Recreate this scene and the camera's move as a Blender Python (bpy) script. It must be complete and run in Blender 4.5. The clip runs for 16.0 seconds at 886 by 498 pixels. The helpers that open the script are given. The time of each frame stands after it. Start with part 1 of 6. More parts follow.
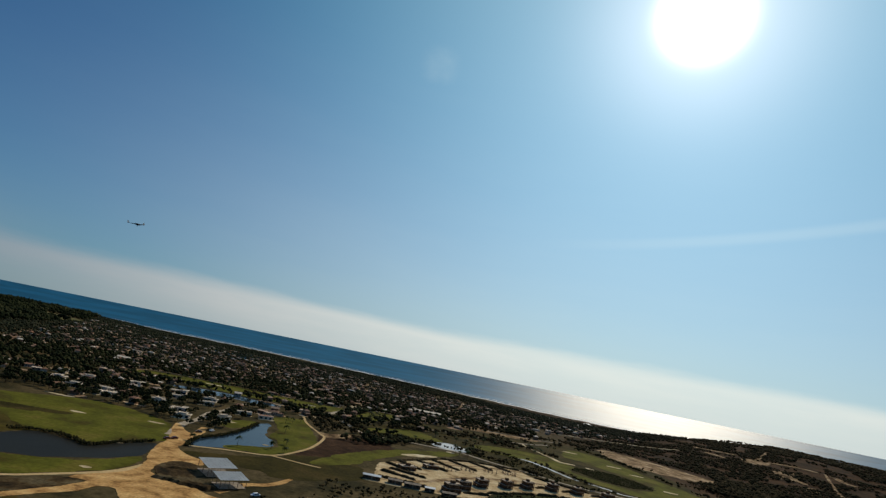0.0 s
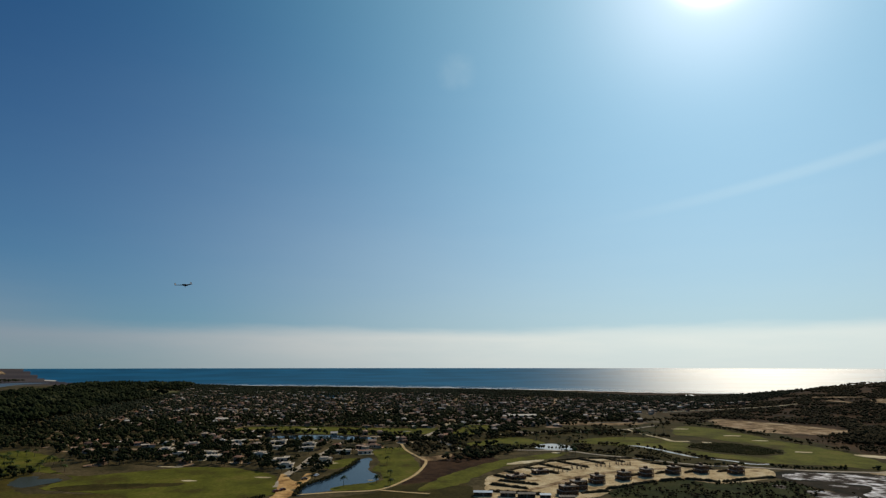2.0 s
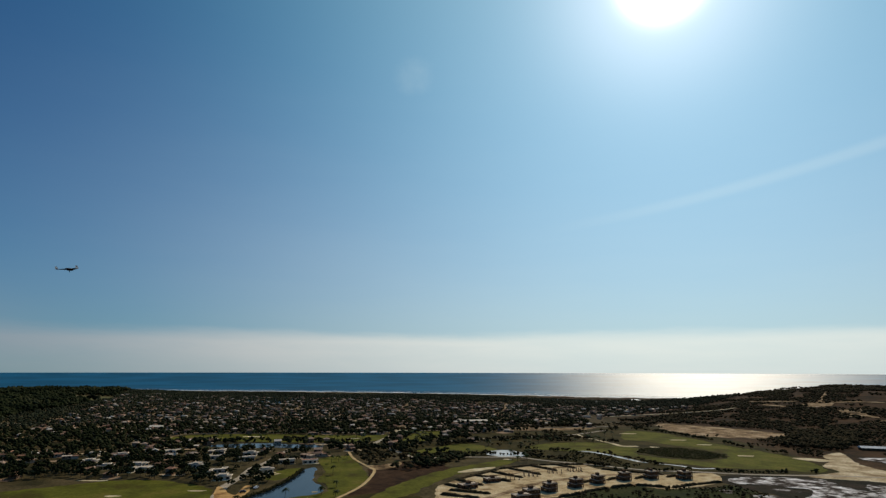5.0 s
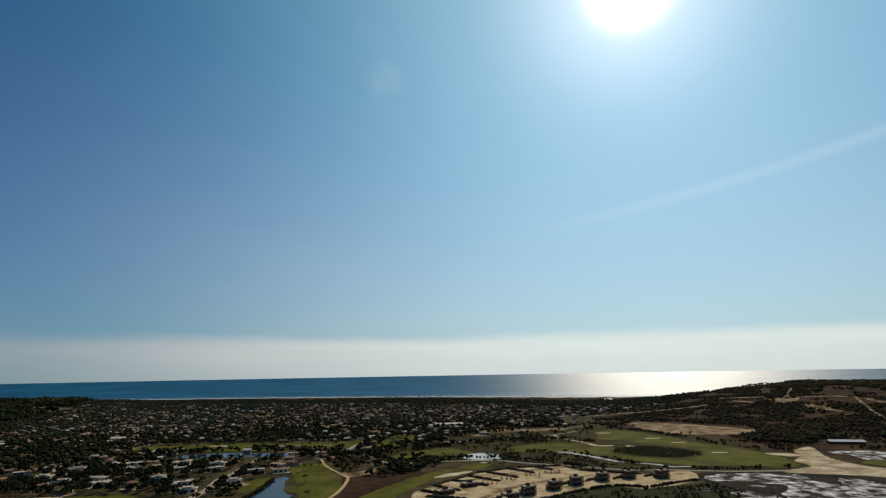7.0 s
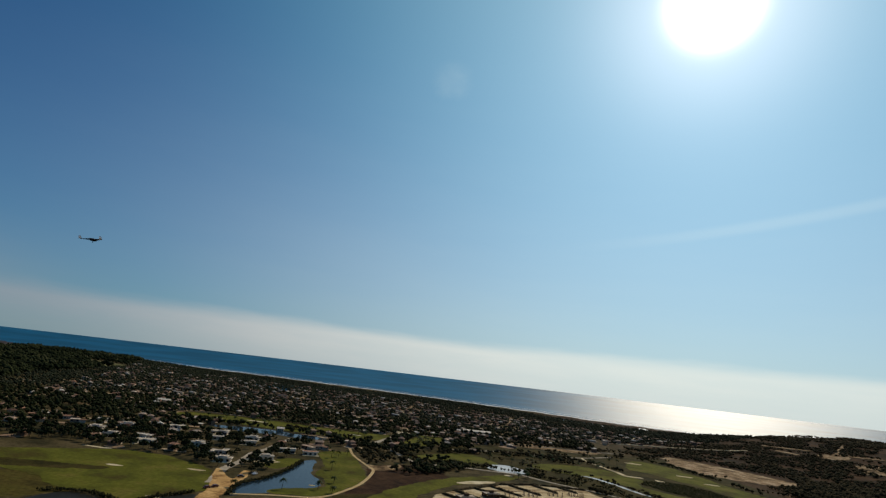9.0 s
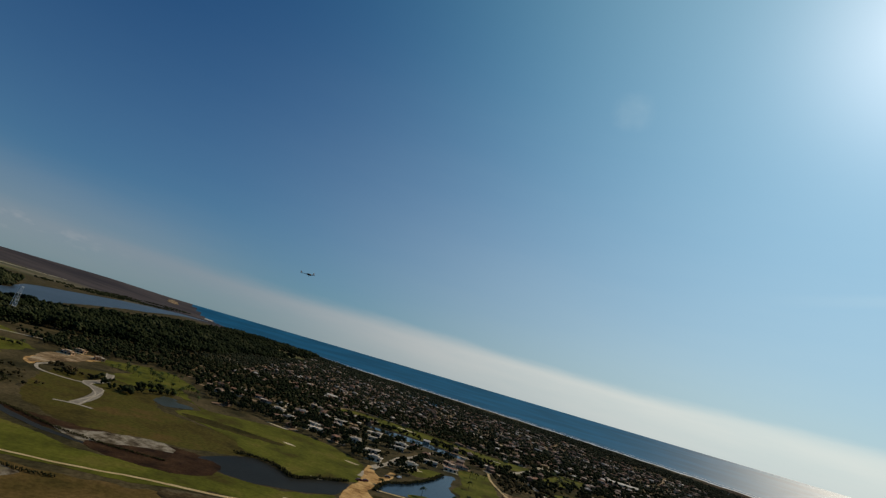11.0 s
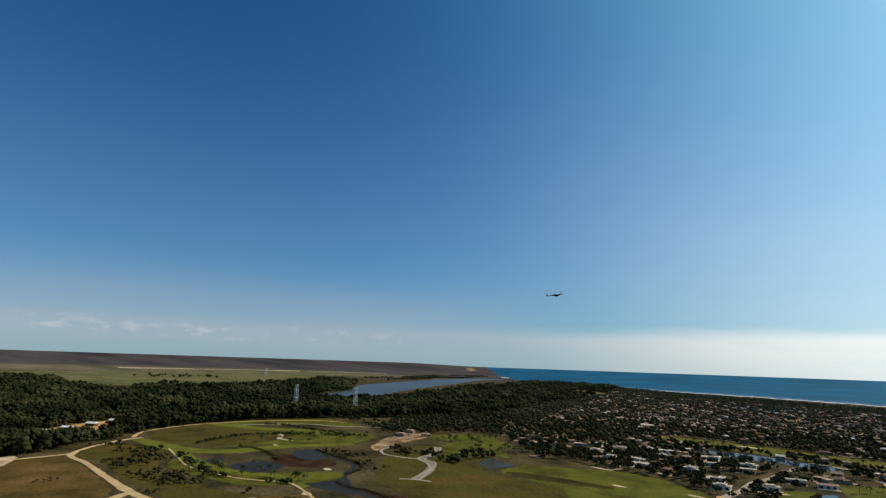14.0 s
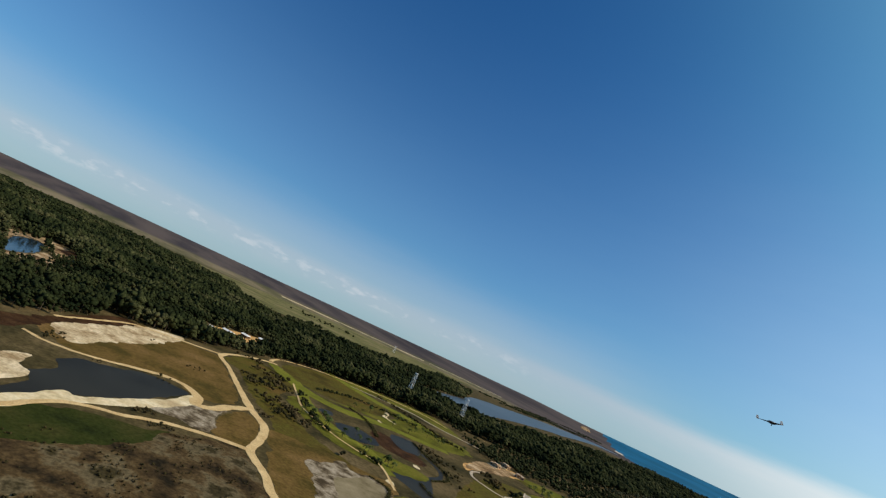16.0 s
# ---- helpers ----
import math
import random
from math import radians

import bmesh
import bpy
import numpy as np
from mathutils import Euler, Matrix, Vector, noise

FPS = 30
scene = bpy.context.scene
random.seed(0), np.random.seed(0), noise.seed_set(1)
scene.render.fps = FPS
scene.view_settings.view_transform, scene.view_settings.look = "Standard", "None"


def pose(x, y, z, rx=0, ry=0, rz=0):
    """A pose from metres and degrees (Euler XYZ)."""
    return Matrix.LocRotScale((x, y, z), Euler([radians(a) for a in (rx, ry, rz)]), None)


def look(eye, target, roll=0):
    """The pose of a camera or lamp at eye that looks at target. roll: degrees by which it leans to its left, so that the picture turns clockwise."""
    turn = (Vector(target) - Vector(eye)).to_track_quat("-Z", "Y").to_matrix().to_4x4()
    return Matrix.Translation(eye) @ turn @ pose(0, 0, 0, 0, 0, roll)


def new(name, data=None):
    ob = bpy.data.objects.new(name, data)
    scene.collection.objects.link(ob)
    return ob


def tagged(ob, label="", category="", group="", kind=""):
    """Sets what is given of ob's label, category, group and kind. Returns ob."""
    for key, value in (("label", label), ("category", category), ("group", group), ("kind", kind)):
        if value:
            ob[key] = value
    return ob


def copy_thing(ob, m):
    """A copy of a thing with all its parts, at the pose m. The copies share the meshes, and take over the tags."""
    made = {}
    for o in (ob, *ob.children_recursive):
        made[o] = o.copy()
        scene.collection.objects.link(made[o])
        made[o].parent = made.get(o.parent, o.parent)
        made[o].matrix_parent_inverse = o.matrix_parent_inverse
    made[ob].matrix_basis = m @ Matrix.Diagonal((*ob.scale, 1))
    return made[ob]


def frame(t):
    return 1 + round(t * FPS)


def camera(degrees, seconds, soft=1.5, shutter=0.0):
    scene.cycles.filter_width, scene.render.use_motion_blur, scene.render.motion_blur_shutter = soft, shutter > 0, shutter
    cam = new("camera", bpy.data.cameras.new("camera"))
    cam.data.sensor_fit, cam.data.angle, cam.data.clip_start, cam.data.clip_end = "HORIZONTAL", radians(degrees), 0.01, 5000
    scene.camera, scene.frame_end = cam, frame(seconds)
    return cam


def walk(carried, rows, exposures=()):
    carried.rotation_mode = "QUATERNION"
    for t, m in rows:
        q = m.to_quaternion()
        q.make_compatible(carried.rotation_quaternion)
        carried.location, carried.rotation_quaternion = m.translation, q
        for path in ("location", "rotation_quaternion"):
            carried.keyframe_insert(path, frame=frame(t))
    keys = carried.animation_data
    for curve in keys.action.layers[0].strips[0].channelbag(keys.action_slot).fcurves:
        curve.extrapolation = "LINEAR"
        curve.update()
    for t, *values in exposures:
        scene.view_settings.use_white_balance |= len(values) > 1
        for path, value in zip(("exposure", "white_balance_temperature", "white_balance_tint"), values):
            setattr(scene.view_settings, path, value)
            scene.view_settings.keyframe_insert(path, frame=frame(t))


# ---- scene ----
cam = camera(79.5, 16.0, soft=1.28)
PATH = [
    (0, (2.25, -19.562, 76.936), (2.348, -17.61, 77.357), 11.5),
    (0.5, (1.631, -16.584, 77.082), (1.599, -14.628, 77.499), 9.2),
    (1, (0.978, -13.517, 77.247), (0.85, -11.567, 77.669), 3.8),
    (1.5, (0.865, -11.386, 77.341), (0.696, -9.439, 77.765), 2.5),
    (2, (0.637, -8.796, 77.46), (0.525, -6.846, 77.887), 0.0),
    (2.5, (0.661, -6.551, 77.502), (0.576, -4.599, 77.929), 0.0),
    (3, (0.998, -4.432, 77.105), (0.934, -2.479, 77.534), 0.2),
    (3.5, (1.12, -2.294, 76.783), (1.081, -0.342, 77.213), 0.3),
    (4, (0.467, -0.038, 77.394), (0.46, 1.915, 77.826), 0.4),
    (6.5, (-0.722, 12.136, 77.836), (-0.577, 14.078, 78.293), -0.8),
    (7, (-0.947, 14.566, 77.463), (-0.784, 16.507, 77.916), -1.0),
    (7.5, (-1.573, 16.927, 77.803), (-1.395, 18.868, 78.251), -1.1),
    (8, (-2.395, 17.765, 78.113), (-2.431, 19.713, 78.568), 1.7),
    (8.2, (-2.547, 17.101, 78.235), (-2.588, 19.048, 78.691), 2.9),
    (10.3, (-0.462, -7.621, 79.957), (-0.7, -5.687, 80.407), 15.7),
    (10.5, (0.392, -8.469, 79.986), (0.024, -6.555, 80.434), 16.0),
    (11, (3.79, -8.073, 80.013), (3.171, -6.223, 80.453), 16.3),
    (11.5, (5.923, -6.0, 80.052), (5.049, -4.254, 80.484), 16.1),
    (12, (5.882, -3.3, 80.252), (4.865, -1.629, 80.669), 16.0),
    (12.5, (5.118, -0.496, 79.674), (3.99, 1.104, 80.08), 16.5),
    (13, (3.411, 2.286, 80.419), (2.107, 3.749, 80.818), 13.0),
    (13.5, (1.448, 4.199, 79.946), (0.065, 5.584, 80.358), 4.4),
    (14, (-1.009, 5.892, 79.62), (-2.415, 7.252, 80.038), 1.9),
    (14.5, (-3.234, 6.099, 80.398), (-4.67, 7.43, 80.808), 11.8),
    (15, (-5.507, 7.714, 80.484), (-7.013, 8.972, 80.87), 20.3),
    (15.5, (-8.029, 9.056, 80.917), (-9.679, 10.125, 81.286), 23.3),
    (16, (-11.165, 9.312, 81.333), (-12.922, 10.198, 81.691), 24.9),
]
EXPOSURES = [(0, -0.26), (8.2, -0.26), (10.3, -0.36), (11.2, -0.38), (12.5, -0.18), (13.2, 0.05), (14, 0.31), (15, 0.34), (16, 0.52)]
walk(cam, [(t, look(eye, target, roll)) for t, eye, target, roll in PATH], EXPOSURES)

SKY_STRENGTH, SUN_STRENGTH = 0.055, 3.4
SKY_TINT, BANK_COLOUR, BANK_AWAY = (0.29, 0.81, 1.20), (15.6, 15.0, 14.1), (6.7, 7.0, 7.7)
VEIL_COLOUR, VEIL_AWAY = (12.4, 13.0, 13.4), (4.2, 6.6, 7.7)
WISP_WAY = (-0.025, 0.859, 0.511)
GLOW_COLOUR, GLOW_WIDE, GLOW_POWER = (1.9, 5.1, 4.6), 1.55, 5.0
HALO_COLOUR, HALO_POWER = (4.2, 2.3, 2.6), 11.0
INLAND_HAZE = (7.6, 7.1, 7.7)
SEA_COLOUR, SEA_ROUGH, SEA_WAVE, SEA_GLOSS = (0.010, 0.088, 0.165), 0.5, 0.7, 0.125
TOWER_1, TOWER_2, DRONE_AT = (-783, 451, 38), (-733.5, 529, 35), (-42.4, 67.8, 89.2)
TRAIL_ALONG, TRAIL_ACROSS, TRAIL_BOW, TRAIL_FROM = (0.8668, -0.478, 0.1418), (0.261, 0.1928, -0.9459), (-0.177, 0.009, 0.0123), -0.27

# ---- world, sun, exposure ----
SUN_AZ, SUN_EL = radians(27.3), radians(37.2)
SUN_WAY = Vector((math.sin(SUN_AZ) * math.cos(SUN_EL), math.cos(SUN_AZ) * math.cos(SUN_EL), math.sin(SUN_EL)))

world = bpy.data.worlds.new("sky")
world.use_nodes = True
scene.world = world
wt = world.node_tree
wt.nodes.clear()


def node(tree, kind, **values):
    n = tree.nodes.new(kind)
    for key, value in values.items():
        n.inputs[key.replace("_", " ")].default_value = value
    return n


def math_node(tree, op, a, b=None, c=None, clamp=False):
    n = tree.nodes.new("ShaderNodeMath")
    n.operation, n.use_clamp = op, clamp
    for i, v in enumerate((a, b, c)):
        if v is None:
            continue
        if isinstance(v, (int, float)):
            n.inputs[i].default_value = v
        else:
            tree.links.new(v, n.inputs[i])
    return n.outputs[0]


def mix_colour(tree, factor, a, b, blend="MIX"):
    n = tree.nodes.new("ShaderNodeMix")
    n.data_type, n.blend_type = "RGBA", blend
    for i, v in ((0, factor), (6, a), (7, b)):
        if isinstance(v, (int, float)):
            n.inputs[i].default_value = v
        elif isinstance(v, tuple):
            n.inputs[i].default_value = (*v, 1)
        else:
            tree.links.new(v, n.inputs[i])
    return n.outputs[2]


def smooth_range(tree, v, lo, hi, a=0.0, b=1.0):
    n = tree.nodes.new("ShaderNodeMapRange")
    n.interpolation_type = "SMOOTHSTEP"
    tree.links.new(v, n.inputs[0])
    for i, x in ((1, lo), (2, hi), (3, a), (4, b)):
        n.inputs[i].default_value = x
    return n.outputs[0]


sky = wt.nodes.new("ShaderNodeTexSky")
sky.sky_type, sky.sun_disc = "NISHITA", False
sky.sun_elevation, sky.sun_rotation = SUN_EL, SUN_AZ
sky.air_density, sky.dust_density, sky.ozone_density, sky.altitude = 1.0, 0.15, 4.0, 80
coord = wt.nodes.new("ShaderNodeTexCoord")
split = wt.nodes.new("ShaderNodeSeparateXYZ")
wt.links.new(coord.outputs["Generated"], split.inputs[0])
up = split.outputs[2]
# closeness to the sun
dot = wt.nodes.new("ShaderNodeVectorMath")
dot.operation = "DOT_PRODUCT"
wt.links.new(coord.outputs["Generated"], dot.inputs[0])
dot.inputs[1].default_value = SUN_WAY
near_sun = math_node(wt, "MAXIMUM", dot.outputs["Value"], 0.0)
# a bank of cloud low over the sea, thinner away from the sun
stretch = wt.nodes.new("ShaderNodeMapping")
stretch.inputs["Scale"].default_value = (1, 1, 7)
wt.links.new(coord.outputs["Generated"], stretch.inputs[0])
puffs = node(wt, "ShaderNodeTexNoise", Scale=3.0, Detail=7.0, Roughness=0.6)
wt.links.new(stretch.outputs[0], puffs.inputs["Vector"])
wave = math_node(wt, "MULTIPLY_ADD", puffs.outputs[0], 0.036, up)
bank = math_node(wt, "MULTIPLY", smooth_range(wt, wave, 0.064, 0.092, 1.0, 0.0), smooth_range(wt, up, 0.0, 0.055, 0.76, 1.04))
veil = math_node(wt, "POWER", math_node(wt, "SUBTRACT", 1.0, math_node(wt, "DIVIDE", math_node(wt, "SUBTRACT", wave, 0.02), 0.66), clamp=True), 2.2)
bank_amount = math_node(wt, "MULTIPLY", math_node(wt, "MULTIPLY", bank, smooth_range(wt, puffs.outputs[0], 0.25, 0.75, 0.8, 1.15)), smooth_range(wt, near_sun, 0.1, 0.75, 0.30, 0.78))
veil_amount = math_node(wt, "MULTIPLY", veil, smooth_range(wt, near_sun, 0.15, 0.8, 0.43, 0.92))
tint = mix_colour(wt, 1.0, sky.outputs[0], SKY_TINT, "MULTIPLY")
veiled = mix_colour(wt, veil_amount, tint, mix_colour(wt, smooth_range(wt, near_sun, 0.36, 0.99), VEIL_AWAY, VEIL_COLOUR))
banked = mix_colour(wt, bank_amount, veiled, mix_colour(wt, smooth_range(wt, near_sun, 0.25, 0.84), BANK_AWAY, BANK_COLOUR))
# small puffs of cloud far inland
inland_side = smooth_range(wt, split.outputs[0], -0.45, -0.78)
haze_band = math_node(wt, "MULTIPLY", smooth_range(wt, wave, -0.02, 0.062), smooth_range(wt, wave, 0.075, 0.19, 1.0, 0.0))
banked = mix_colour(wt, math_node(wt, "MULTIPLY", math_node(wt, "MULTIPLY", haze_band, inland_side), 0.28), banked, INLAND_HAZE)
specks = node(wt, "ShaderNodeTexNoise", Scale=30.0, Detail=5.0, Roughness=0.55)
small_stretch = wt.nodes.new("ShaderNodeMapping")
small_stretch.inputs["Scale"].default_value = (1, 1, 2.6)
wt.links.new(coord.outputs["Generated"], small_stretch.inputs[0])
wt.links.new(small_stretch.outputs[0], specks.inputs["Vector"])
row = math_node(wt, "MULTIPLY", smooth_range(wt, up, 0.022, 0.034), smooth_range(wt, up, 0.04, 0.062, 1.0, 0.0))
inland = math_node(wt, "MULTIPLY", row, smooth_range(wt, split.outputs[0], -0.70, -0.86))
speck_amount = math_node(wt, "MULTIPLY", inland, smooth_range(wt, specks.outputs[0], 0.50, 0.70, 0.0, 0.28))
specked = mix_colour(wt, speck_amount, banked, (10.5, 10.4, 10.6))
node_noise = node(wt, "ShaderNodeTexNoise", Scale=22.0, Detail=5.0, Roughness=0.6)
wt.links.new(coord.outputs["Generated"], node_noise.inputs["Vector"])
# one small wisp of cloud high up
wisp = wt.nodes.new("ShaderNodeVectorMath")
wisp.operation = "DOT_PRODUCT"
wt.links.new(coord.outputs["Generated"], wisp.inputs[0])
wisp.inputs[1].default_value = WISP_WAY
wisp_shape = math_node(wt, "MULTIPLY", smooth_range(wt, math_node(wt, "MULTIPLY_ADD", node_noise.outputs[0], 0.0012, wisp.outputs["Value"]), 0.9996, 1.0012), 0.15)
specked = mix_colour(wt, wisp_shape, specked, BANK_COLOUR)
# a thin curved trail of cloud under the sun
def along(way):
    n = wt.nodes.new("ShaderNodeVectorMath")
    n.operation = "DOT_PRODUCT"
    wt.links.new(coord.outputs["Generated"], n.inputs[0])
    n.inputs[1].default_value = way
    return n.outputs["Value"]


trail_u, trail_v = along(TRAIL_ALONG), along(TRAIL_ACROSS)
bow = math_node(wt, "MULTIPLY_ADD", math_node(wt, "MULTIPLY_ADD", trail_u, TRAIL_BOW[0], TRAIL_BOW[1]), trail_u, TRAIL_BOW[2])
off = math_node(wt, "ABSOLUTE", math_node(wt, "SUBTRACT", trail_v, bow))
trail_shape = math_node(wt, "MULTIPLY", smooth_range(wt, off, 0.0015, 0.014, 1.0, 0.0), smooth_range(wt, trail_u, TRAIL_FROM, TRAIL_FROM + 0.35))
specked = mix_colour(wt, math_node(wt, "MULTIPLY", trail_shape, 0.11), specked, BANK_COLOUR)
# the glare round the sun
core = math_node(wt, "ADD", math_node(wt, "MULTIPLY", math_node(wt, "POWER", near_sun, 1500.0), 60.0), math_node(wt, "MULTIPLY", math_node(wt, "POWER", near_sun, 90.0), 1.7))
wide_glow = math_node(wt, "MULTIPLY", math_node(wt, "POWER", near_sun, GLOW_POWER), GLOW_WIDE)
total = mix_colour(wt, 1.0, specked, mix_colour(wt, 1.0, core, (5.9, 5.0, 4.6), "MULTIPLY"), "ADD")
total = mix_colour(wt, 1.0, total, mix_colour(wt, 1.0, wide_glow, GLOW_COLOUR, "MULTIPLY"), "ADD")
halo = math_node(wt, "POWER", near_sun, HALO_POWER)
total = mix_colour(wt, 1.0, total, mix_colour(wt, 1.0, halo, HALO_COLOUR, "MULTIPLY"), "ADD")
back = wt.nodes.new("ShaderNodeBackground")
back.inputs[1].default_value = SKY_STRENGTH
wt.links.new(total, back.inputs[0])
wt.links.new(back.outputs[0], wt.nodes.new("ShaderNodeOutputWorld").inputs[0])

sun = new("sun", bpy.data.lights.new("sun", "SUN"))
sun.data.energy, sun.data.angle, sun.data.color = SUN_STRENGTH, radians(0.6), (1.0, 0.885, 0.70)
sun.matrix_world = look((0, 0, 500), Vector((0, 0, 500)) - SUN_WAY)


# ---- materials ----
def surface(name, colours, size, rough=0.9, bump=0.0, fine=None, random_by="", spread=0.25, spec=0.02, metal=0.0, grain=0.35):
    """A procedural surface: colours (dark to light) by noise whose patches are size metres wide, with a fine grain,
    varied object by object ("object") or piece by piece ("island")."""
    m = bpy.data.materials.new(name)
    m.use_nodes = True
    t = m.node_tree
    b = t.nodes["Principled BSDF"]
    b.inputs["Roughness"].default_value, b.inputs["Metallic"].default_value = rough, metal
    b.inputs["Specular IOR Level"].default_value = spec
    place = t.nodes.new("ShaderNodeTexCoord").outputs["Object"]
    big = node(t, "ShaderNodeTexNoise", Scale=1 / size, Detail=5.0, Roughness=0.62)
    t.links.new(place, big.inputs["Vector"])
    ramp = t.nodes.new("ShaderNodeValToRGB")
    e = ramp.color_ramp.elements
    while len(e) < len(colours):
        e.new(0.5)
    for i, c in enumerate(colours):
        e[i].position = 0.36 + 0.28 * i / max(1, len(colours) - 1)
        e[i].color = (*c, 1)
    t.links.new(big.outputs[0], ramp.inputs[0])
    out = ramp.outputs[0]
    small = node(t, "ShaderNodeTexNoise", Scale=1 / (fine or size / 9), Detail=4.0, Roughness=0.7)
    t.links.new(place, small.inputs["Vector"])
    lift = smooth_range(t, small.outputs[0], 0.3, 0.7, 1 - grain, 1 + grain)
    out = mix_colour(t, 1.0, out, lift, "MULTIPLY")
    if random_by:
        if random_by == "object":
            r = t.nodes.new("ShaderNodeObjectInfo").outputs["Random"]
        else:
            r = t.nodes.new("ShaderNodeNewGeometry").outputs["Random Per Island"]
        out = mix_colour(t, 1.0, out, smooth_range(t, r, 0, 1, 1 - spread, 1 + spread), "MULTIPLY")
    t.links.new(out, b.inputs["Base Color"])
    if bump:
        bp = node(t, "ShaderNodeBump", Strength=0.8, Distance=bump)
        t.links.new(small.outputs[0], bp.inputs["Height"])
        t.links.new(bp.outputs[0], b.inputs["Normal"])
    return m


def random_colours(name, colours, rough=0.85, by="object", metal=0.0):
    """Each thing (or piece) takes one of the colours by chance, with slight weathering."""
    m = bpy.data.materials.new(name)
    m.use_nodes = True
    t = m.node_tree
    b = t.nodes["Principled BSDF"]
    b.inputs["Roughness"].default_value, b.inputs["Metallic"].default_value = rough, metal
    b.inputs["Specular IOR Level"].default_value = 0.12
    if by == "object":
        r = t.nodes.new("ShaderNodeObjectInfo").outputs["Random"]
    else:
        r = t.nodes.new("ShaderNodeNewGeometry").outputs["Random Per Island"]
    ramp = t.nodes.new("ShaderNodeValToRGB")
    ramp.color_ramp.interpolation = "CONSTANT"
    e = ramp.color_ramp.elements
    while len(e) < len(colours):
        e.new(0.5)
    for i, c in enumerate(colours):
        e[i].position, e[i].color = i / len(colours), (*c, 1)
    t.links.new(r, ramp.inputs[0])
    place = t.nodes.new("ShaderNodeTexCoord").outputs["Object"]
    worn = node(t, "ShaderNodeTexNoise", Scale=0.6, Detail=5.0, Roughness=0.7)
    t.links.new(place, worn.inputs["Vector"])
    out = mix_colour(t, 1.0, ramp.outputs[0], smooth_range(t, worn.outputs[0], 0.3, 0.7, 0.75, 1.15), "MULTIPLY")
    t.links.new(out, b.inputs["Base Color"])
    return m


def water(name, deep, rough, wave_size, wave_height, gloss=0.5):
    m = bpy.data.materials.new(name)
    m.use_nodes = True
    t = m.node_tree
    b = t.nodes["Principled BSDF"]
    b.inputs["Roughness"].default_value, b.inputs["IOR"].default_value = rough, 1.33
    b.inputs["Specular IOR Level"].default_value = gloss
    place = t.nodes.new("ShaderNodeTexCoord").outputs["Object"]
    swell = node(t, "ShaderNodeTexNoise", Scale=1 / wave_size, Detail=6.0, Roughness=0.6)
    t.links.new(place, swell.inputs["Vector"])
    drift = node(t, "ShaderNodeTexNoise", Scale=1 / (wave_size * 40), Detail=4.0)
    t.links.new(place, drift.inputs["Vector"])
    b.inputs["Base Color"].default_value = (*deep, 1)
    t.links.new(mix_colour(t, 1.0, deep, smooth_range(t, drift.outputs[0], 0.35, 0.65, 0.8, 1.2), "MULTIPLY"), b.inputs["Base Color"])
    bp = node(t, "ShaderNodeBump", Strength=1.0, Distance=wave_height)
    t.links.new(swell.outputs[0], bp.inputs["Height"])
    t.links.new(bp.outputs[0], b.inputs["Normal"])
    return m


# bare ground of the whole land: scrub and dry grass, and the far plain's heath with haze in its colour
SCRUB = surface("scrub_ground", [(0.030, 0.026, 0.011), (0.066, 0.050, 0.021), (0.105, 0.076, 0.036)], 38, bump=0.3, fine=3.0)
t = SCRUB.node_tree
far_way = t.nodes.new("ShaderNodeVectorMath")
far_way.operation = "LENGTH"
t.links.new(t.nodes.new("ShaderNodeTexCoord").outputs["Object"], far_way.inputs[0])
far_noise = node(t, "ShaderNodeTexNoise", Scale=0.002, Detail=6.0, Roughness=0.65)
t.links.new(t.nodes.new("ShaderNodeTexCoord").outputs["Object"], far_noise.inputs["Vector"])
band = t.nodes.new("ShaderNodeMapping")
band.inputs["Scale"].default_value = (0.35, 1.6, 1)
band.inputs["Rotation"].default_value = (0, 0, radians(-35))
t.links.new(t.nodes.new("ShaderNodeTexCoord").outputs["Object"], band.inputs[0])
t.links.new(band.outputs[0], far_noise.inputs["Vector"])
# the heath's brown is greyed and purpled to stand for distance haze
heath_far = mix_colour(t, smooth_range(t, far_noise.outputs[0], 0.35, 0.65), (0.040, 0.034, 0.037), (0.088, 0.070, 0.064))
plain_far = mix_colour(t, smooth_range(t, far_noise.outputs[0], 0.38, 0.62), (0.075, 0.072, 0.034), (0.19, 0.15, 0.092))
where = t.nodes.new("ShaderNodeSeparateXYZ")
t.links.new(t.nodes.new("ShaderNodeTexCoord").outputs["Object"], where.inputs[0])
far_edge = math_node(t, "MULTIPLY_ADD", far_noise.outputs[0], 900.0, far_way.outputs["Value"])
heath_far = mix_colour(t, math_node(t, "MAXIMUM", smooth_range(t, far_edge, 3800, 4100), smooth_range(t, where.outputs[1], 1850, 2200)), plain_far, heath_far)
russet = mix_colour(t, 1.0, t.nodes["Principled BSDF"].inputs["Base Color"].links[0].from_socket, (0.62, 0.40, 0.33), "MULTIPLY")
t.links.new(mix_colour(t, smooth_range(t, where.outputs[0], 220, 420), t.nodes["Principled BSDF"].inputs["Base Color"].links[0].from_socket, russet), t.nodes["Principled BSDF"].inputs["Base Color"])
shade_in = t.nodes["Principled BSDF"].inputs["Base Color"]
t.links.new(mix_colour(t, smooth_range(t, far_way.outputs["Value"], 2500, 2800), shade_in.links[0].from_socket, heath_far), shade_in)

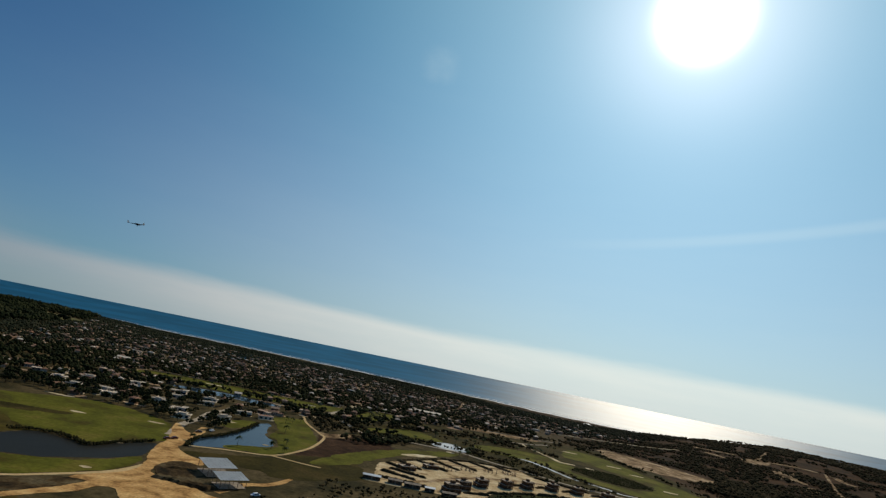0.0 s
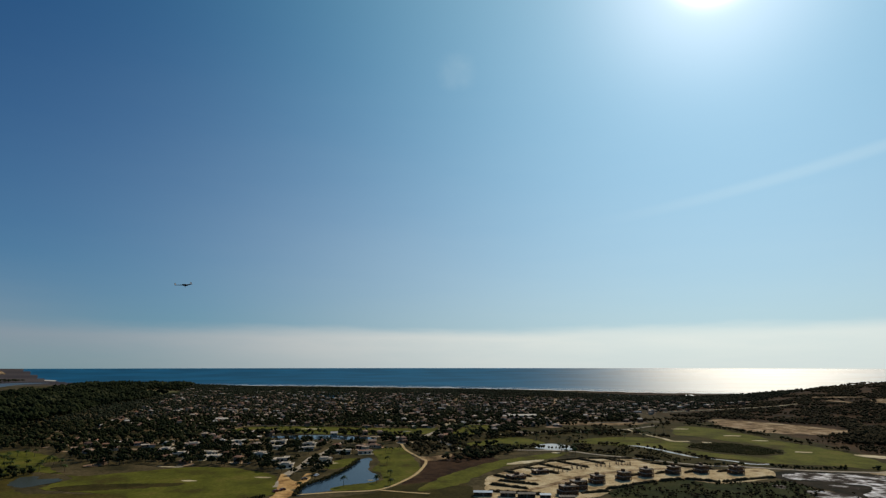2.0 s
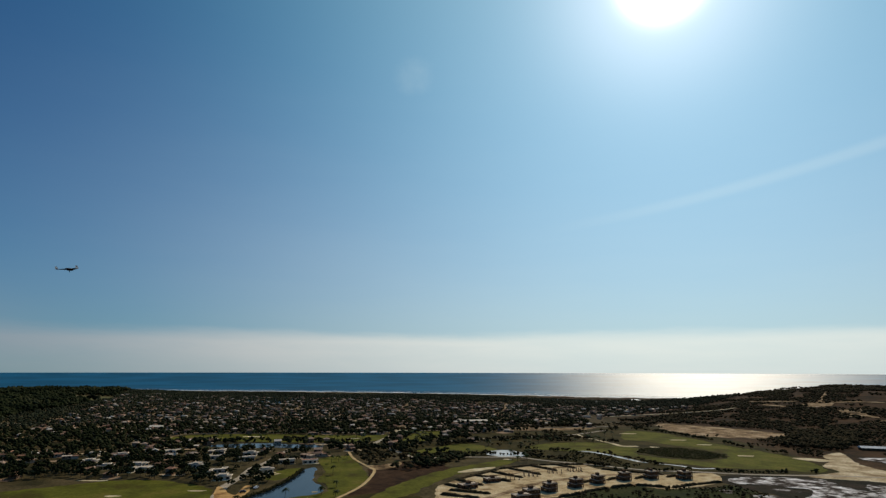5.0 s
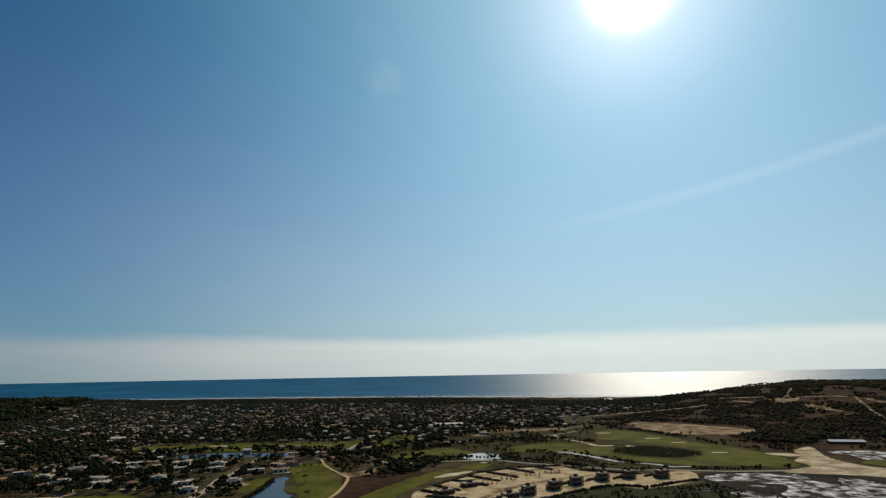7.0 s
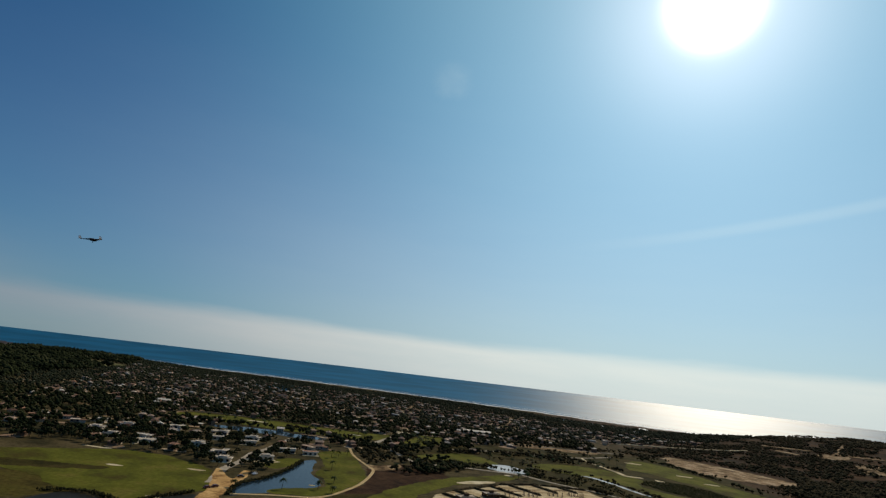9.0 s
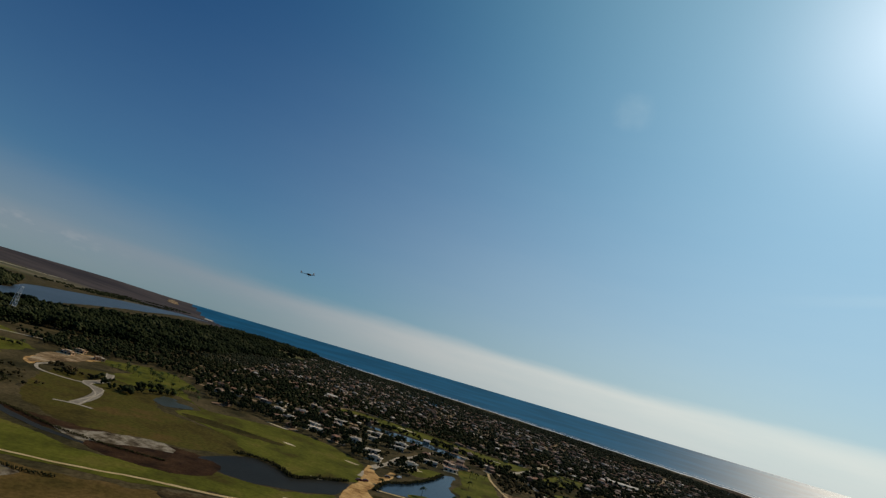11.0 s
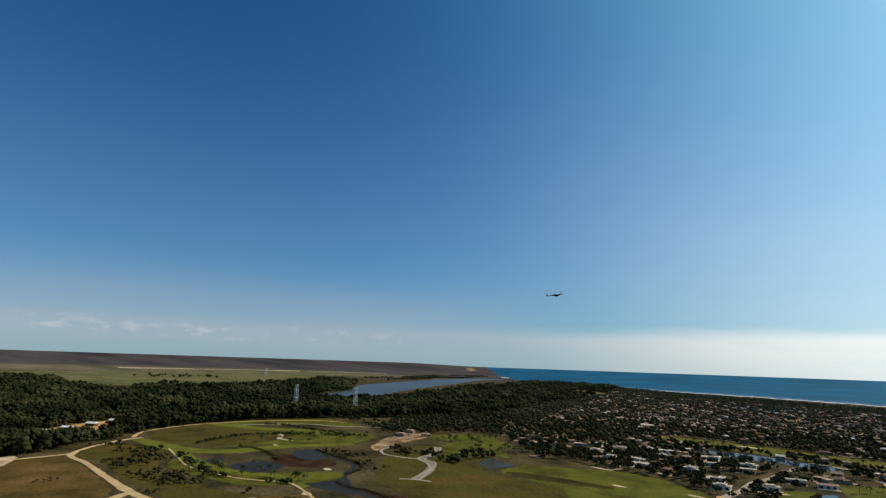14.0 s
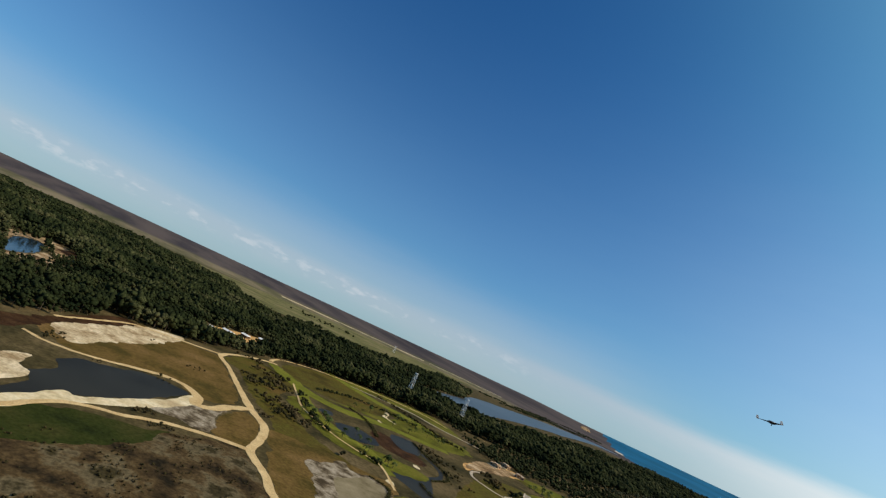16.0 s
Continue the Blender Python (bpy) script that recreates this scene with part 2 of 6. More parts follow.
FAIRWAY = surface("fairway_grass", [(0.0625, 0.0493, 0.0106), (0.0774, 0.0774, 0.0106), (0.1038, 0.1021, 0.0132), (0.1276, 0.1074, 0.0194)], 30, fine=2.6, grain=0.22)
BRIGHT_GRASS = surface("bright_fairway_grass", [(0.095, 0.098, 0.013), (0.125, 0.130, 0.016), (0.150, 0.142, 0.022)], 26, fine=2.6, grain=0.2)
ROUGH_GRASS = surface("rough_grass", [(0.0445, 0.0353, 0.0084), (0.0722, 0.0538, 0.0118), (0.0756, 0.0655, 0.0118), (0.1016, 0.0638, 0.0176)], 42, fine=2.5, grain=0.3, bump=0.15)
OLIVE = surface("olive_grass", [(0.0235, 0.0200, 0.0048), (0.0421, 0.0338, 0.0076), (0.0607, 0.0428, 0.0124)], 24, fine=2.0, grain=0.3, bump=0.2)
MARSH = surface("marsh_grass", [(0.0135, 0.0180, 0.0045), (0.0255, 0.0315, 0.0067), (0.0375, 0.0375, 0.0097)], 26, fine=2.0, grain=0.3, bump=0.2)
MEADOW = surface("dry_meadow", [(0.0572, 0.0422, 0.0106), (0.0906, 0.0590, 0.0158), (0.1206, 0.0739, 0.0229), (0.1478, 0.0898, 0.0317)], 34, fine=2.4, grain=0.28, bump=0.15)
HEATH = surface("brown_heath", [(0.0156, 0.0125, 0.0070), (0.0406, 0.0265, 0.0125), (0.0718, 0.0468, 0.0203), (0.1092, 0.0842, 0.0452), (0.0359, 0.0281, 0.0125)], 21, fine=1.8, grain=0.4, bump=0.35)
REED_BED = surface("red_brown_reed_bed", [(0.020, 0.011, 0.006), (0.042, 0.021, 0.010), (0.065, 0.034, 0.016)], 12, fine=1.2, grain=0.35, bump=0.3)
WET_GROUND = surface("dark_wet_ground", [(0.010, 0.010, 0.005), (0.020, 0.016, 0.009), (0.036, 0.024, 0.015)], 18, fine=1.6, grain=0.35, bump=0.2)
PLAIN = surface("green_plain", [(0.080, 0.080, 0.028), (0.125, 0.115, 0.045), (0.175, 0.145, 0.070)], 150, fine=22, grain=0.25)
SAND_ROAD = surface("sand_road", [(0.441, 0.300, 0.136), (0.567, 0.410, 0.208)], 9, fine=0.9, grain=0.2, bump=0.05)
ORANGE_SAND = surface("orange_earth", [(0.231, 0.120, 0.044), (0.420, 0.235, 0.084), (0.525, 0.310, 0.120), (0.609, 0.390, 0.160)], 9, fine=1.2, grain=0.25, bump=0.08)
PALE_SAND = surface("pale_sand", [(0.40, 0.30, 0.165), (0.56, 0.45, 0.27), (0.66, 0.56, 0.37)], 13, fine=2.5, grain=0.14)
SALT = surface("salt_crust", [(0.028, 0.019, 0.014), (0.052, 0.038, 0.029), (0.46, 0.42, 0.39), (0.84, 0.81, 0.79)], 10, fine=1.4, grain=0.25)
MUD = surface("grey_mud_flat", [(0.105, 0.080, 0.040), (0.173, 0.140, 0.080), (0.205, 0.165, 0.100), (0.284, 0.235, 0.144)], 26, fine=2.0, grain=0.08)
DUNE = surface("dune_sand", [(0.26, 0.175, 0.09), (0.45, 0.345, 0.205), (0.62, 0.505, 0.335)], 16, fine=2.0, grain=0.22)
MUD_RIM = surface("dark_mud_rim", [(0.045, 0.032, 0.018), (0.12, 0.09, 0.055), (0.25, 0.205, 0.145), (0.31, 0.26, 0.19)], 8, fine=1.6, grain=0.25)
PAD_SAND = surface("graded_sand", [(0.2160, 0.1395, 0.0675), (0.4500, 0.3240, 0.1710), (0.5220, 0.3960, 0.2250), (0.5940, 0.4770, 0.2970)], 12, fine=1.1, grain=0.3, bump=0.06)
TAN = surface("tan_clearing", [(0.07, 0.042, 0.02), (0.25, 0.16, 0.08), (0.42, 0.31, 0.19)], 20, fine=2.5, grain=0.35)
YARD = random_colours("yard_earth", [(0.40, 0.26, 0.145), (0.26, 0.155, 0.085), (0.48, 0.35, 0.22), (0.20, 0.12, 0.065), (0.33, 0.21, 0.12)], by="island")
BEACH = surface("beach_sand", [(0.42, 0.37, 0.30), (0.55, 0.49, 0.41)], 30, fine=4, grain=0.15)
PAVED = surface("paved_road", [(0.20, 0.165, 0.125), (0.29, 0.245, 0.19)], 12, fine=1.0, grain=0.15)
KERB = surface("pale_kerb_sand", [(0.32, 0.26, 0.19), (0.44, 0.37, 0.28)], 5, fine=0.6, grain=0.2)
POND = water("pond_water", (0.024, 0.023, 0.018), 0.3, 1.6, 0.06, 0.012)
POND_BLUE = water("blue_pond_water", (0.016, 0.030, 0.042), 0.14, 1.6, 0.05, 0.13)
POND_GREY = water("grey_pond_water", (0.042, 0.047, 0.034), 0.3, 1.6, 0.06, 0.018)
# pale base colour stands for the bright low sky mirrored in the water
CHANNEL = water("sky_glare_water", (0.50, 0.46, 0.40), 0.25, 1.6, 0.012, 0.3)
LAGOON = water("lagoon_water", (0.050, 0.064, 0.076), 0.3, 4.0, 0.2, 0.04)
SEA = water("sea_water", SEA_COLOUR, 1.0, 9.0, SEA_WAVE, 0.0)
t = SEA.node_tree
body_, facets = t.nodes["Principled BSDF"], node(t, "ShaderNodeBsdfGlossy", Roughness=SEA_ROUGH)
facets.distribution = "BECKMANN"
t.links.new(body_.inputs["Normal"].links[0].from_socket, facets.inputs["Normal"])
choppy = node(t, "ShaderNodeMixShader", Fac=SEA_GLOSS)
t.links.new(body_.outputs[0], choppy.inputs[1])
t.links.new(facets.outputs[0], choppy.inputs[2])
t.links.new(choppy.outputs[0], t.nodes["Material Output"].inputs["Surface"])
FOAM = surface("surf_foam", [(0.66, 0.67, 0.67), (0.88, 0.88, 0.88)], 30, fine=3, grain=0.2)
LEAVES = surface("tree_leaves", [(0.0072, 0.0108, 0.0045), (0.0144, 0.0189, 0.0072), (0.0270, 0.0315, 0.0117), (0.0558, 0.0549, 0.0243)], 85, fine=9.0, random_by="island", spread=0.14, grain=0.35, spec=0.02)
TOWN_LEAVES = surface("garden_leaves", [(0.013, 0.017, 0.007), (0.022, 0.026, 0.010), (0.040, 0.040, 0.016)], 22, fine=2.5, random_by="island", spread=0.35, grain=0.35, spec=0.02)
# grey-green coastal leaves, paled further by distance haze put into the colour
HAZED_LEAVES = surface("hazed_leaves", [(0.018, 0.022, 0.012), (0.034, 0.038, 0.020), (0.058, 0.058, 0.032)], 40, fine=4.0, random_by="island", spread=0.3, grain=0.3, spec=0.02)
SHRUBS = surface("shrub_leaves", [(0.0204, 0.0192, 0.0084), (0.0384, 0.0312, 0.0132), (0.0672, 0.0468, 0.0216)], 16, fine=1.6, random_by="island", spread=0.35, grain=0.35, spec=0.02)
REEDS = surface("reeds", [(0.02, 0.022, 0.008), (0.05, 0.042, 0.016)], 6, fine=0.5, random_by="island", spread=0.5, grain=0.4, spec=0.02)
PALM_GREEN = surface("palm_fronds", [(0.03, 0.045, 0.012), (0.06, 0.075, 0.022)], 1.5, fine=0.3, random_by="object", spread=0.35, rough=0.6)
BARK = surface("bark", [(0.06, 0.045, 0.03), (0.13, 0.10, 0.075)], 0.8, fine=0.1, bump=0.03)
WALLS = random_colours("house_walls", [(0.30, 0.21, 0.14), (0.44, 0.35, 0.25), (0.22, 0.135, 0.085), (0.34, 0.23, 0.155), (0.18, 0.105, 0.065), (0.52, 0.43, 0.33)])
ROOFS = random_colours("house_roofs", [(0.36, 0.23, 0.155), (0.27, 0.15, 0.095), (0.48, 0.35, 0.25), (0.20, 0.105, 0.065), (0.55, 0.44, 0.34), (0.15, 0.08, 0.05), (0.32, 0.165, 0.10), (0.40, 0.27, 0.19), (0.66, 0.57, 0.47), (0.23, 0.135, 0.09)])
WALLS_FAR = random_colours("far_house_walls", [(0.30, 0.21, 0.14), (0.44, 0.35, 0.25), (0.22, 0.135, 0.085), (0.34, 0.23, 0.155), (0.18, 0.105, 0.065), (0.52, 0.43, 0.33)], by="island")
ROOFS_FAR = random_colours("far_house_roofs", [(0.36, 0.23, 0.155), (0.27, 0.15, 0.095), (0.48, 0.35, 0.25), (0.20, 0.105, 0.065), (0.55, 0.44, 0.34), (0.15, 0.08, 0.05), (0.32, 0.165, 0.10), (0.40, 0.27, 0.19), (0.66, 0.57, 0.47), (0.23, 0.135, 0.09)], by="island")
VILLA_ROOF = surface("sandy_flat_roof", [(0.40, 0.32, 0.24), (0.58, 0.48, 0.37)], 3, fine=0.4, grain=0.12)
VILLA_TRIM = surface("cream_render", [(0.70, 0.60, 0.47), (0.84, 0.74, 0.60)], 3, fine=0.4, grain=0.1, rough=0.85)
VILLA_WALL = surface("weathered_render", [(0.58, 0.48, 0.36), (0.76, 0.65, 0.51)], 4, fine=0.4, grain=0.15, rough=0.85)
WHITE = surface("white_render", [(0.66, 0.65, 0.62), (0.78, 0.77, 0.75)], 3, fine=0.4, grain=0.08, rough=0.8)
CONCRETE = surface("raw_concrete", [(0.22, 0.18, 0.135), (0.36, 0.30, 0.235)], 2.5, fine=0.3, grain=0.2, bump=0.01)
# block colour darkened to hold the shade of walls turned from the sun
SHADED_BLOCK = surface("shaded_block_wall", [(0.085, 0.048, 0.027), (0.16, 0.096, 0.056)], 2.0, fine=0.3, grain=0.25)
TAN_BLOCK = surface("tan_block_wall", [(0.34, 0.20, 0.11), (0.52, 0.34, 0.20)], 2.0, fine=0.3, grain=0.2)
ROOF_SHEET = surface("pale_metal_roof", [(0.50, 0.53, 0.55), (0.62, 0.65, 0.67)], 5, fine=0.5, rough=0.45, grain=0.08, metal=0.2)
STEEL = surface("galvanised_steel", [(0.45, 0.46, 0.47), (0.62, 0.63, 0.64)], 1.2, fine=0.2, rough=0.5, metal=0.4, grain=0.15)
WHITE_STEEL = surface("white_painted_steel", [(0.68, 0.68, 0.68), (0.8, 0.8, 0.8)], 1.5, fine=0.2, rough=0.6, grain=0.1)
TIMBER = surface("weathered_timber", [(0.16, 0.11, 0.07), (0.28, 0.20, 0.14)], 0.7, fine=0.1, grain=0.25)
GLASS = surface("dark_window_glass", [(0.016, 0.015, 0.013), (0.028, 0.026, 0.023)], 2.0, rough=0.35, grain=0.1, spec=0.1)
RUBBER = surface("tyre_rubber", [(0.015, 0.015, 0.015), (0.03, 0.03, 0.03)], 0.3, grain=0.2)
CAR_RED = surface("dark_red_car_paint", [(0.10, 0.018, 0.014), (0.13, 0.024, 0.018)], 2.0, rough=0.3, grain=0.05, spec=0.5)
CAR_DARK = surface("dark_car_paint", [(0.03, 0.03, 0.035), (0.05, 0.05, 0.055)], 2.0, rough=0.3, grain=0.05, spec=0.5)
CAR_WHITE = surface("white_car_paint", [(0.66, 0.66, 0.66), (0.74, 0.74, 0.74)], 2.0, rough=0.3, grain=0.05, spec=0.5)
TERRACOTTA = surface("terracotta_tiles", [(0.30, 0.12, 0.06), (0.42, 0.19, 0.10)], 1.5, fine=0.3, grain=0.25)
HULL_DARK = surface("dark_airframe", [(0.03, 0.035, 0.045), (0.05, 0.055, 0.065)], 0.5, rough=0.5, grain=0.1)


# ---- the lie of the land ----
def ease(v):
    v = np.clip(v, 0.0, 1.0)
    return v * v * (3 - 2 * v)


COAST_AZ = [-180, -41.6, -40.6, -39.2, -37.5, -34, -30, -22.3, -12, 0, 17, 30, 45, 60, 90, 120, 121, 180]
COAST_R = [9000, 9000, 4700, 3350, 3050, 2800, 2590, 2290, 2090, 1905, 1725, 1750, 1950, 2250, 3000, 4800, 9000, 9000]
BOWL = 2900.0


def bowl(r):
    """Beyond 2.9 km the earth is drawn closer along the line of sight, up to the level of the true horizon."""
    k = (78.0 / BOWL - 0.00505) / 2000.0
    return np.where(r > BOWL, 78.0 - r * (78.0 / BOWL - k * (r - BOWL)), 0.0)


def height(x, y):
    x, y = np.asarray(x, float), np.asarray(y, float)
    r, az = np.hypot(x, y), np.degrees(np.arctan2(x, y))
    h = 7.0 * np.exp(-((x + 1250) / 330) ** 2 - ((y - 1900) / 300) ** 2)
    h = h + 40.0 * ease((az - 21) / 18) * ease((120 - az) / 40) * ease((r - 900) / 620) * (1 - 0.5 * ease((r - 1700) / 900))
    h = h + 16.0 * ease((r - 3300) / 1400) * ease((-41.5 - az) / 8) * ease((az + 175) / 30)
    roll = np.sin(x / 170 + 1.3) * np.sin(y / 210 + 0.4) + 0.5 * np.sin(x / 61 + y / 83)
    h = h + 2.2 * roll * ease((r - 1000) / 500) * ease((az + 30) / 20) * ease((150 - az) / 40)
    coast = np.interp(az, COAST_AZ, COAST_R) + 14 * np.sin(az * 1.9) + 6 * np.sin(az * 7.3)
    h = h * (1 - ease((r - coast + 140) / 110)) - 5.0 * ease((r - coast + 12) / 45)
    return h + bowl(r)


def link(name, me, parent=None):
    ob = new(name, me)
    if parent:
        ob.parent = parent
    return ob


def quick_mesh(name, verts, tris, materials, index=None, smooth=False):
    """A mesh from arrays of corners and triangles."""
    me = bpy.data.meshes.new(name)
    v, f = np.asarray(verts, np.float32), np.asarray(tris, np.int32)
    me.vertices.add(len(v))
    me.vertices.foreach_set("co", v.ravel())
    me.loops.add(f.size)
    me.loops.foreach_set("vertex_index", f.ravel())
    me.polygons.add(len(f))
    me.polygons.foreach_set("loop_start", np.arange(0, f.size, 3, dtype=np.int32))
    me.polygons.foreach_set("loop_total", np.full(len(f), 3, np.int32))
    for m in materials:
        me.materials.append(m)
    if index is not None:
        me.polygons.foreach_set("material_index", np.asarray(index, np.int32))
    if smooth:
        me.polygons.foreach_set("use_smooth", np.ones(len(f), bool))
    me.update(calc_edges=True)
    me.validate()
    return me


def part(name, bm, material, parent=None, label=""):
    me = bpy.data.meshes.new(name)
    bm.to_mesh(me)
    bm.free()
    me.materials.append(material)
    ob = link(name, me, parent)
    return tagged(ob, label) if label else ob


def empty(name, m=Matrix(), **tags):
    ob = new(name)
    ob.matrix_basis = m
    return tagged(ob, **tags)


def box(bm, x0, y0, z0, x1, y1, z1, bevel=0.0):
    made = bmesh.ops.create_cube(bm, size=1)["verts"]
    for v in made:
        v.co = Vector((x0 if v.co.x < 0 else x1, y0 if v.co.y < 0 else y1, z0 if v.co.z < 0 else z1))
    if bevel:
        bmesh.ops.bevel(bm, geom=list({e for v in made for e in v.link_edges}), offset=bevel, segments=1, affect="EDGES")
    return bm


def beam(bm, a, b, w, sides=4, w2=None):
    """A bar from a to b, w thick (w2 at its end)."""
    a, b = Vector(a), Vector(b)
    turn = (b - a).to_track_quat("Z", "Y").to_matrix()
    rings = []
    for p, d in ((a, w), (b, w if w2 is None else w2)):
        rings.append([bm.verts.new(p + turn @ Vector((d / 2 * math.cos(k * math.tau / sides + 0.785), d / 2 * math.sin(k * math.tau / sides + 0.785), 0))) for k in range(sides)])
    for k in range(sides):
        bm.faces.new((rings[0][k], rings[0][(k + 1) % sides], rings[1][(k + 1) % sides], rings[1][k]))
    bm.faces.new(rings[1])
    bm.faces.new(rings[0][::-1])
    return bm


# the sheet of land, finer near the eye
rings, spokes = 240, 720
rr = np.concatenate(([0.0], 25.0 * (2400 / 25.0) ** (np.arange(rings - 80) / (rings - 81)), np.linspace(2430, 4930, 80)))
aa = np.linspace(-math.pi, math.pi, spokes, endpoint=False)
R, A = np.meshgrid(rr, aa, indexing="ij")
X, Y = R * np.sin(A), R * np.cos(A)
verts = np.stack([X, Y, height(X, Y)], -1).reshape(-1, 3)
i, j = np.meshgrid(np.arange(rings), np.arange(spokes), indexing="ij")
p00, p01 = i * spokes + j, i * spokes + (j + 1) % spokes
p10, p11 = p00 + spokes, p01 + spokes
tris = np.concatenate([np.stack([p00, p11, p10], -1).reshape(-1, 3), np.stack([p00, p01, p11], -1).reshape(-1, 3)])
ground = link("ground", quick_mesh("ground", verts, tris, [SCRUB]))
for poly in ground.data.polygons:
    poly.use_smooth = True
tagged(ground, "brown scrub land running out to the coast", "ground", kind="structure")

# the sea
rr = np.linspace(1400, 4940, 120)
aa = np.radians(np.linspace(-44, 122, 300))
R, A = np.meshgrid(rr, aa, indexing="ij")
X, Y = R * np.sin(A), R * np.cos(A)
verts = np.stack([X, Y, bowl(R) - 1.2], -1).reshape(-1, 3)
i, j = np.meshgrid(np.arange(119), np.arange(299), indexing="ij")
p00 = i * 300 + j
tris = np.concatenate([np.stack([p00, p00 + 301, p00 + 300], -1).reshape(-1, 3), np.stack([p00, p00 + 1, p00 + 301], -1).reshape(-1, 3)])
sea = link("sea", quick_mesh("sea", verts, tris, [SEA]))
for poly in sea.data.polygons:
    poly.use_smooth = True
tagged(sea, "blue open sea with sun glitter along the coast", "sea", kind="structure")

LEVELS = {"grassland": 0.05, "tall grass": 0.285, "pond": 0.14, "creek": 0.15, "fairway": 0.20, "lawn": 0.20, "sand": 0.28, "building plot": 0.30, "bunker": 0.35, "pond bank": 0.08, "mud rim": 0.272}
LAYERS = {}


def level(category, lift):
    """Each new piece of ground cover lies a few millimetres over the last of its kind."""
    LAYERS[category] = LAYERS.get(category, -1) + 1
    return 0.35 * (LEVELS.get(category, lift + 0.26) + 0.0045 * LAYERS[category]) if lift < 0.5 else lift + 0.0045 * LAYERS[category]


KEEP_OUT = []          # outlines where no wild tree or house stands


def curve_points(pts, closed, step=5.0):
    """A smooth line through a few corners."""
    p = np.array(pts, float)
    n = len(p)
    out = []
    for k in range(n if closed else n - 1):
        a, b, c, d = (p[(k + s) % n] if closed else p[min(max(k + s, 0), n - 1)] for s in (-1, 0, 1, 2))
        m = max(2, int(np.linalg.norm(c - b) / step))
        for u in np.arange(m) / m:
            out.append(0.5 * (2 * b + (c - a) * u + (2 * a - 5 * b + 4 * c - d) * u * u + (3 * b - a - 3 * c + d) * u ** 3))
    if not closed:
        out.append(p[-1])
    return np.array(out)


def wobble(q, amount, grain):
    fine_, out = grain / 3.5, []
    for x, y in q:
        dx = noise.noise((x / grain, y / grain, 1.7)) + 0.55 * noise.noise((x / fine_, y / fine_, 4.4))
        dy = noise.noise((x / grain, y / grain, 9.1)) + 0.55 * noise.noise((x / fine_, y / fine_, 7.3))
        out.append((x + amount * dx, y + amount * dy))
    return np.array(out)


def patch(name, pts, material, lift, label, category, ragged=1.5, grain=9.0, clear=True, step=2.5):
    """A piece of ground cover with a smooth, slightly ragged edge, a hand's width thick."""
    q = wobble(curve_points(pts, True, step), ragged, grain)
    lift = level(category, lift)
    if clear:
        KEEP_OUT.append(q)
    bm = bmesh.new()
    z = height(q[:, 0], q[:, 1])
    top = bm.faces.new([bm.verts.new((x, y, h + lift)) for (x, y), h in zip(q, z)])
    bm.normal_update()
    if top.normal.z < 0:
        top.normal_flip()
    edge = list(top.edges)
    down = bmesh.ops.extrude_edge_only(bm, edges=edge)["geom"]
    for v in down:
        if isinstance(v, bmesh.types.BMVert):
            v.co.z -= lift + 0.3
    bmesh.ops.triangulate(bm, faces=[top])
    ob = part(name, bm, material)
    return tagged(ob, label, category, kind="structure")


def strip(name, pts, width, material, lift, label, category="road", ragged=0.8, clear=True, step=4.0):
    """A road or path of the given width (or widths) along a smooth line."""
    q = curve_points(pts, False, step)
    lift = level(category, lift)
    d = np.gradient(q, axis=0)
    d /= np.linalg.norm(d, axis=1)[:, None] + 1e-9
    side = np.stack([-d[:, 1], d[:, 0]], -1)
    w = np.interp(np.linspace(0, 1, len(q)), np.linspace(0, 1, np.size(width)), np.atleast_1d(width)) / 2
    left, right = wobble(q + side * w[:, None], ragged, 7.0), wobble(q - side * w[:, None], ragged, 7.0)
    if clear:
        KEEP_OUT.append(np.concatenate([left, right[::-1]]))
    bm = bmesh.new()
    rows = []
    for a, b in zip(left, right):
        za, zb = float(height(*a)) + lift, float(height(*b)) + lift
        rows.append([bm.verts.new((a[0], a[1], za - lift - 0.3)), bm.verts.new((a[0], a[1], za)), bm.verts.new((b[0], b[1], zb)), bm.verts.new((b[0], b[1], zb - lift - 0.3))])
    for u, v in zip(rows, rows[1:]):
        for k in range(3):
            bm.faces.new((u[k], u[k + 1], v[k + 1], v[k]))
    bmesh.ops.recalc_face_normals(bm, faces=bm.faces[:])
    return tagged(part(name, bm, material), label, category, kind="structure")


def inside(x, y, poly):
    x, y = np.asarray(x, float), np.asarray(y, float)
    hit = np.zeros(x.shape, bool)
    a = np.asarray(poly, float)
    b = np.roll(a, 1, axis=0)
    for (x1, y1), (x2, y2) in zip(a, b):
        if y1 == y2:
            continue
        cross = ((y1 > y) != (y2 > y)) & (x < (x2 - x1) * (y - y1) / (y2 - y1) + x1)
        hit ^= cross
    return hit


def free(x, y):
    bad = np.zeros(np.shape(x), bool)
    for q in KEEP_OUT:
        lo, hi = q.min(0), q.max(0)
        near = np.where((x > lo[0]) & (x < hi[0]) & (y > lo[1]) & (y < hi[1]))[0]
        if len(near):
            bad[near] |= inside(x[near], y[near], q)
    return ~bad


# ---- water ----
pond_a = [(-109, 333), (-112, 358), (-104, 384), (-98, 420), (-97, 460), (-88, 470), (-82, 425), (-71, 398), (-67, 380), (-79, 362), (-90, 350), (-102, 339)]
pond_b = [(-190, 262), (-184, 298), (-171, 302), (-156, 297), (-146, 292), (-138, 309), (-125, 326), (-120, 312), (-119, 292), (-130, 275), (-145, 262), (-158, 256), (-174, 255)]
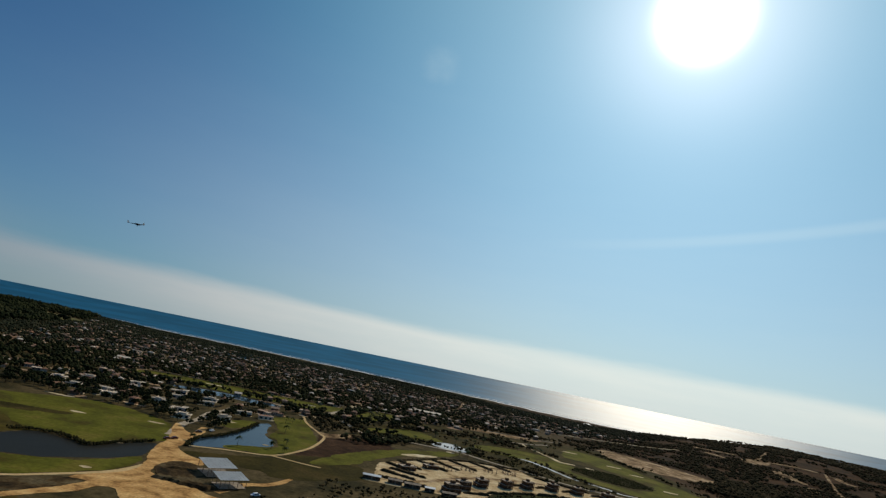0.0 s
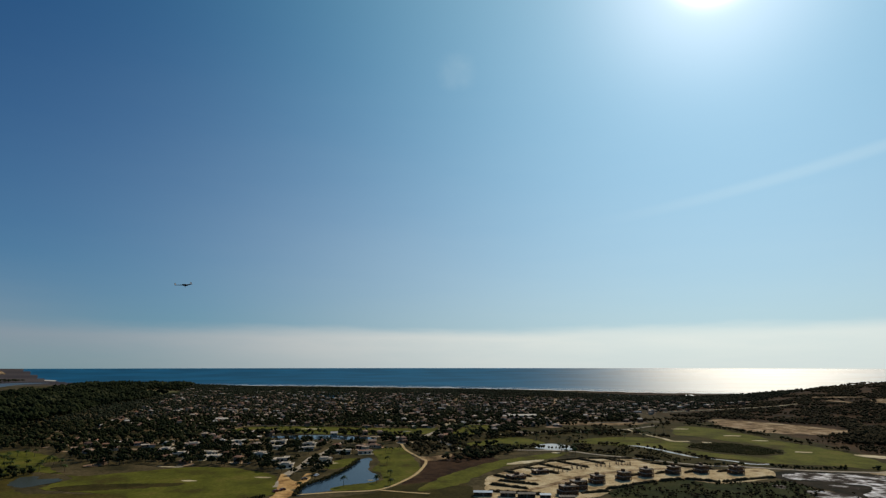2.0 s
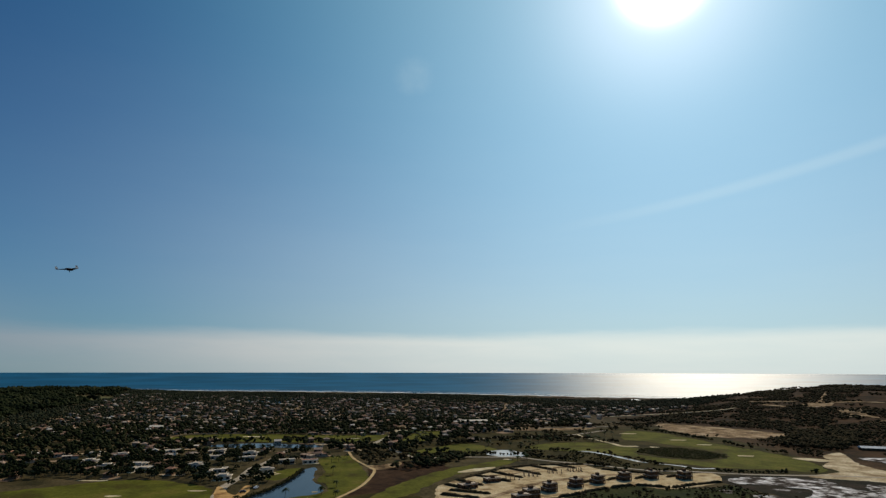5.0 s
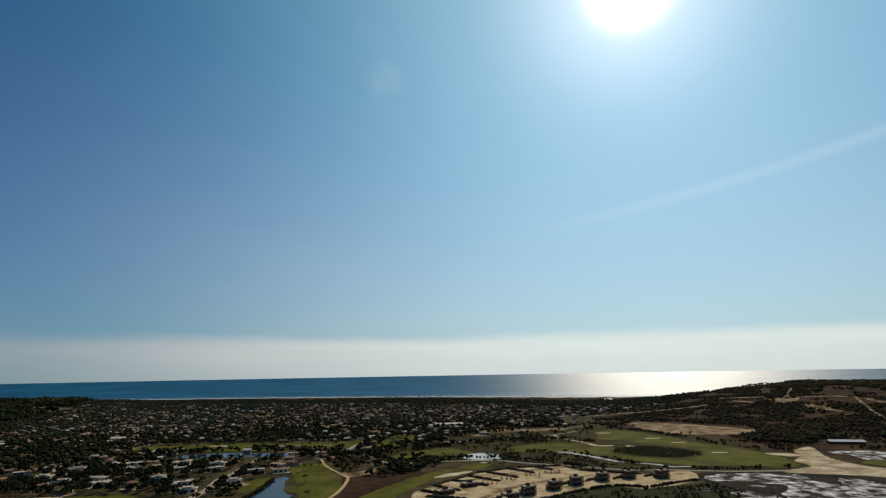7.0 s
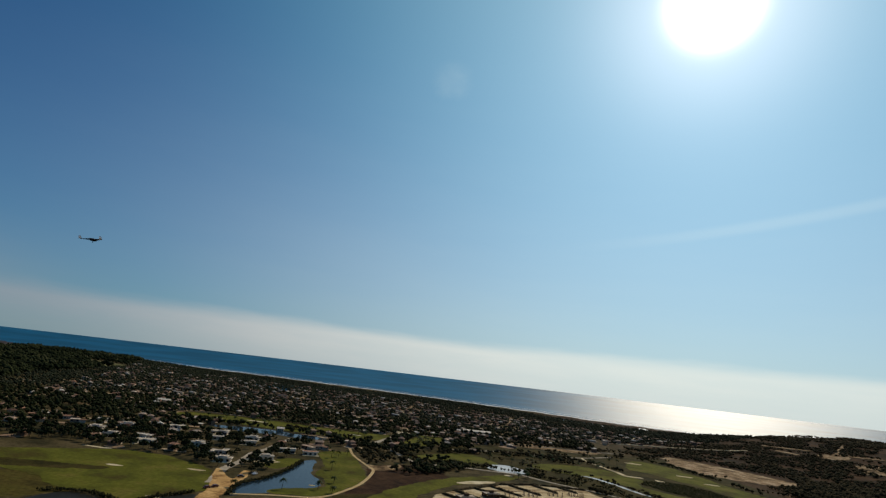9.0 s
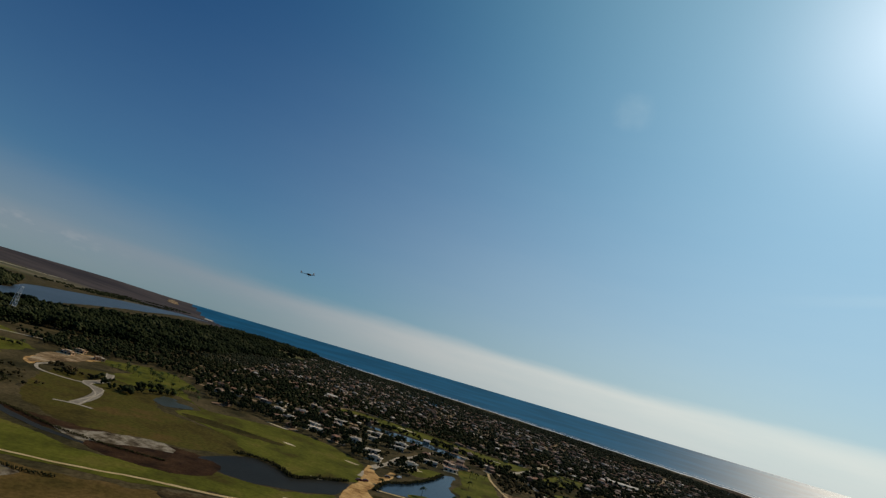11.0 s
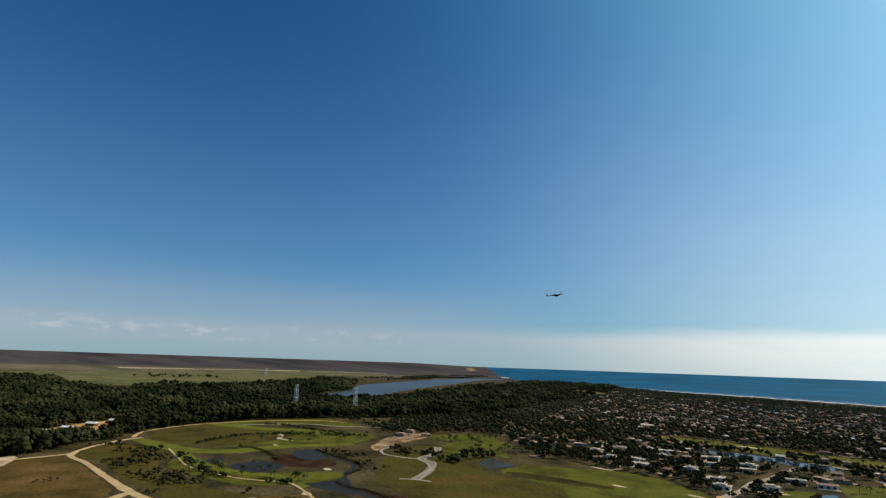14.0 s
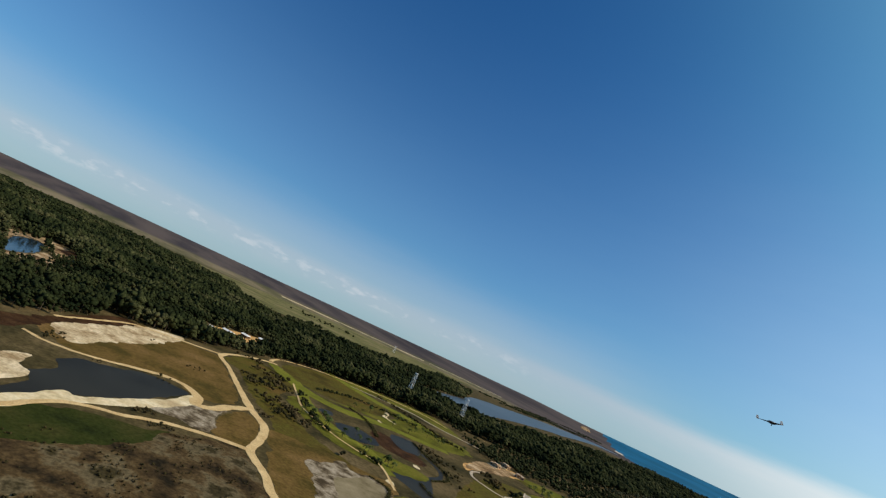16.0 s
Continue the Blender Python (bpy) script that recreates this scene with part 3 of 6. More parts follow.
pond_w = [(-258, -16), (-286, -2), (-302, -6), (-318, 4), (-336, 2), (-350, 13), (-355, 28), (-365, 46), (-359, 62), (-350, 70), (-332, 58), (-315, 46), (-299, 31), (-290, 20), (-284, 9), (-272, 0)]
for pts, words in ((pond_a, "blue golf pond between lawns and the earth road"), (pond_b, "dark pond with reedy banks beside the fairway"), (pond_w, "dark round-ended pond ringed by pale sand tracks"),
                   ([(-232, 602), (-209, 612), (-193, 618), (-165, 618), (-141, 610), (-112, 608), (-108, 592), (-128, 582), (-159, 588), (-178, 582), (-199, 586)], "long blue-grey pond under the long fairway"),
                   ([(-413, 191), (-416, 212), (-400, 222), (-382, 216), (-376, 197), (-390, 186)], "shallow dark pond in the golf rough"),
                   ([(-441, 184), (-446, 196), (-432, 195), (-429, 185)], "small shallow pond in the rough"),
                   ([(-441, 257), (-438, 280), (-402, 268), (-394, 252), (-407, 245)], "shallow pond beside brown reeds"),
                   ([(-344, 213), (-340, 240), (-318, 232), (-300, 222), (-284, 220), (-284, 211), (-304, 205), (-320, 202)], "dark pond at the head of the creek"),
                   ([(-312, 356), (-321, 376), (-312, 380), (-304, 371), (-292, 374), (-283, 366), (-292, 346), (-302, 348)], "grey pond between meadow and fairway"),
                   ([(-214, 404), (-199, 412), (-184, 400), (-182, 390), (-198, 388)], "small grey pond beside the gardens"),
                   ([(58, 538), (62, 557), (80, 565), (97, 542), (86, 522), (68, 525)], "small pond beside the cart road"),
                   ([(-728, -103), (-790, -108), (-834, -95), (-812, -82), (-724, -74), (-672, -80), (-650, -90)], "blue forest pond with sandy banks")):
    wet = POND_BLUE if words.startswith("blue") else CHANNEL if "cart road" in words else POND_BLUE if "long blue-grey" in words else POND_GREY if "grey" in words else POND
    patch("pond", pts, wet, 0.16, words, "pond", 1.6, 8.0)
strip("creek", [(-318, 214), (-300, 213), (-284, 217), (-250, 215), (-221, 220), (-202, 228), (-186, 244), (-178, 262)], [6, 6, 4.5, 4.5, 5, 7], POND, 0.15, "dark creek winding between reed banks", "creek", 1.2)
strip("creek", [(-437, 275), (-404, 271), (-372, 269), (-350, 258), (-338, 240)], [3, 4, 4, 5], POND, 0.15, "thin dark creek beside the green", "creek", 0.8)
strip("creek", [(200, 484), (214, 472), (221, 460), (236, 460)], [2, 3, 3, 2], CHANNEL, 0.17, "pale water channel running on along the fairway", "creek", 0.8)
strip("creek", [(152, 558), (162, 552), (174, 530), (182, 508), (191, 488)], [4, 6, 5, 5, 3], CHANNEL, 0.17, "pale narrow water channel along the fairway", "creek", 0.8)
patch("lagoon", [(-1010, 580), (-1167, 788), (-1246, 881), (-1463, 1072), (-1643, 1363), (-1911, 1867), (-2020, 2270), (-1890, 2330), (-1835, 2098), (-1500, 1558), (-1370, 1316), (-1150, 978), (-975, 733), (-940, 600)], LAGOON, 0.62,
      "still grey-blue lagoon behind the coastal forest", "lagoon", 6.0, 60.0, step=25.0)
patch("river", [(-1520, 376), (-1600, 388), (-1800, 424), (-1790, 480), (-1640, 452), (-1525, 412)], LAGOON, 0.66, "pale river reach beyond the forest", "river", 3.0, 40.0, step=15.0)
KEEP_OUT.append(np.array([(-1330, 318), (-1560, 384), (-1820, 410), (-1820, 500), (-1520, 420), (-1310, 348)], float))

KEEP_OUT.append(np.array([(-238, 598), (-102, 586), (-96, 556), (-228, 564)], float))

# ---- golf course and open ground ----
KEPT = "mown green golf fairway with soft edges"
for pts, words in (
        ([(-93, 511), (-72, 532), (-60, 500), (-45, 445), (-43, 414), (-57, 361), (-79, 350), (-92, 352), (-84, 366), (-64, 379), (-67, 398), (-77, 420), (-80, 460)], "bright golf green beside the blue pond"),
        ([(-25, 390), (-4, 431), (23, 466), (43, 484), (68, 506), (84, 510), (76, 492), (57, 470), (38, 459), (15, 424), (0, 392), (-14, 366), (-36, 352)], KEPT),
        ([(-300, 650), (-290, 690), (-240, 702), (-190, 704), (-120, 692), (-57, 692), (-46, 702), (-50, 650), (-67, 634), (-125, 626), (-186, 632), (-240, 640)], "long green fairway in front of the town"),
        ([(-32, 619), (-24, 664), (-8, 738), (15, 748), (24, 720), (10, 657), (-11, 625)], KEPT),
        ([(104, 588), (148, 618), (186, 620), (207, 600), (216, 568), (201, 540), (217, 513), (245, 497), (275, 511), (288, 536), (281, 565), (265, 595), (248, 629), (230, 654), (262, 728), (284, 732), (304, 699), (314, 647), (320, 594), (332, 560), (337, 500), (326, 458), (306, 439), (284, 455), (245, 462), (224, 478), (199, 498), (185, 530), (161, 557), (133, 558)], "broad green fairway curving round a dark thicket"),
        ([(-6, 566), (15, 590), (40, 612), (58, 600), (72, 566), (56, 558), (44, 548), (26, 542), (-4, 547)], KEPT),
        ([(-272, 172), (-284, 198), (-272, 204), (-248, 207), (-217, 208), (-197, 219), (-168, 233), (-150, 226), (-170, 200), (-203, 181), (-219, 171), (-234, 165), (-252, 166)], "bright green fairway beside the mud flat"),
        ([(-455, 166), (-419, 175), (-386, 186), (-368, 203), (-355, 229), (-338, 239), (-326, 222), (-331, 190), (-352, 166), (-390, 156), (-430, 152)], KEPT),
        ([(-560, 150), (-500, 189), (-492, 231), (-485, 263), (-455, 281), (-455, 340), (-491, 382), (-522, 374), (-547, 331), (-515, 290), (-500, 240), (-500, 190)], KEPT),
        ([(-668, 280), (-680, 332), (-660, 411), (-624, 427), (-550, 412), (-600, 378), (-633, 314)], KEPT),
        ([(-568, 322), (-529, 366), (-497, 376), (-470, 370), (-500, 322), (-543, 305)], KEPT),
        ([(-393, 385), (-395, 440), (-340, 420), (-290, 384), (-254, 400), (-222, 420), (-190, 420), (-150, 398), (-134, 372), (-124, 340), (-138, 316), (-150, 300), (-168, 308), (-190, 310), (-220, 330), (-253, 336), (-280, 344), (-284, 378), (-332, 396), (-358, 372)], "wide mown fairway beside the gardens of the town"),
        ([(-130, 270), (-117, 290), (-113, 270), (-122, 250), (-140, 232), (-158, 224), (-182, 226), (-186, 240), (-178, 252), (-158, 254), (-143, 260)], KEPT),
        ([(-460, 410), (-436, 488), (-380, 470), (-345, 445), (-362, 425), (-420, 420)], "rough lawn with scattered palms at the town's edge")):
    patch("fairway", pts, FAIRWAY, 0.10, words, "fairway", 2.6, 9.0)
for pts, mat_, words in (
        ([(-265, 329), (-300, 345), (-345, 420), (-400, 380), (-395, 335), (-330, 262), (-290, 240), (-240, 240), (-190, 290), (-180, 306), (-215, 335)], ROUGH_GRASS, "brownish rough meadow inside the golf course"),
        ([(-510, 110), (-480, 120), (-410, 118), (-350, 122), (-305, 115), (-310, 165), (-350, 150), (-430, 145), (-500, 180), (-560, 148)], ROUGH_GRASS, "rough grass with low scrub between track and green"),
        ([(-650, 240), (-655, 300), (-545, 300), (-500, 250), (-520, 195), (-590, 185)], ROUGH_GRASS, "raised rough lawn in front of the forest"),
        ([(-232, 100), (-300, 110), (-330, 118), (-312, 170), (-292, 190), (-250, 165), (-200, 172), (-150, 205), (-120, 200), (-128, 160), (-180, 110)], MEADOW, "dry olive meadow round the mud flat"),
        ([(-350, 75), (-372, 62), (-372, 40), (-362, 5), (-400, -20), (-430, -10), (-515, 30), (-512, 78), (-508, 104), (-476, 106), (-409, 106), (-365, 100)], MEADOW, "dry grass field between sand tracks"),
        ([(-293, 79), (-319, 84), (-340, 95), (-352, 107), (-330, 110), (-300, 103), (-288, 97)], MEADOW, "small dry grass island inside the track bend"),
        ([(-250, -6), (-262, 5), (-269, 18), (-270, 36), (-272, 58), (-248, 44), (-232, 18), (-222, -4)], MARSH, "dark green marsh beside the sand track"),
        ([(-215, -30), (-222, 0), (-236, 25), (-256, 46), (-274, 60), (-285, 88), (-250, 96), (-215, 95), (-150, 70), (-120, 20), (-150, -40)], HEATH, "brown heath with patches of pale dead grass"),
        ([(-290, 222), (-262, 212), (-240, 222), (-200, 232), (-180, 248), (-186, 268), (-212, 262), (-250, 238)], REED_BED, "red-brown reed bed beside the creek"),
        ([(-434, 243), (-400, 257), (-372, 258), (-368, 240), (-388, 221), (-420, 225)], REED_BED, "brown reed bed between the ponds"),
        ([(-389, -37), (-410, -25), (-446, -9), (-516, 20), (-511, 38), (-478, 28), (-431, 4), (-412, -11), (-384, -20), (-365, -30)], REED_BED, "dark red-brown dry marsh at the forest's foot"),
        ([(-836, -70), (-881, -50), (-869, -24), (-810, -37), (-791, -48)], REED_BED, "dark wet clearing beside the forest pond"),
        ([(216, 572), (241, 584), (263, 579), (279, 558), (288, 532), (277, 512), (247, 499), (218, 515), (204, 548)], MARSH, "dark thicket ground inside the fairway bend"),
        ([(112, 556), (152, 557), (174, 514), (188, 481), (206, 457), (177, 457), (138, 480), (110, 514)], MARSH, "dark green bank below the water channel"),
        ([(40, 300), (92, 334), (180, 333), (224, 358), (214, 395), (222, 430), (300, 421), (345, 396), (380, 350), (330, 290), (200, 250), (60, 262)], WET_GROUND, "dark wet ground below the building plots"),
        ([(-38, 354), (-20, 386), (0, 432), (20, 466), (-10, 502), (-44, 470), (-40, 410), (-50, 374)], REED_BED, "dark brown rough between path and fairway"),
        ([(-106, 318), (-60, 346), (-48, 368), (-10, 378), (2, 340), (-16, 318), (-46, 300), (-62, 308)], OLIVE, "olive rough between the sheds and the path"),
        ([(100, 340), (80, 345), (100, 372), (142, 394), (190, 386), (212, 395), (214, 366), (180, 338)], MARSH, "dark green hollow below the building plots"),
        ([(-75, 560), (0, 605), (60, 700), (240, 770), (335, 780), (352, 640), (340, 480), (312, 434), (215, 450), (140, 472), (90, 522), (36, 532), (-8, 522), (-40, 580)], OLIVE, "olive rough grass between the fairways"),
        ([(-274, 345), (-252, 358), (-223, 361), (-197, 365), (-200, 354), (-230, 343), (-256, 337)], OLIVE, "brown strip of tall grass across the fairway"),
        ([(-2500, 250), (-2700, 900), (-2450, 1700), (-2150, 1350), (-1680, 1010), (-1500, 640), (-1540, 330), (-1950, 300), (-2150, 200), (-2500, -10), (-2720, -60)], PLAIN, "flat green plain beyond the forest")):
    big = words.startswith("flat green")
    patch("grassland", pts, mat_, (0.12 if words.startswith("brown strip") else 0.05) if not big else 0.6, words, "tall grass" if words.startswith("brown strip") else "grassland", 3.2 if not big else 12.0, 10.0 if not big else 90.0, clear=big or mat_ in (MEADOW, MARSH, HEATH), step=2.5 if not big else 30.0)

patch("grassland", [(-227, 221), (-218, 234), (-206, 249), (-180, 267), (-167, 248), (-171, 231), (-191, 219), (-212, 215)], REED_BED, 0.12, "dark red-brown reeds between creek and pond", "tall grass", 2.0, 9.0)

# ---- sand, salt and mud ----
for pts, mat_, words, rag in (
        ([(-279, 143), (-289, 158), (-296, 172), (-281, 177), (-253, 164), (-235, 160), (-213, 161), (-198, 164), (-198, 145), (-204, 133), (-215, 132), (-237, 134), (-257, 138)], MUD, "smooth dry grey mud flat", 1.5),
        ([(-295, 130), (-300, 137), (-302, 145), (-314, 157), (-313, 165), (-301, 162), (-301, 175), (-285, 180), (-256, 165), (-237, 161), (-215, 162), (-198, 166), (-195, 168), (-193, 156), (-195, 143), (-201, 132), (-212, 125), (-224, 120), (-240, 122), (-260, 126), (-276, 128)], MUD_RIM, "mottled pale and dark mud round the flat", 4.0),
        ([(-251, 222), (-246, 228), (-235, 245), (-222, 261), (-202, 259), (-199, 240), (-212, 226), (-230, 219)], MUD_RIM, "mottled bare mud strip beside the creek", 2.5),
        ([(-395, -8), (-416, -10), (-469, 18), (-517, 44), (-531, 76), (-469, 54), (-417, 25), (-380, 4)], DUNE, "pale sand clearing in front of the forest", 3.0),
        ([(-304, 48), (-331, 67), (-337, 80), (-341, 92), (-320, 83), (-293, 78), (-295, 68), (-300, 57)], MUD_RIM, "pale sand fan at the track fork", 3.0),
        ([(-249, -6), (-258, -10), (-274, 1), (-290, 12), (-289, 20), (-324, 55), (-350, 72), (-338, 76), (-304, 50), (-282, 23), (-271, 10)], PALE_SAND, "pale sand bank round the dark pond", 1.2),
        ([(-276, -16), (-290, -6), (-301, -4), (-312, -10), (-326, -8), (-312, -22)], DUNE, "sandy spit at the pond", 2.0),
        ([(-831, -127), (-868, -110), (-908, -89), (-872, -62), (-800, -44), (-760, -60), (-806, -78), (-838, -95), (-790, -110), (-740, -106)], TAN, "bare sandy bank behind the forest pond", 4.0),
        ([(-636, -88), (-660, -80), (-700, -73), (-746, -70), (-714, -56), (-678, -53), (-652, -66), (-620, -78)], TAN, "bare sandy bank before the forest pond", 3.0),
        ([(227, 421), (258, 423), (291, 414), (286, 391), (297, 372), (301, 388), (312, 395), (322, 378), (318, 345), (289, 333), (236, 340), (238, 353), (250, 365), (258, 379), (244, 390), (230, 397), (219, 402)], SALT, "white salt crust on dark wet ground", 5.0),
        ([(198, 382), (204, 378), (198, 371), (194, 376)], SALT, "small white salt patch", 1.5),
        ([(233, 384), (244, 381), (252, 373), (236, 375)], SALT, "thin streak of white salt", 1.5),
        ([(209, 364), (222, 364), (230, 347), (207, 346)], SALT, "white salt patch on wet ground", 3.0),
        ([(372, 522), (404, 540), (370, 475), (368, 437), (376, 424), (386, 413), (359, 387), (345, 392), (325, 405), (289, 424), (326, 443), (332, 468), (360, 496)], DUNE, "broad sandy track spreading beside the road", 1.5),
        ([(350, 828), (398, 792), (450, 700), (412, 655), (337, 672), (320, 737)], TAN, "tan scraped clearing at the foot of the hill", 8.0),
        ([(25, 447), (38, 462), (58, 470), (50, 458), (34, 448)], PALE_SAND, "sand bunker at the fairway's edge", 1.5),
        ([(-49, 480), (-38, 480), (-21, 497), (-23, 472), (-39, 459)], TAN, "bare sandy patch beside the path", 1.5)):
    patch("sand", pts, mat_, 0.13, words, "pond bank" if "forest pond" in words else "mud rim" if mat_ is MUD_RIM else "sand", rag, 10.0 if rag < 5 else 16.0)
for x, y, w, d in ((-140, 312, 9, 4), (-196, 372, 12, 4), (-150, 386, 13, 4), (-238, 421, 22, 4), (-358, 240, 9, 6), (-126, 256, 6, 3), (-72, 381, 5, 3), (-204, 678, 26, 8), (-150, 668, 20, 6), (-252, 668, 18, 6), (-84, 660, 16, 5),
                   (256, 704, 22, 8), (290, 640, 20, 8), (300, 524, 16, 7), (300, 600, 18, 6), (238, 582, 9, 12), (74, 508, 8, 6), (-536, 296, 10, 5), (-302, 190, 9, 6), (-480, 262, 8, 4)):
    patch("bunker", [(x - w / 2, y), (x - w / 5, y + d / 2), (x + w / 5, y + d / 3), (x + w / 2, y + d / 6), (x + w / 4, y - d / 2), (x - w / 4, y - d / 3)], PALE_SAND, 0.22, "pale sand bunker cut into the golf grass", "bunker", 0.8, 4.0, step=2.0)
strip("path", [(-550, 303), (-534, 296), (-514, 284), (-497, 289)], [3, 4, 5, 2], PALE_SAND, 0.22, "bare sandy path end by the fairway", "path", 0.8)

# ---- roads and tracks ----
strip("road", [(-136, 572), (-136, 546), (-137, 490), (-140, 467), (-136, 430), (-136, 396), (-128, 356)], [4, 4, 4.5, 5, 6, 7], KERB, 0.20, "pale earth road leading to the town")
KEEP_OUT.append(np.array([(-130, 575), (-131, 490), (-133, 460), (-130, 400), (-140, 400), (-148, 460), (-145, 490), (-143, 572)], float))
patch("yard", [(-141, 395), (-126, 348), (-121, 318), (-117, 300), (-111, 281), (-109, 266), (-113, 256), (-124, 238), (-115, 237), (-118, 227), (-125, 215), (-130, 206), (-132, 202), (-129, 198), (-127, 202), (-113, 220), (-108, 232), (-101, 233), (-94, 223), (-86, 211), (-71, 217), (-60, 233), (-52, 248), (-64, 247), (-72, 252), (-85, 261), (-93, 261), (-101, 268), (-104, 280), (-101, 289), (-91, 292), (-86, 300), (-103, 310), (-111, 322), (-112, 340), (-117, 393), (-123, 401), (-121, 373), (-136, 395)], ORANGE_SAND, 0.21, "open yard of orange earth with wheel marks", "yard", 1.2)
strip("track", [(-107, 280), (-114, 257), (-126, 242), (-143, 225), (-172, 208), (-196, 190), (-220, 176)], [5, 3, 2.5, 2, 1.8], SAND_ROAD, 0.18, "thin pale track along the fairway", "track", 0.5)
strip("track", [(-118, 330), (-108, 316), (-96, 307), (-80, 302)], [9, 6, 5], ORANGE_SAND, 0.19, "earth ramp to the open shed", "track")
strip("track", [(-96, 262), (-90, 266), (-80, 277)], [3, 3.5], PALE_SAND, 0.24, "pale concrete ramp beside the shed", "track", 0.3)
strip("track", [(-66, 254), (-58, 274), (-46, 284), (-39, 302)], [7, 5, 3], ORANGE_SAND, 0.22, "earth track past the sheds", "track")
strip("cart_path", [(-109, 336), (-88, 344), (-62, 352), (-50, 376), (-42, 410), (-40, 456), (-48, 477), (-65, 519), (-79, 579)], 2.4, SAND_ROAD, 0.23, "pale golf cart path curving past the pond", "path", 0.3)
strip("cart_path", [(-62, 352), (-40, 346), (-28, 344)], 2.0, SAND_ROAD, 0.23, "pale golf cart path", "path", 0.3)
strip("cart_path", [(-510, 178), (-463, 170), (-420, 164), (-374, 173), (-351, 184), (-332, 196), (-289, 187)], 1.8, SAND_ROAD, 0.23, "thin pale cart path along the fairway", "path", 0.3)
for pts, w_ in (([(-531, 187), (-431, 174), (-385, 183), (-357, 200), (-316, 198)], [8, 11, 10, 7]), ([(-580, 172), (-501, 185), (-470, 214), (-470, 253), (-459, 293), (-448, 327)], [12, 20, 22, 20, 14]), ([(-702, 261), (-640, 287), (-590, 310), (-551, 347), (-506, 363)], [14, 22, 22, 14])):
    strip("fairway", pts, w_, BRIGHT_GRASS, 0.10, "bright yellow-green golf fairway belt", "fairway", 2.0, clear=False)
TRACK = "pale sand track between dry fields"
strip("track", [(-150, 120), (-190, 106), (-233, 99), (-254, 99), (-275, 97), (-286, 97), (-305, 106), (-334, 114), (-364, 111), (-409, 110), (-476, 110), (-508, 107), (-525, 110)], [5.5, 5, 4.6, 4.6, 4.8, 5.5, 6, 5, 4.5, 4.5, 4.5], SAND_ROAD, 0.20, TRACK, "track")
strip("track", [(-284, 97), (-287, 79), (-287, 57), (-280, 37), (-278, 21), (-271, 9), (-250, -6), (-225, -22)], [5, 3.5, 3, 3.5, 4], SAND_ROAD, 0.19, TRACK, "track")
strip("track", [(-364, 110), (-350, 94), (-336, 82), (-334, 72), (-351, 75), (-369, 67), (-373, 52), (-367, 33), (-361, 13), (-362, -7), (-372, -20)], [5, 6.5, 7, 5, 3.4, 3, 2.8], SAND_ROAD, 0.19, TRACK, "track", 1.2)
strip("track", [(-522, 112), (-519, 92), (-517, 77), (-512, 44), (-505, 30), (-470, 8), (-434, -14)], [4, 3.5, 3, 2.5], SAND_ROAD, 0.19, "sand track along the forest edge", "track")
strip("track", [(-515, 108), (-540, 120), (-569, 147), (-582, 165), (-586, 178)], [4, 4, 5], SAND_ROAD, 0.2, TRACK, "track")
strip("track", [(-592, 172), (-630, 192), (-660, 240), (-668, 290), (-665, 340), (-640, 400), (-600, 420)], [4, 3, 3, 4, 3], SAND_ROAD, 0.2, "sand track under the trees", "track")
strip("road", [(-414, 344), (-406, 328), (-386, 316), (-362, 320), (-352, 327)], 2.6, KERB, 0.2, "new estate road edged with pale sand", "road", 0.6)
strip("road", [(-389, 383), (-374, 368), (-360, 350), (-352, 328), (-332, 321), (-312, 300), (-294, 270)], 7.0, PAVED, 0.2, "new paved estate road", "road", 0.4)
for s in (-3.6, 3.6):
    strip("kerb", [(-389 + s, 383), (-374 + s, 368), (-360 + s, 350), (-352 + s, 328), (-332 + s * 0.4, 321 + s), (-312 + s * 0.7, 300 - s * 0.7), (-294 + s, 270)], 1.2, KERB, 0.28, "pale sand shoulder of the estate road", "kerb", 0.5, clear=False)
strip("kerb", [(-302, 262), (-294, 270), (-282, 274)], 2.5, KERB, 0.3, "pale sand end of the estate road", "kerb", 0.5)
strip("road", [(-8, 800), (-29, 752), (-39, 694), (-51, 636), (-56, 602), (-38, 583), (-20, 540), (-4, 516), (26, 522), (62, 521), (87, 518), (108, 500), (138, 481), (178, 453), (211, 446), (254, 433), (309, 427), (350, 418)], [5, 6, 6, 5, 4, 3.5, 3.5, 4, 4], KERB, 0.22, "pale road winding through the golf course", "road", 0.4)
strip("cart_path", [(191, 700), (189, 681), (195, 646), (204, 613), (207, 592), (223, 590)], [3, 3, 4, 6, 7], PALE_SAND, 0.23, "pale sand path ending beside the fairway", "path", 0.8)
strip("cart_path", [(16, 630), (32, 637), (59, 651), (101, 673), (142, 675), (191, 699), (240, 742)], 3.5, KERB, 0.23, "pale cart lane between hedges", "path", 0.4)
strip("cart_path", [(-640, 290), (-632, 316), (-624, 345), (-609, 372), (-572, 393), (-537, 434)], [3, 4, 4.5, 4, 3], KERB, 0.23, "pale cart path along the back fairway", "path", 0.8)
patch("clearing", [(108, 775), (151, 788), (195, 776), (228, 779), (225, 757), (187, 743), (113, 747)], TAN, 0.1, "tan bare ground before the town", "clearing", 3.0)
patch("clearing", [(-52, 740), (-33, 783), (-12, 780), (-18, 740), (-37, 715)], PALE_SAND, 0.1, "pale sandy forecourt at the town road", "clearing", 3.0)
patch("clearing", [(-406, 321), (-430, 334), (-450, 374), (-426, 352), (-414, 334)], ORANGE_SAND, 0.1, "orange earth heap beside the estate road", "clearing", 2.0)
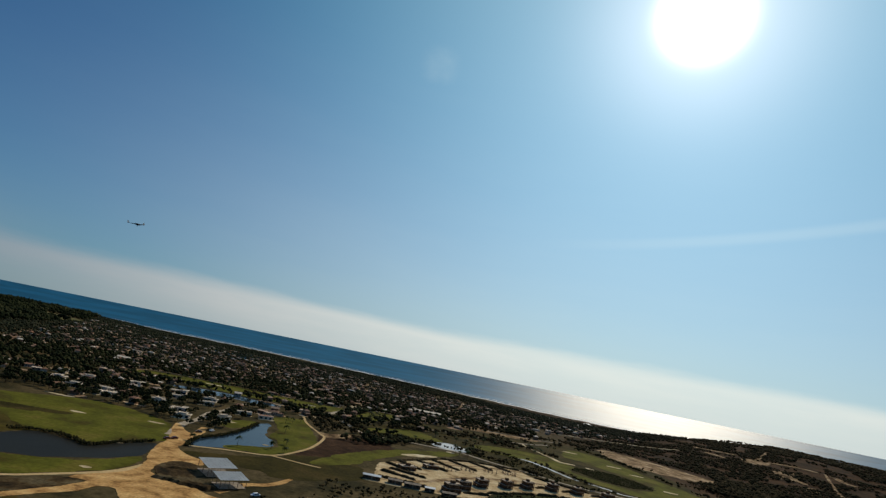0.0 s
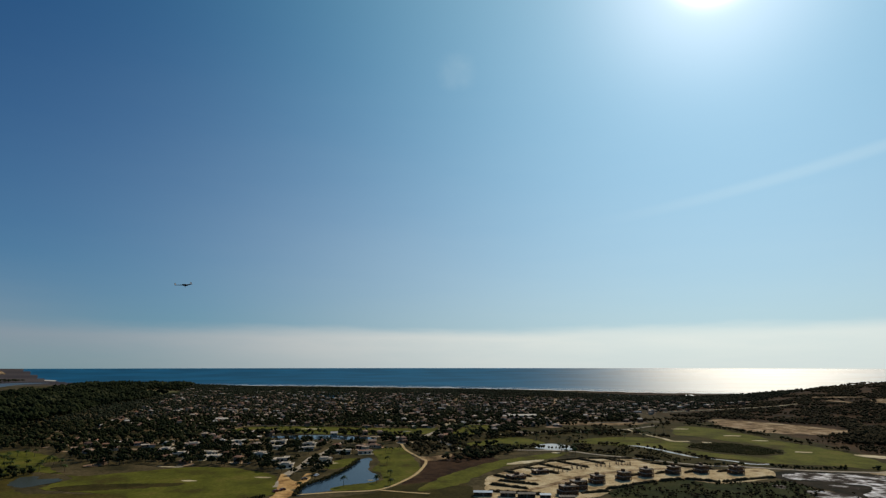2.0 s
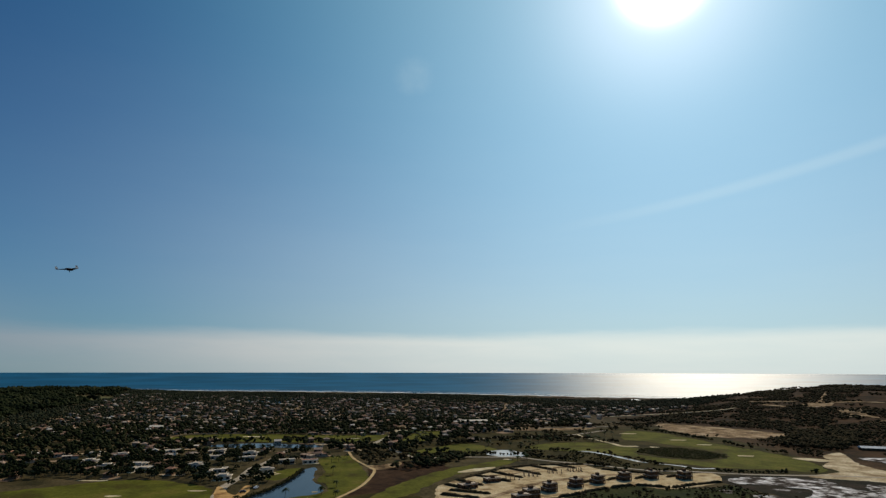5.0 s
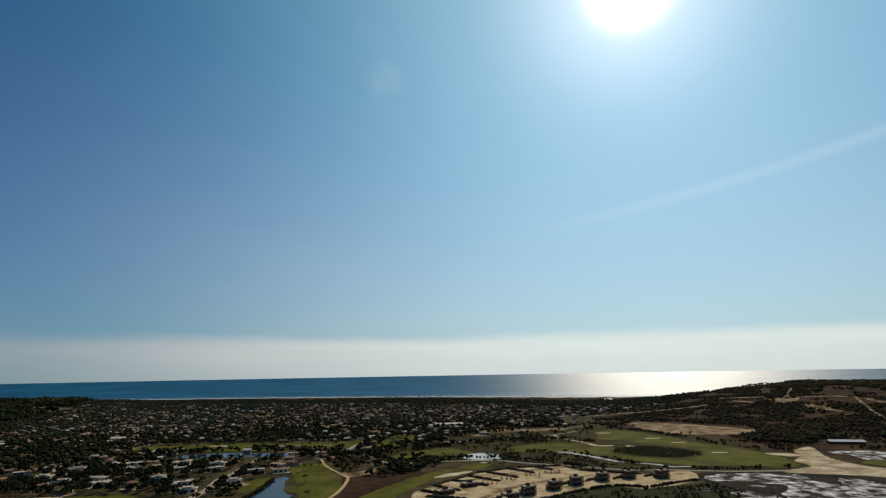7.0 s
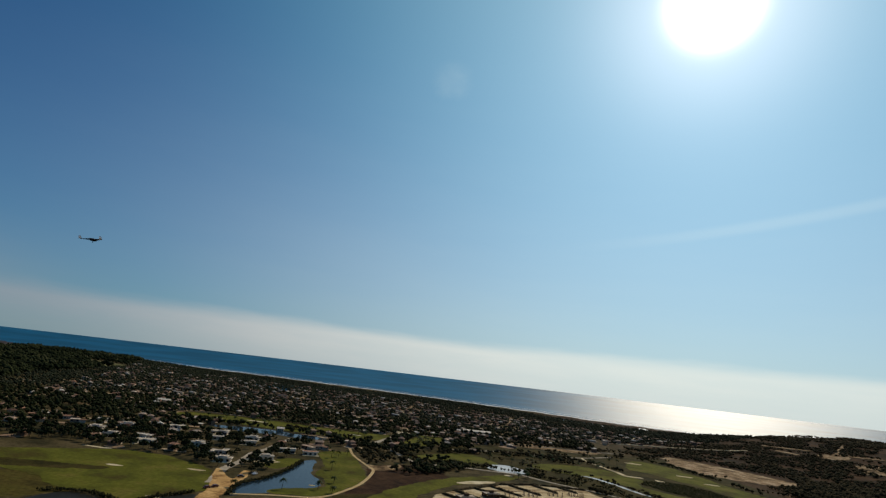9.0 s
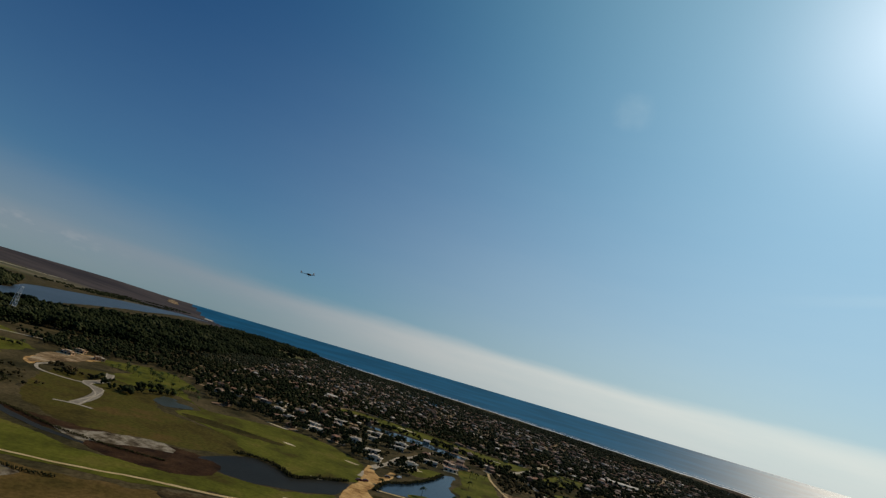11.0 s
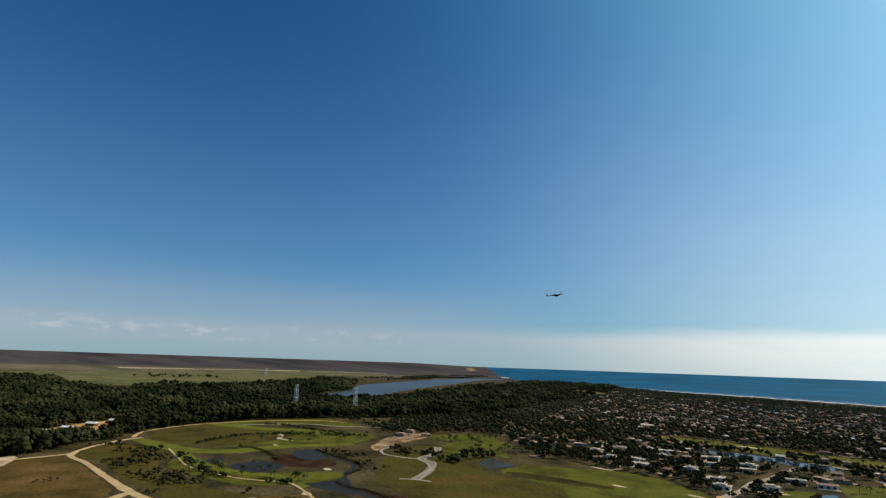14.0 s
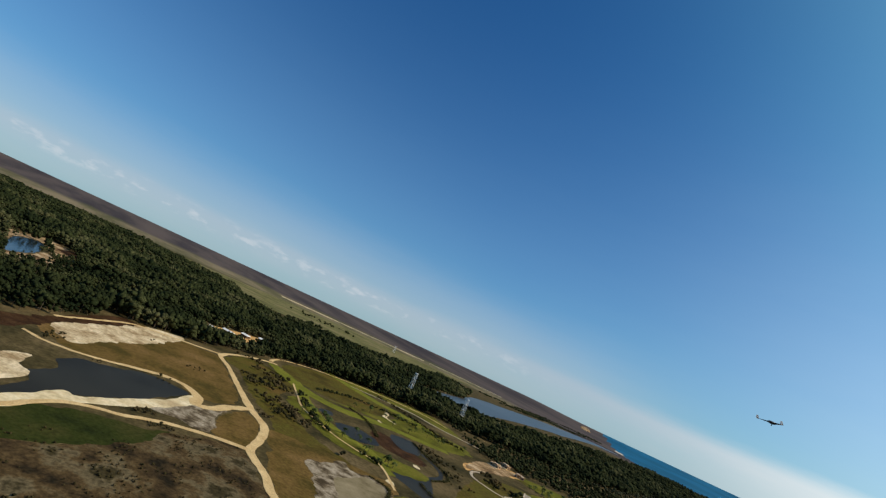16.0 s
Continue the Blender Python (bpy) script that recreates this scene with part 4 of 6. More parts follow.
patch("clearing", [(-438, 392), (-456, 402), (-474, 430), (-458, 436), (-444, 416)], ORANGE_SAND, 0.1, "orange earth between the new villas", "clearing", 4.0)
strip("road", [(-313, 714), (-249, 715), (-199, 723), (-145, 723), (-89, 718), (-41, 736), (36, 745), (153, 770), (260, 790)], [5, 5, 6], PAVED, 0.2, "straight road along the edge of the town")
strip("road", [(315, 946), (381, 980), (472, 1011), (546, 1020), (589, 1034)], [4, 4, 5], PALE_SAND, 0.8, "thin sand road along the foot of the hill")
strip("road", [(687, 952), (724, 999), (830, 1117)], [5, 7], TAN, 0.9, "bare sand track on the hill crest")
for pts in [[(662, 1110), (685, 1068), (711, 1035)], [(735, 986), (777, 969), (804, 944)], [(688, 902), (688, 865), (684, 825)], [(812, 923), (800, 882), (806, 864)], [(644, 1041), (652, 989)]]:
    strip("track", pts, [9, 14, 8], TAN, 0.9, "bare tan earth showing between the hill scrub", "track", 3.0)
strip("road", [(-620, 840), (-480, 860), (-361, 850), (-230, 900), (-100, 960)], 6, PAVED, 0.4, "town street between gardens")
strip("road", [(-180, 960), (-150, 1060), (-110, 1200), (-60, 1300)], 7, PALE_SAND, 0.5, "sandy town street")
strip("road", [(120, 1000), (220, 1050), (330, 1050), (420, 1120)], 7, PALE_SAND, 0.7, "sandy town street")
strip("road", [(-480, 600), (-420, 580), (-330, 560), (-250, 575)], 5, TAN, 0.3, "sandy town street")

for k, (y0, x0, x1, bend) in enumerate(((560, -540, -290, 14), (640, -560, -320, -10), (800, -600, -60, 18), (880, -60, 220, -12), (935, -640, -120, 16), (1020, -660, 60, -20), (1110, -690, 160, 22), (1210, -720, 300, -18), (1320, -700, 380, 20), (1440, -640, 420, -24))):
    strip("street", [(x0 + (x1 - x0) * u, y0 + bend * math.sin(u * 5 + k)) for u in (0, 0.2, 0.4, 0.6, 0.8, 1)], 5 + 0.004 * y0, TAN, 0.35, "sandy street between the town gardens", "street", 1.0, step=10.0)
for k, (x0, y0, x1, y1) in enumerate(((-470, 560, -500, 930), (-330, 560, -300, 700), (-250, 760, -280, 1300), (-90, 760, -40, 1300), (90, 860, 190, 1300), (-420, 960, -430, 1400))):
    strip("street", [(x0, y0), ((x0 + x1) / 2 + 12, (y0 + y1) / 2), (x1, y1)], 6, TAN, 0.37, "sandy side street between gardens", "street", 1.0, step=10.0)
patch("clearing", [(-414, 326), (-440, 350), (-468, 388), (-466, 432), (-440, 400), (-428, 372), (-420, 348)], TAN, 0.1, "bare orange earth between new estate houses", "clearing", 3.0, 10.0)
patch("clearing", [(-850, 1440), (-960, 1540), (-1060, 1660), (-930, 1620), (-820, 1520)], PLAIN, 0.8, "pale green clearing on the wooded rise", "clearing", 8.0, 40.0, step=12.0)
patch("field", [(-112, 224), (-120, 238), (-140, 224), (-160, 206), (-148, 196), (-130, 208)], HEATH, 0.06, "dark brown field between two tracks", "field", 1.5, 6.0)
patch("scrub_bank", [(-104, 281), (-99, 296), (-86, 294), (-77, 283), (-63, 279), (-57, 269), (-62, 257), (-71, 253), (-80, 255), (-90, 259), (-99, 268)], HEATH, 0.26, "dark overgrown earth bank beside the sheds", "bank", 1.2, 5.0, clear=False)
strip("track", [(-3110, 760), (-3010, 1250), (-2870, 1650)], [60, 30, 50], PALE_SAND, 2.5, "pale sand streak on the far plain", "track", 8.0, clear=False, step=40.0)
strip("track", [(-2870, 1700), (-2660, 1950), (-2560, 2060)], [30, 40, 20], PALE_SAND, 2.5, "pale sand streak on the far plain", "track", 8.0, clear=False, step=40.0)
patch("headland_sand", [(-2020, 2540), (-2090, 2660), (-2180, 2710), (-2150, 2620), (-2050, 2510)], BEACH, 2.0, "pale sand spit at the lagoon mouth", "sand", 5.0, 40.0, clear=False, step=20.0)
patch("headland_cliff", [(-2830, 3130), (-2960, 3270), (-3130, 3420), (-3100, 3330), (-2950, 3160), (-2860, 3080)], TAN, 2.5, "bare reddish cliff of the far headland", "cliff", 8.0, 60.0, clear=False, step=30.0)

# low ground kept open in front of the hill tracks
for pts in ([(315, 946), (381, 980), (472, 1011), (546, 1020), (589, 1034)], [(662, 1110), (685, 1068), (711, 1035)], [(735, 986), (777, 969), (804, 944)], [(688, 902), (688, 865), (684, 825)], [(812, 923), (800, 882), (806, 864)], [(644, 1041), (652, 989)]):
    p = np.array(pts, float)
    KEEP_OUT.append(np.concatenate([p, (p * (1 - 30 / np.hypot(p[:, 0], p[:, 1]))[:, None])[::-1]]))

# surf and beach along the coast
for k, (off0, off1, m, lift, words, name) in enumerate(((-60, 6, BEACH, 0.4, "long pale sand beach below the coastal trees", "beach"), (6, 40, FOAM, 0.35, "white surf breaking along the beach", "surf"), (120, 134, FOAM, 0.3, "outer line of white surf", "surf"))):
    az = np.linspace(-37, 40, 320)
    c = np.interp(az, COAST_AZ, COAST_R) + 14 * np.sin(az * 1.9) + 6 * np.sin(az * 7.3)
    ragged = np.array([noise.noise((a * 2.2, 3.1 * k, 0.4)) for a in az])
    a0, a1 = c + off0 + 10 * ragged, c + off1 + 14 * ragged - (np.abs(ragged) * 18 if m is FOAM else 0)
    s, co = np.sin(np.radians(az)), np.cos(np.radians(az))
    z0 = -1.2 + lift if m is FOAM else 1.6
    lo = np.stack([a0 * s, a0 * co, np.full_like(az, z0) if m is FOAM else height(a0 * s, a0 * co) + 1.0], -1)
    hi = np.stack([a1 * s, a1 * co, np.full_like(az, -1.2 + lift)], -1)
    n = len(az)
    v = np.concatenate([lo, hi])
    q = np.arange(n - 1)
    f = np.concatenate([np.stack([q, q + 1, q + n + 1], -1), np.stack([q, q + n + 1, q + n], -1)])
    tagged(link(name, quick_mesh(name, v, f[:, ::-1], [m])), words, name, kind="structure")


KEEP_OUT.append(np.array([(-44, 694), (-58, 636), (-64, 602), (-44, 574), (-26, 534), (-10, 506), (10, 506), (14, 520), (-4, 520), (-20, 544), (-38, 586), (-50, 606), (-46, 636), (-36, 694)], float))
KEEP_OUT.append(np.array([(-300, 716), (-145, 726), (-41, 738), (-41, 724), (-145, 710), (-300, 702)], float))
KEEP_OUT.append(np.array([(16, 630), (101, 673), (191, 699), (193, 686), (101, 660), (18, 618)], float))

# pale and green ground beside the sandy track
patch("sand", [(394, 508), (435, 508), (442, 488), (415, 464), (390, 462), (400, 484)], SALT, 0.13, "pale salty ground beside the sandy track", "sand", 3.0, 10.0)
patch("sand", [(336, 512), (356, 506), (362, 494), (344, 492)], PALE_SAND, 0.13, "small pale sand patch by the track", "sand", 2.0, 8.0)
patch("fairway", [(376, 446), (392, 458), (430, 456), (420, 430), (392, 424)], FAIRWAY, 0.1, "small green field beside the sandy track", "fairway", 2.0, 9.0)
patch("clearing", [(665, 985), (700, 1000), (745, 1005), (720, 960), (690, 950)], TAN, 0.9, "tan bare ground on the hill", "clearing", 6.0, 20.0, clear=False)
patch("clearing", [(655, 846), (690, 906), (726, 914), (684, 845)], TAN, 0.9, "tan bare ground on the hillside", "clearing", 6.0, 20.0, clear=False)
patch("clearing", [(623, 748), (654, 791), (684, 802), (646, 752)], TAN, 0.9, "small bare patch on the hillside", "clearing", 5.0, 20.0, clear=False)
strip("track", [(813, 942), (772, 883), (708, 788), (678, 735)], [4, 5, 4], TAN, 0.9, "thin track running down the hill", "track", 1.5)

# ---- building site ----
patch("building_plot", [(6, 350), (8, 392), (21, 414), (59, 458), (95, 478), (130, 480), (140, 460), (158, 444), (184, 434), (222, 440), (210, 405), (164, 384), (142, 396), (97, 373), (72, 340), (34, 334), (0, 336)], PAD_SAND, 0.30,
      "graded sandy building plots stepping down the slope", "building plot", 1.2, 8.0)


def ridge(name, a, b, w, h, material, label, category):
    """A low bank of earth and hedge with an uneven top, from a to b."""
    a, b = Vector((*a, 0)), Vector((*b, 0))
    d = (b - a).normalized()
    side = Vector((-d.y, d.x, 0))
    bm = bmesh.new()
    n = max(4, int((b - a).length / 1.6))
    rows = []
    for k in range(n + 1):
        p = a + (b - a) * (k / n)
        tall = h * (0.55 + 0.45 * random.random()) * (0.4 if k in (0, n) else 1)
        wide = w * (0.35 + 0.2 * random.random())
        rows.append([bm.verts.new(p - side * wide + Vector((0, 0, 0.05))), bm.verts.new(p - side * wide * 0.5 + Vector((0, 0, tall * 0.9))), bm.verts.new(p + side * wide * 0.4 + Vector((0, 0, tall))), bm.verts.new(p + side * wide + Vector((0, 0, 0.05)))])
    for u, v in zip(rows, rows[1:]):
        for k in range(3):
            bm.faces.new((u[k], u[k + 1], v[k + 1], v[k]))
    bm.faces.new(rows[0][::-1])
    bm.faces.new(rows[-1])
    bmesh.ops.recalc_face_normals(bm, faces=bm.faces[:])
    for v in bm.verts:
        v.co.z += 0.1
    return tagged(part(name, bm, material), label, category, group="hedge banks between the plots")


HEDGE = surface("dark_hedge", [(0.025, 0.025, 0.012), (0.06, 0.045, 0.022), (0.09, 0.06, 0.03)], 4, fine=0.6, grain=0.4, bump=0.2)
for a, b in (((14, 402), (30, 386)), ((24, 416), (40, 398)), ((38, 434), (61, 410)), ((52, 448), (72, 424)), ((68, 462), (88, 436)), ((88, 474), (104, 452)), ((110, 478), (122, 462)),
             ((10, 372), (34, 360)), ((16, 384), (42, 372)), ((8, 352), (44, 344)), ((66, 350), (84, 356)), ((84, 362), (104, 374)), ((104, 376), (124, 388)), ((126, 388), (144, 397)), ((146, 397), (166, 388)),
             ((168, 388), (190, 398)), ((190, 398), (212, 406)), ((110, 404), (120, 412)), ((132, 414), (142, 422)), ((154, 418), (164, 426)), ((180, 424), (192, 430)), ((96, 478), (134, 480)), ((60, 460), (94, 478)), ((22, 416), (58, 457)), ((142, 458), (182, 434))):
    ridge("hedge_bank", a, b, 3.2, 1.8, HEDGE, "dark earth bank with low hedge between sandy plots", "hedge")


ridge("earth_mound", (-97, 262), (-68, 256), 8.0, 1.8, HEATH, "dark overgrown earth mound beside the yard", "mound")
ridge("earth_mound", (-99, 281), (-89, 284), 6.0, 1.2, HEATH, "low dark earth mound beside the open shed", "mound")
strip("site_track", [(20, 344), (44, 366), (72, 398), (104, 420), (150, 436), (196, 432)], [4, 5, 5, 4], TAN, 0.32, "darker wheel-worn track between the plots", "track", 1.2, clear=False)
strip("site_track", [(40, 430), (66, 440), (96, 462), (128, 470)], [3, 3, 2.5], TAN, 0.33, "darker wheel-worn track behind the plots", "track", 1.0, clear=False)


def shell_house(x, y, turn, w, d, floors, label, unfinished):
    """A flat-roofed house under construction: block walls with openings, floor slabs, parapet."""
    house = empty("house_under_construction", pose(x, y, 0.11, 0, 0, turn), label=label, category="house", group="new houses on the plots")
    h, w, d = 2.7, w * 0.84, d * 0.84
    for f in range(floors):
        inset = 0.0 if f == 0 else 0.9
        x0, x1, y0, y1, z = -w / 2 + inset, w / 2, -d / 2, d / 2 - inset, f * h
        bm = bmesh.new()
        t_ = 0.25
        piers = 5
        for side in range(4):
            span = (x1 - x0) if side % 2 == 0 else (y1 - y0)
            cells = np.linspace(0, span, piers)
            for k in range(piers - 1):
                c0, c1 = cells[k], cells[k + 1]
                m = (c1 - c0) * 0.27
                bits = ((c0, 0, c0 + m, h - 0.3), (c1 - m, 0, c1, h - 0.3), (c0 + m, h - 0.95, c1 - m, h - 0.3), (c0 + m, 0, c1 - m, 0.9 if (k + side) % 3 else 0.05))
                for u0, v0, u1, v1 in bits:
                    if side == 0:
                        box(bm, x0 + u0, y0, z + v0, x0 + u1, y0 + t_, z + v1)
                    elif side == 2:
                        box(bm, x0 + u0, y1 - t_, z + v0, x0 + u1, y1, z + v1)
                    elif side == 1:
                        box(bm, x0, y0 + u0, z + v0, x0 + t_, y0 + u1, z + v1)
                    else:
                        box(bm, x1 - t_, y0 + u0, z + v0, x1, y0 + u1, z + v1)
        part("wall", bm, SHADED_BLOCK, house)
        bm = box(bmesh.new(), x0 - 0.2, y0 - 0.2, z + h - 0.3, x1 + 0.2, y1 + 0.2, z + h, 0.04)
        part("floor_slab" if f < floors - 1 else "roof_slab", bm, CONCRETE if f < floors - 1 else VILLA_ROOF, house, "pale flat slab")
        bm = box(bmesh.new(), x0 + 0.3, y0 + 0.3, z + 0.02, x1 - 0.3, y1 - 0.3, z + 0.12)
        part("floor", bm, SHADED_BLOCK, house)
    bm = box(bmesh.new(), -w * 0.1, -d * 0.12, floors * h, w * 0.18, d * 0.14, floors * h + 1.5, 0.04)
    part("stair_head", bm, SHADED_BLOCK if unfinished else WHITE, house)
    for side in (-1, 1):
        bm = box(bmesh.new(), -w / 2 + 0.9, side * (d / 2 - 0.55) - 0.1 + (-0.45 if side > 0 else 0), floors * h, w / 2, side * (d / 2 - 0.55) + 0.1 + (-0.45 if side > 0 else 0), floors * h + 0.3)
        part("parapet", bm, SHADED_BLOCK, house)
    return house


for x, y, turn, w, d, floors in ((57, 347, 20, 13, 9, 2), (66, 362, 20, 12, 9, 2), (82, 380, 22, 10, 9, 2), (103, 393, 25, 9.5, 9, 2), (122, 405, 25, 9.5, 9, 2), (145, 416, 22, 9.5, 9, 2), (167, 421, 20, 9.5, 9, 2), (191, 419, 15, 10.5, 9, 2)):
    shell_house(x, y, turn, w, d, floors, "two-storey dark block house shell with a pale flat roof", True)
    KEEP_OUT.append(np.array([(x - 9, y - 9), (x + 9, y - 9), (x + 9, y + 9), (x - 9, y + 9)], float))
shell_house(48, 412, 20, 13, 8, 1, "low unfinished house with a pale flat roof", True)
shell_house(29, 392, 24, 14, 9, 1, "low unfinished block house on a sandy plot", True)


def site_hut(x, y, turn, w, d, pale):
    hut = empty("site_hut", pose(x, y, 0.11, 0, 0, turn), label="long low site hut with a pale sheet roof" if pale else "low dark site hut beside the fence", category="hut", group="site huts")
    part("wall", box(bmesh.new(), -w / 2, -d / 2, 0, w / 2, d / 2, 2.2, 0.03), SHADED_BLOCK, hut)
    bm = bmesh.new()
    v = [bm.verts.new(c) for c in ((-w / 2 - 0.4, -d / 2 - 0.4, 2.2), (w / 2 + 0.4, -d / 2 - 0.4, 2.2), (w / 2 + 0.4, d / 2 + 0.4, 2.2), (-w / 2 - 0.4, d / 2 + 0.4, 2.2), (-w / 2 - 0.4, 0, 2.9), (w / 2 + 0.4, 0, 2.9))]
    for f in ((0, 1, 5, 4), (2, 3, 4, 5), (1, 2, 5), (3, 0, 4), (3, 2, 1, 0)):
        bm.faces.new([v[k] for k in f])
    part("roof", bm, ROOF_SHEET if pale else CONCRETE, hut)
    part("door", box(bmesh.new(), -0.5, -d / 2 - 0.05, 0, 0.5, -d / 2 - 0.003, 2.05), TIMBER, hut)
    for k in (-1, 1):
        part("window", box(bmesh.new(), k * w * 0.3 - 0.6, -d / 2 - 0.04, 1.0, k * w * 0.3 + 0.6, -d / 2 - 0.003, 1.9), GLASS, hut)


for x, y, turn, w, d, pale in ((5, 341, 0, 11, 4.5, True), (20, 340, -2, 9, 4, False), (31, 338, 3, 10, 4, False), (42, 336, 0, 6, 3.5, True), (54, 332, 4, 9, 4, False)):
    site_hut(x, y, turn, w, d, pale)

# rows of bare concrete columns on the empty plots
for cx, cy, n in ((80, 432, 7), (101, 444, 6), (119, 450, 9), (64, 420, 5)):
    for k in range(n):
        x, y = cx + (k % 4) * 3.2 - 5 + random.uniform(-0.4, 0.4), cy + (k // 4) * 4.0 - 2
        bm = beam(bmesh.new(), (0, 0, 0), (0, 0, 2.9), 0.5)
        box(bm, -0.6, -0.6, -0.05, 0.6, 0.6, 0.3)
        ob = tagged(part("column", bm, TIMBER), "bare foundation column standing on a sandy plot", "column", group="columns on the plots")
        ob.matrix_basis = pose(x, y, 0.11)


# ---- open sheds by the earth yard ----
def open_shed(x, y, turn, w, d, h, label):
    """A mono-pitch roof of pale sheets on posts."""
    shed = empty("open_shed", pose(x, y, 0.1, 0, 0, turn), label=label, category="shed", group="open sheds by the yard")
    sheets = 9
    for k in range(sheets):
        a, b = -w / 2 + w * k / sheets, -w / 2 + w * (k + 1) / sheets
        bm = bmesh.new()
        v = [bm.verts.new(c) for c in ((a + 0.03, -d / 2, h - 0.5), (b - 0.03, -d / 2, h - 0.5), (b - 0.03, d / 2, h + 0.5), (a + 0.03, d / 2, h + 0.5))]
        top = bm.faces.new(v)
        bmesh.ops.solidify(bm, geom=[top], thickness=0.12)
        part("roof_sheet", bm, ROOF_SHEET, shed)
    for i_ in range(4):
        for j_ in range(3):
            px, py = -w / 2 + 0.8 + (w - 1.6) * i_ / 3, -d / 2 + 0.8 + (d - 1.6) * j_ / 2
            part("post", beam(bmesh.new(), (px, py, 0), (px, py, h - 0.62 + (py + d / 2) / d), 0.3), TIMBER, shed)
    for j_ in range(3):
        py = -d / 2 + 0.8 + (d - 1.6) * j_ / 2
        part("purlin", box(bmesh.new(), -w / 2, py - 0.12, h - 0.92 + (py + d / 2) / d, w / 2, py + 0.12, h - 0.66 + (py + d / 2) / d), TIMBER, shed)
    part("floor", box(bmesh.new(), -w / 2 + 0.5, -d / 2 + 0.5, 0, w / 2 - 0.5, d / 2 - 0.5, 0.15), CONCRETE, shed)
    return shed


open_shed(-76, 287, 37, 15.5, 17, 5.0, "large open shed with a pale grey sheet roof")
open_shed(-63.5, 268.5, 37, 14.5, 12, 4.6, "smaller open shed with a pale grey sheet roof")
KEEP_OUT.append(np.array([(-90, 285), (-76, 302), (-52, 275), (-62, 254)], float))


def car(x, y, turn, paint, label):
    c = empty("car", pose(x, y, 0.16, 0, 0, turn), label=label, category="car", group="parked cars")
    bm = bmesh.new()
    side = ((-2.2, 0.45), (-2.25, 0.85), (-1.5, 1.0), (-1.0, 1.5), (0.9, 1.55), (1.5, 1.05), (2.2, 0.95), (2.3, 0.5), (1.9, 0.35), (-1.9, 0.35))
    a = [bm.verts.new((px, -0.85 + 0.1 * (pz > 1.2), pz)) for px, pz in side]
    b = [bm.verts.new((px, 0.85 - 0.1 * (pz > 1.2), pz)) for px, pz in side]
    for k in range(len(side)):
        bm.faces.new((a[k], a[(k + 1) % len(side)], b[(k + 1) % len(side)], b[k]))
    bm.faces.new(a[::-1])
    bm.faces.new(b)
    bmesh.ops.recalc_face_normals(bm, faces=bm.faces[:])
    part("body", bm, paint, c)
    for sx in (-0.83, 0.83):
        part("window", box(bmesh.new(), -0.95, min(sx, sx * 1.02), 1.08, 0.95, max(sx, sx * 1.02), 1.42), GLASS, c)
    for wx in (-1.4, 1.4):
        for wy in (-0.8, 0.8):
            bm = bmesh.new()
            bmesh.ops.create_cone(bm, cap_ends=True, segments=12, radius1=0.34, radius2=0.34, depth=0.22)
            bmesh.ops.transform(bm, matrix=pose(wx, wy, 0.34, 90), verts=bm.verts[:])
            part("wheel", bm, RUBBER, c)


for x, y, turn, paint, label in ((-124.5, 342, 60, CAR_RED, "dark red car parked on the orange earth"), (-121.5, 346.5, 55, CAR_RED, "dark red car beside another on orange earth"), (-118, 380, 20, CAR_DARK, "dark car parked under trees by the road"),
                                 (-113, 392, 75, CAR_WHITE, "white car parked by the road's edge"), (-48, 259, 40, CAR_WHITE, "white car parked behind the sheds")):
    car(x, y, turn, paint, label)


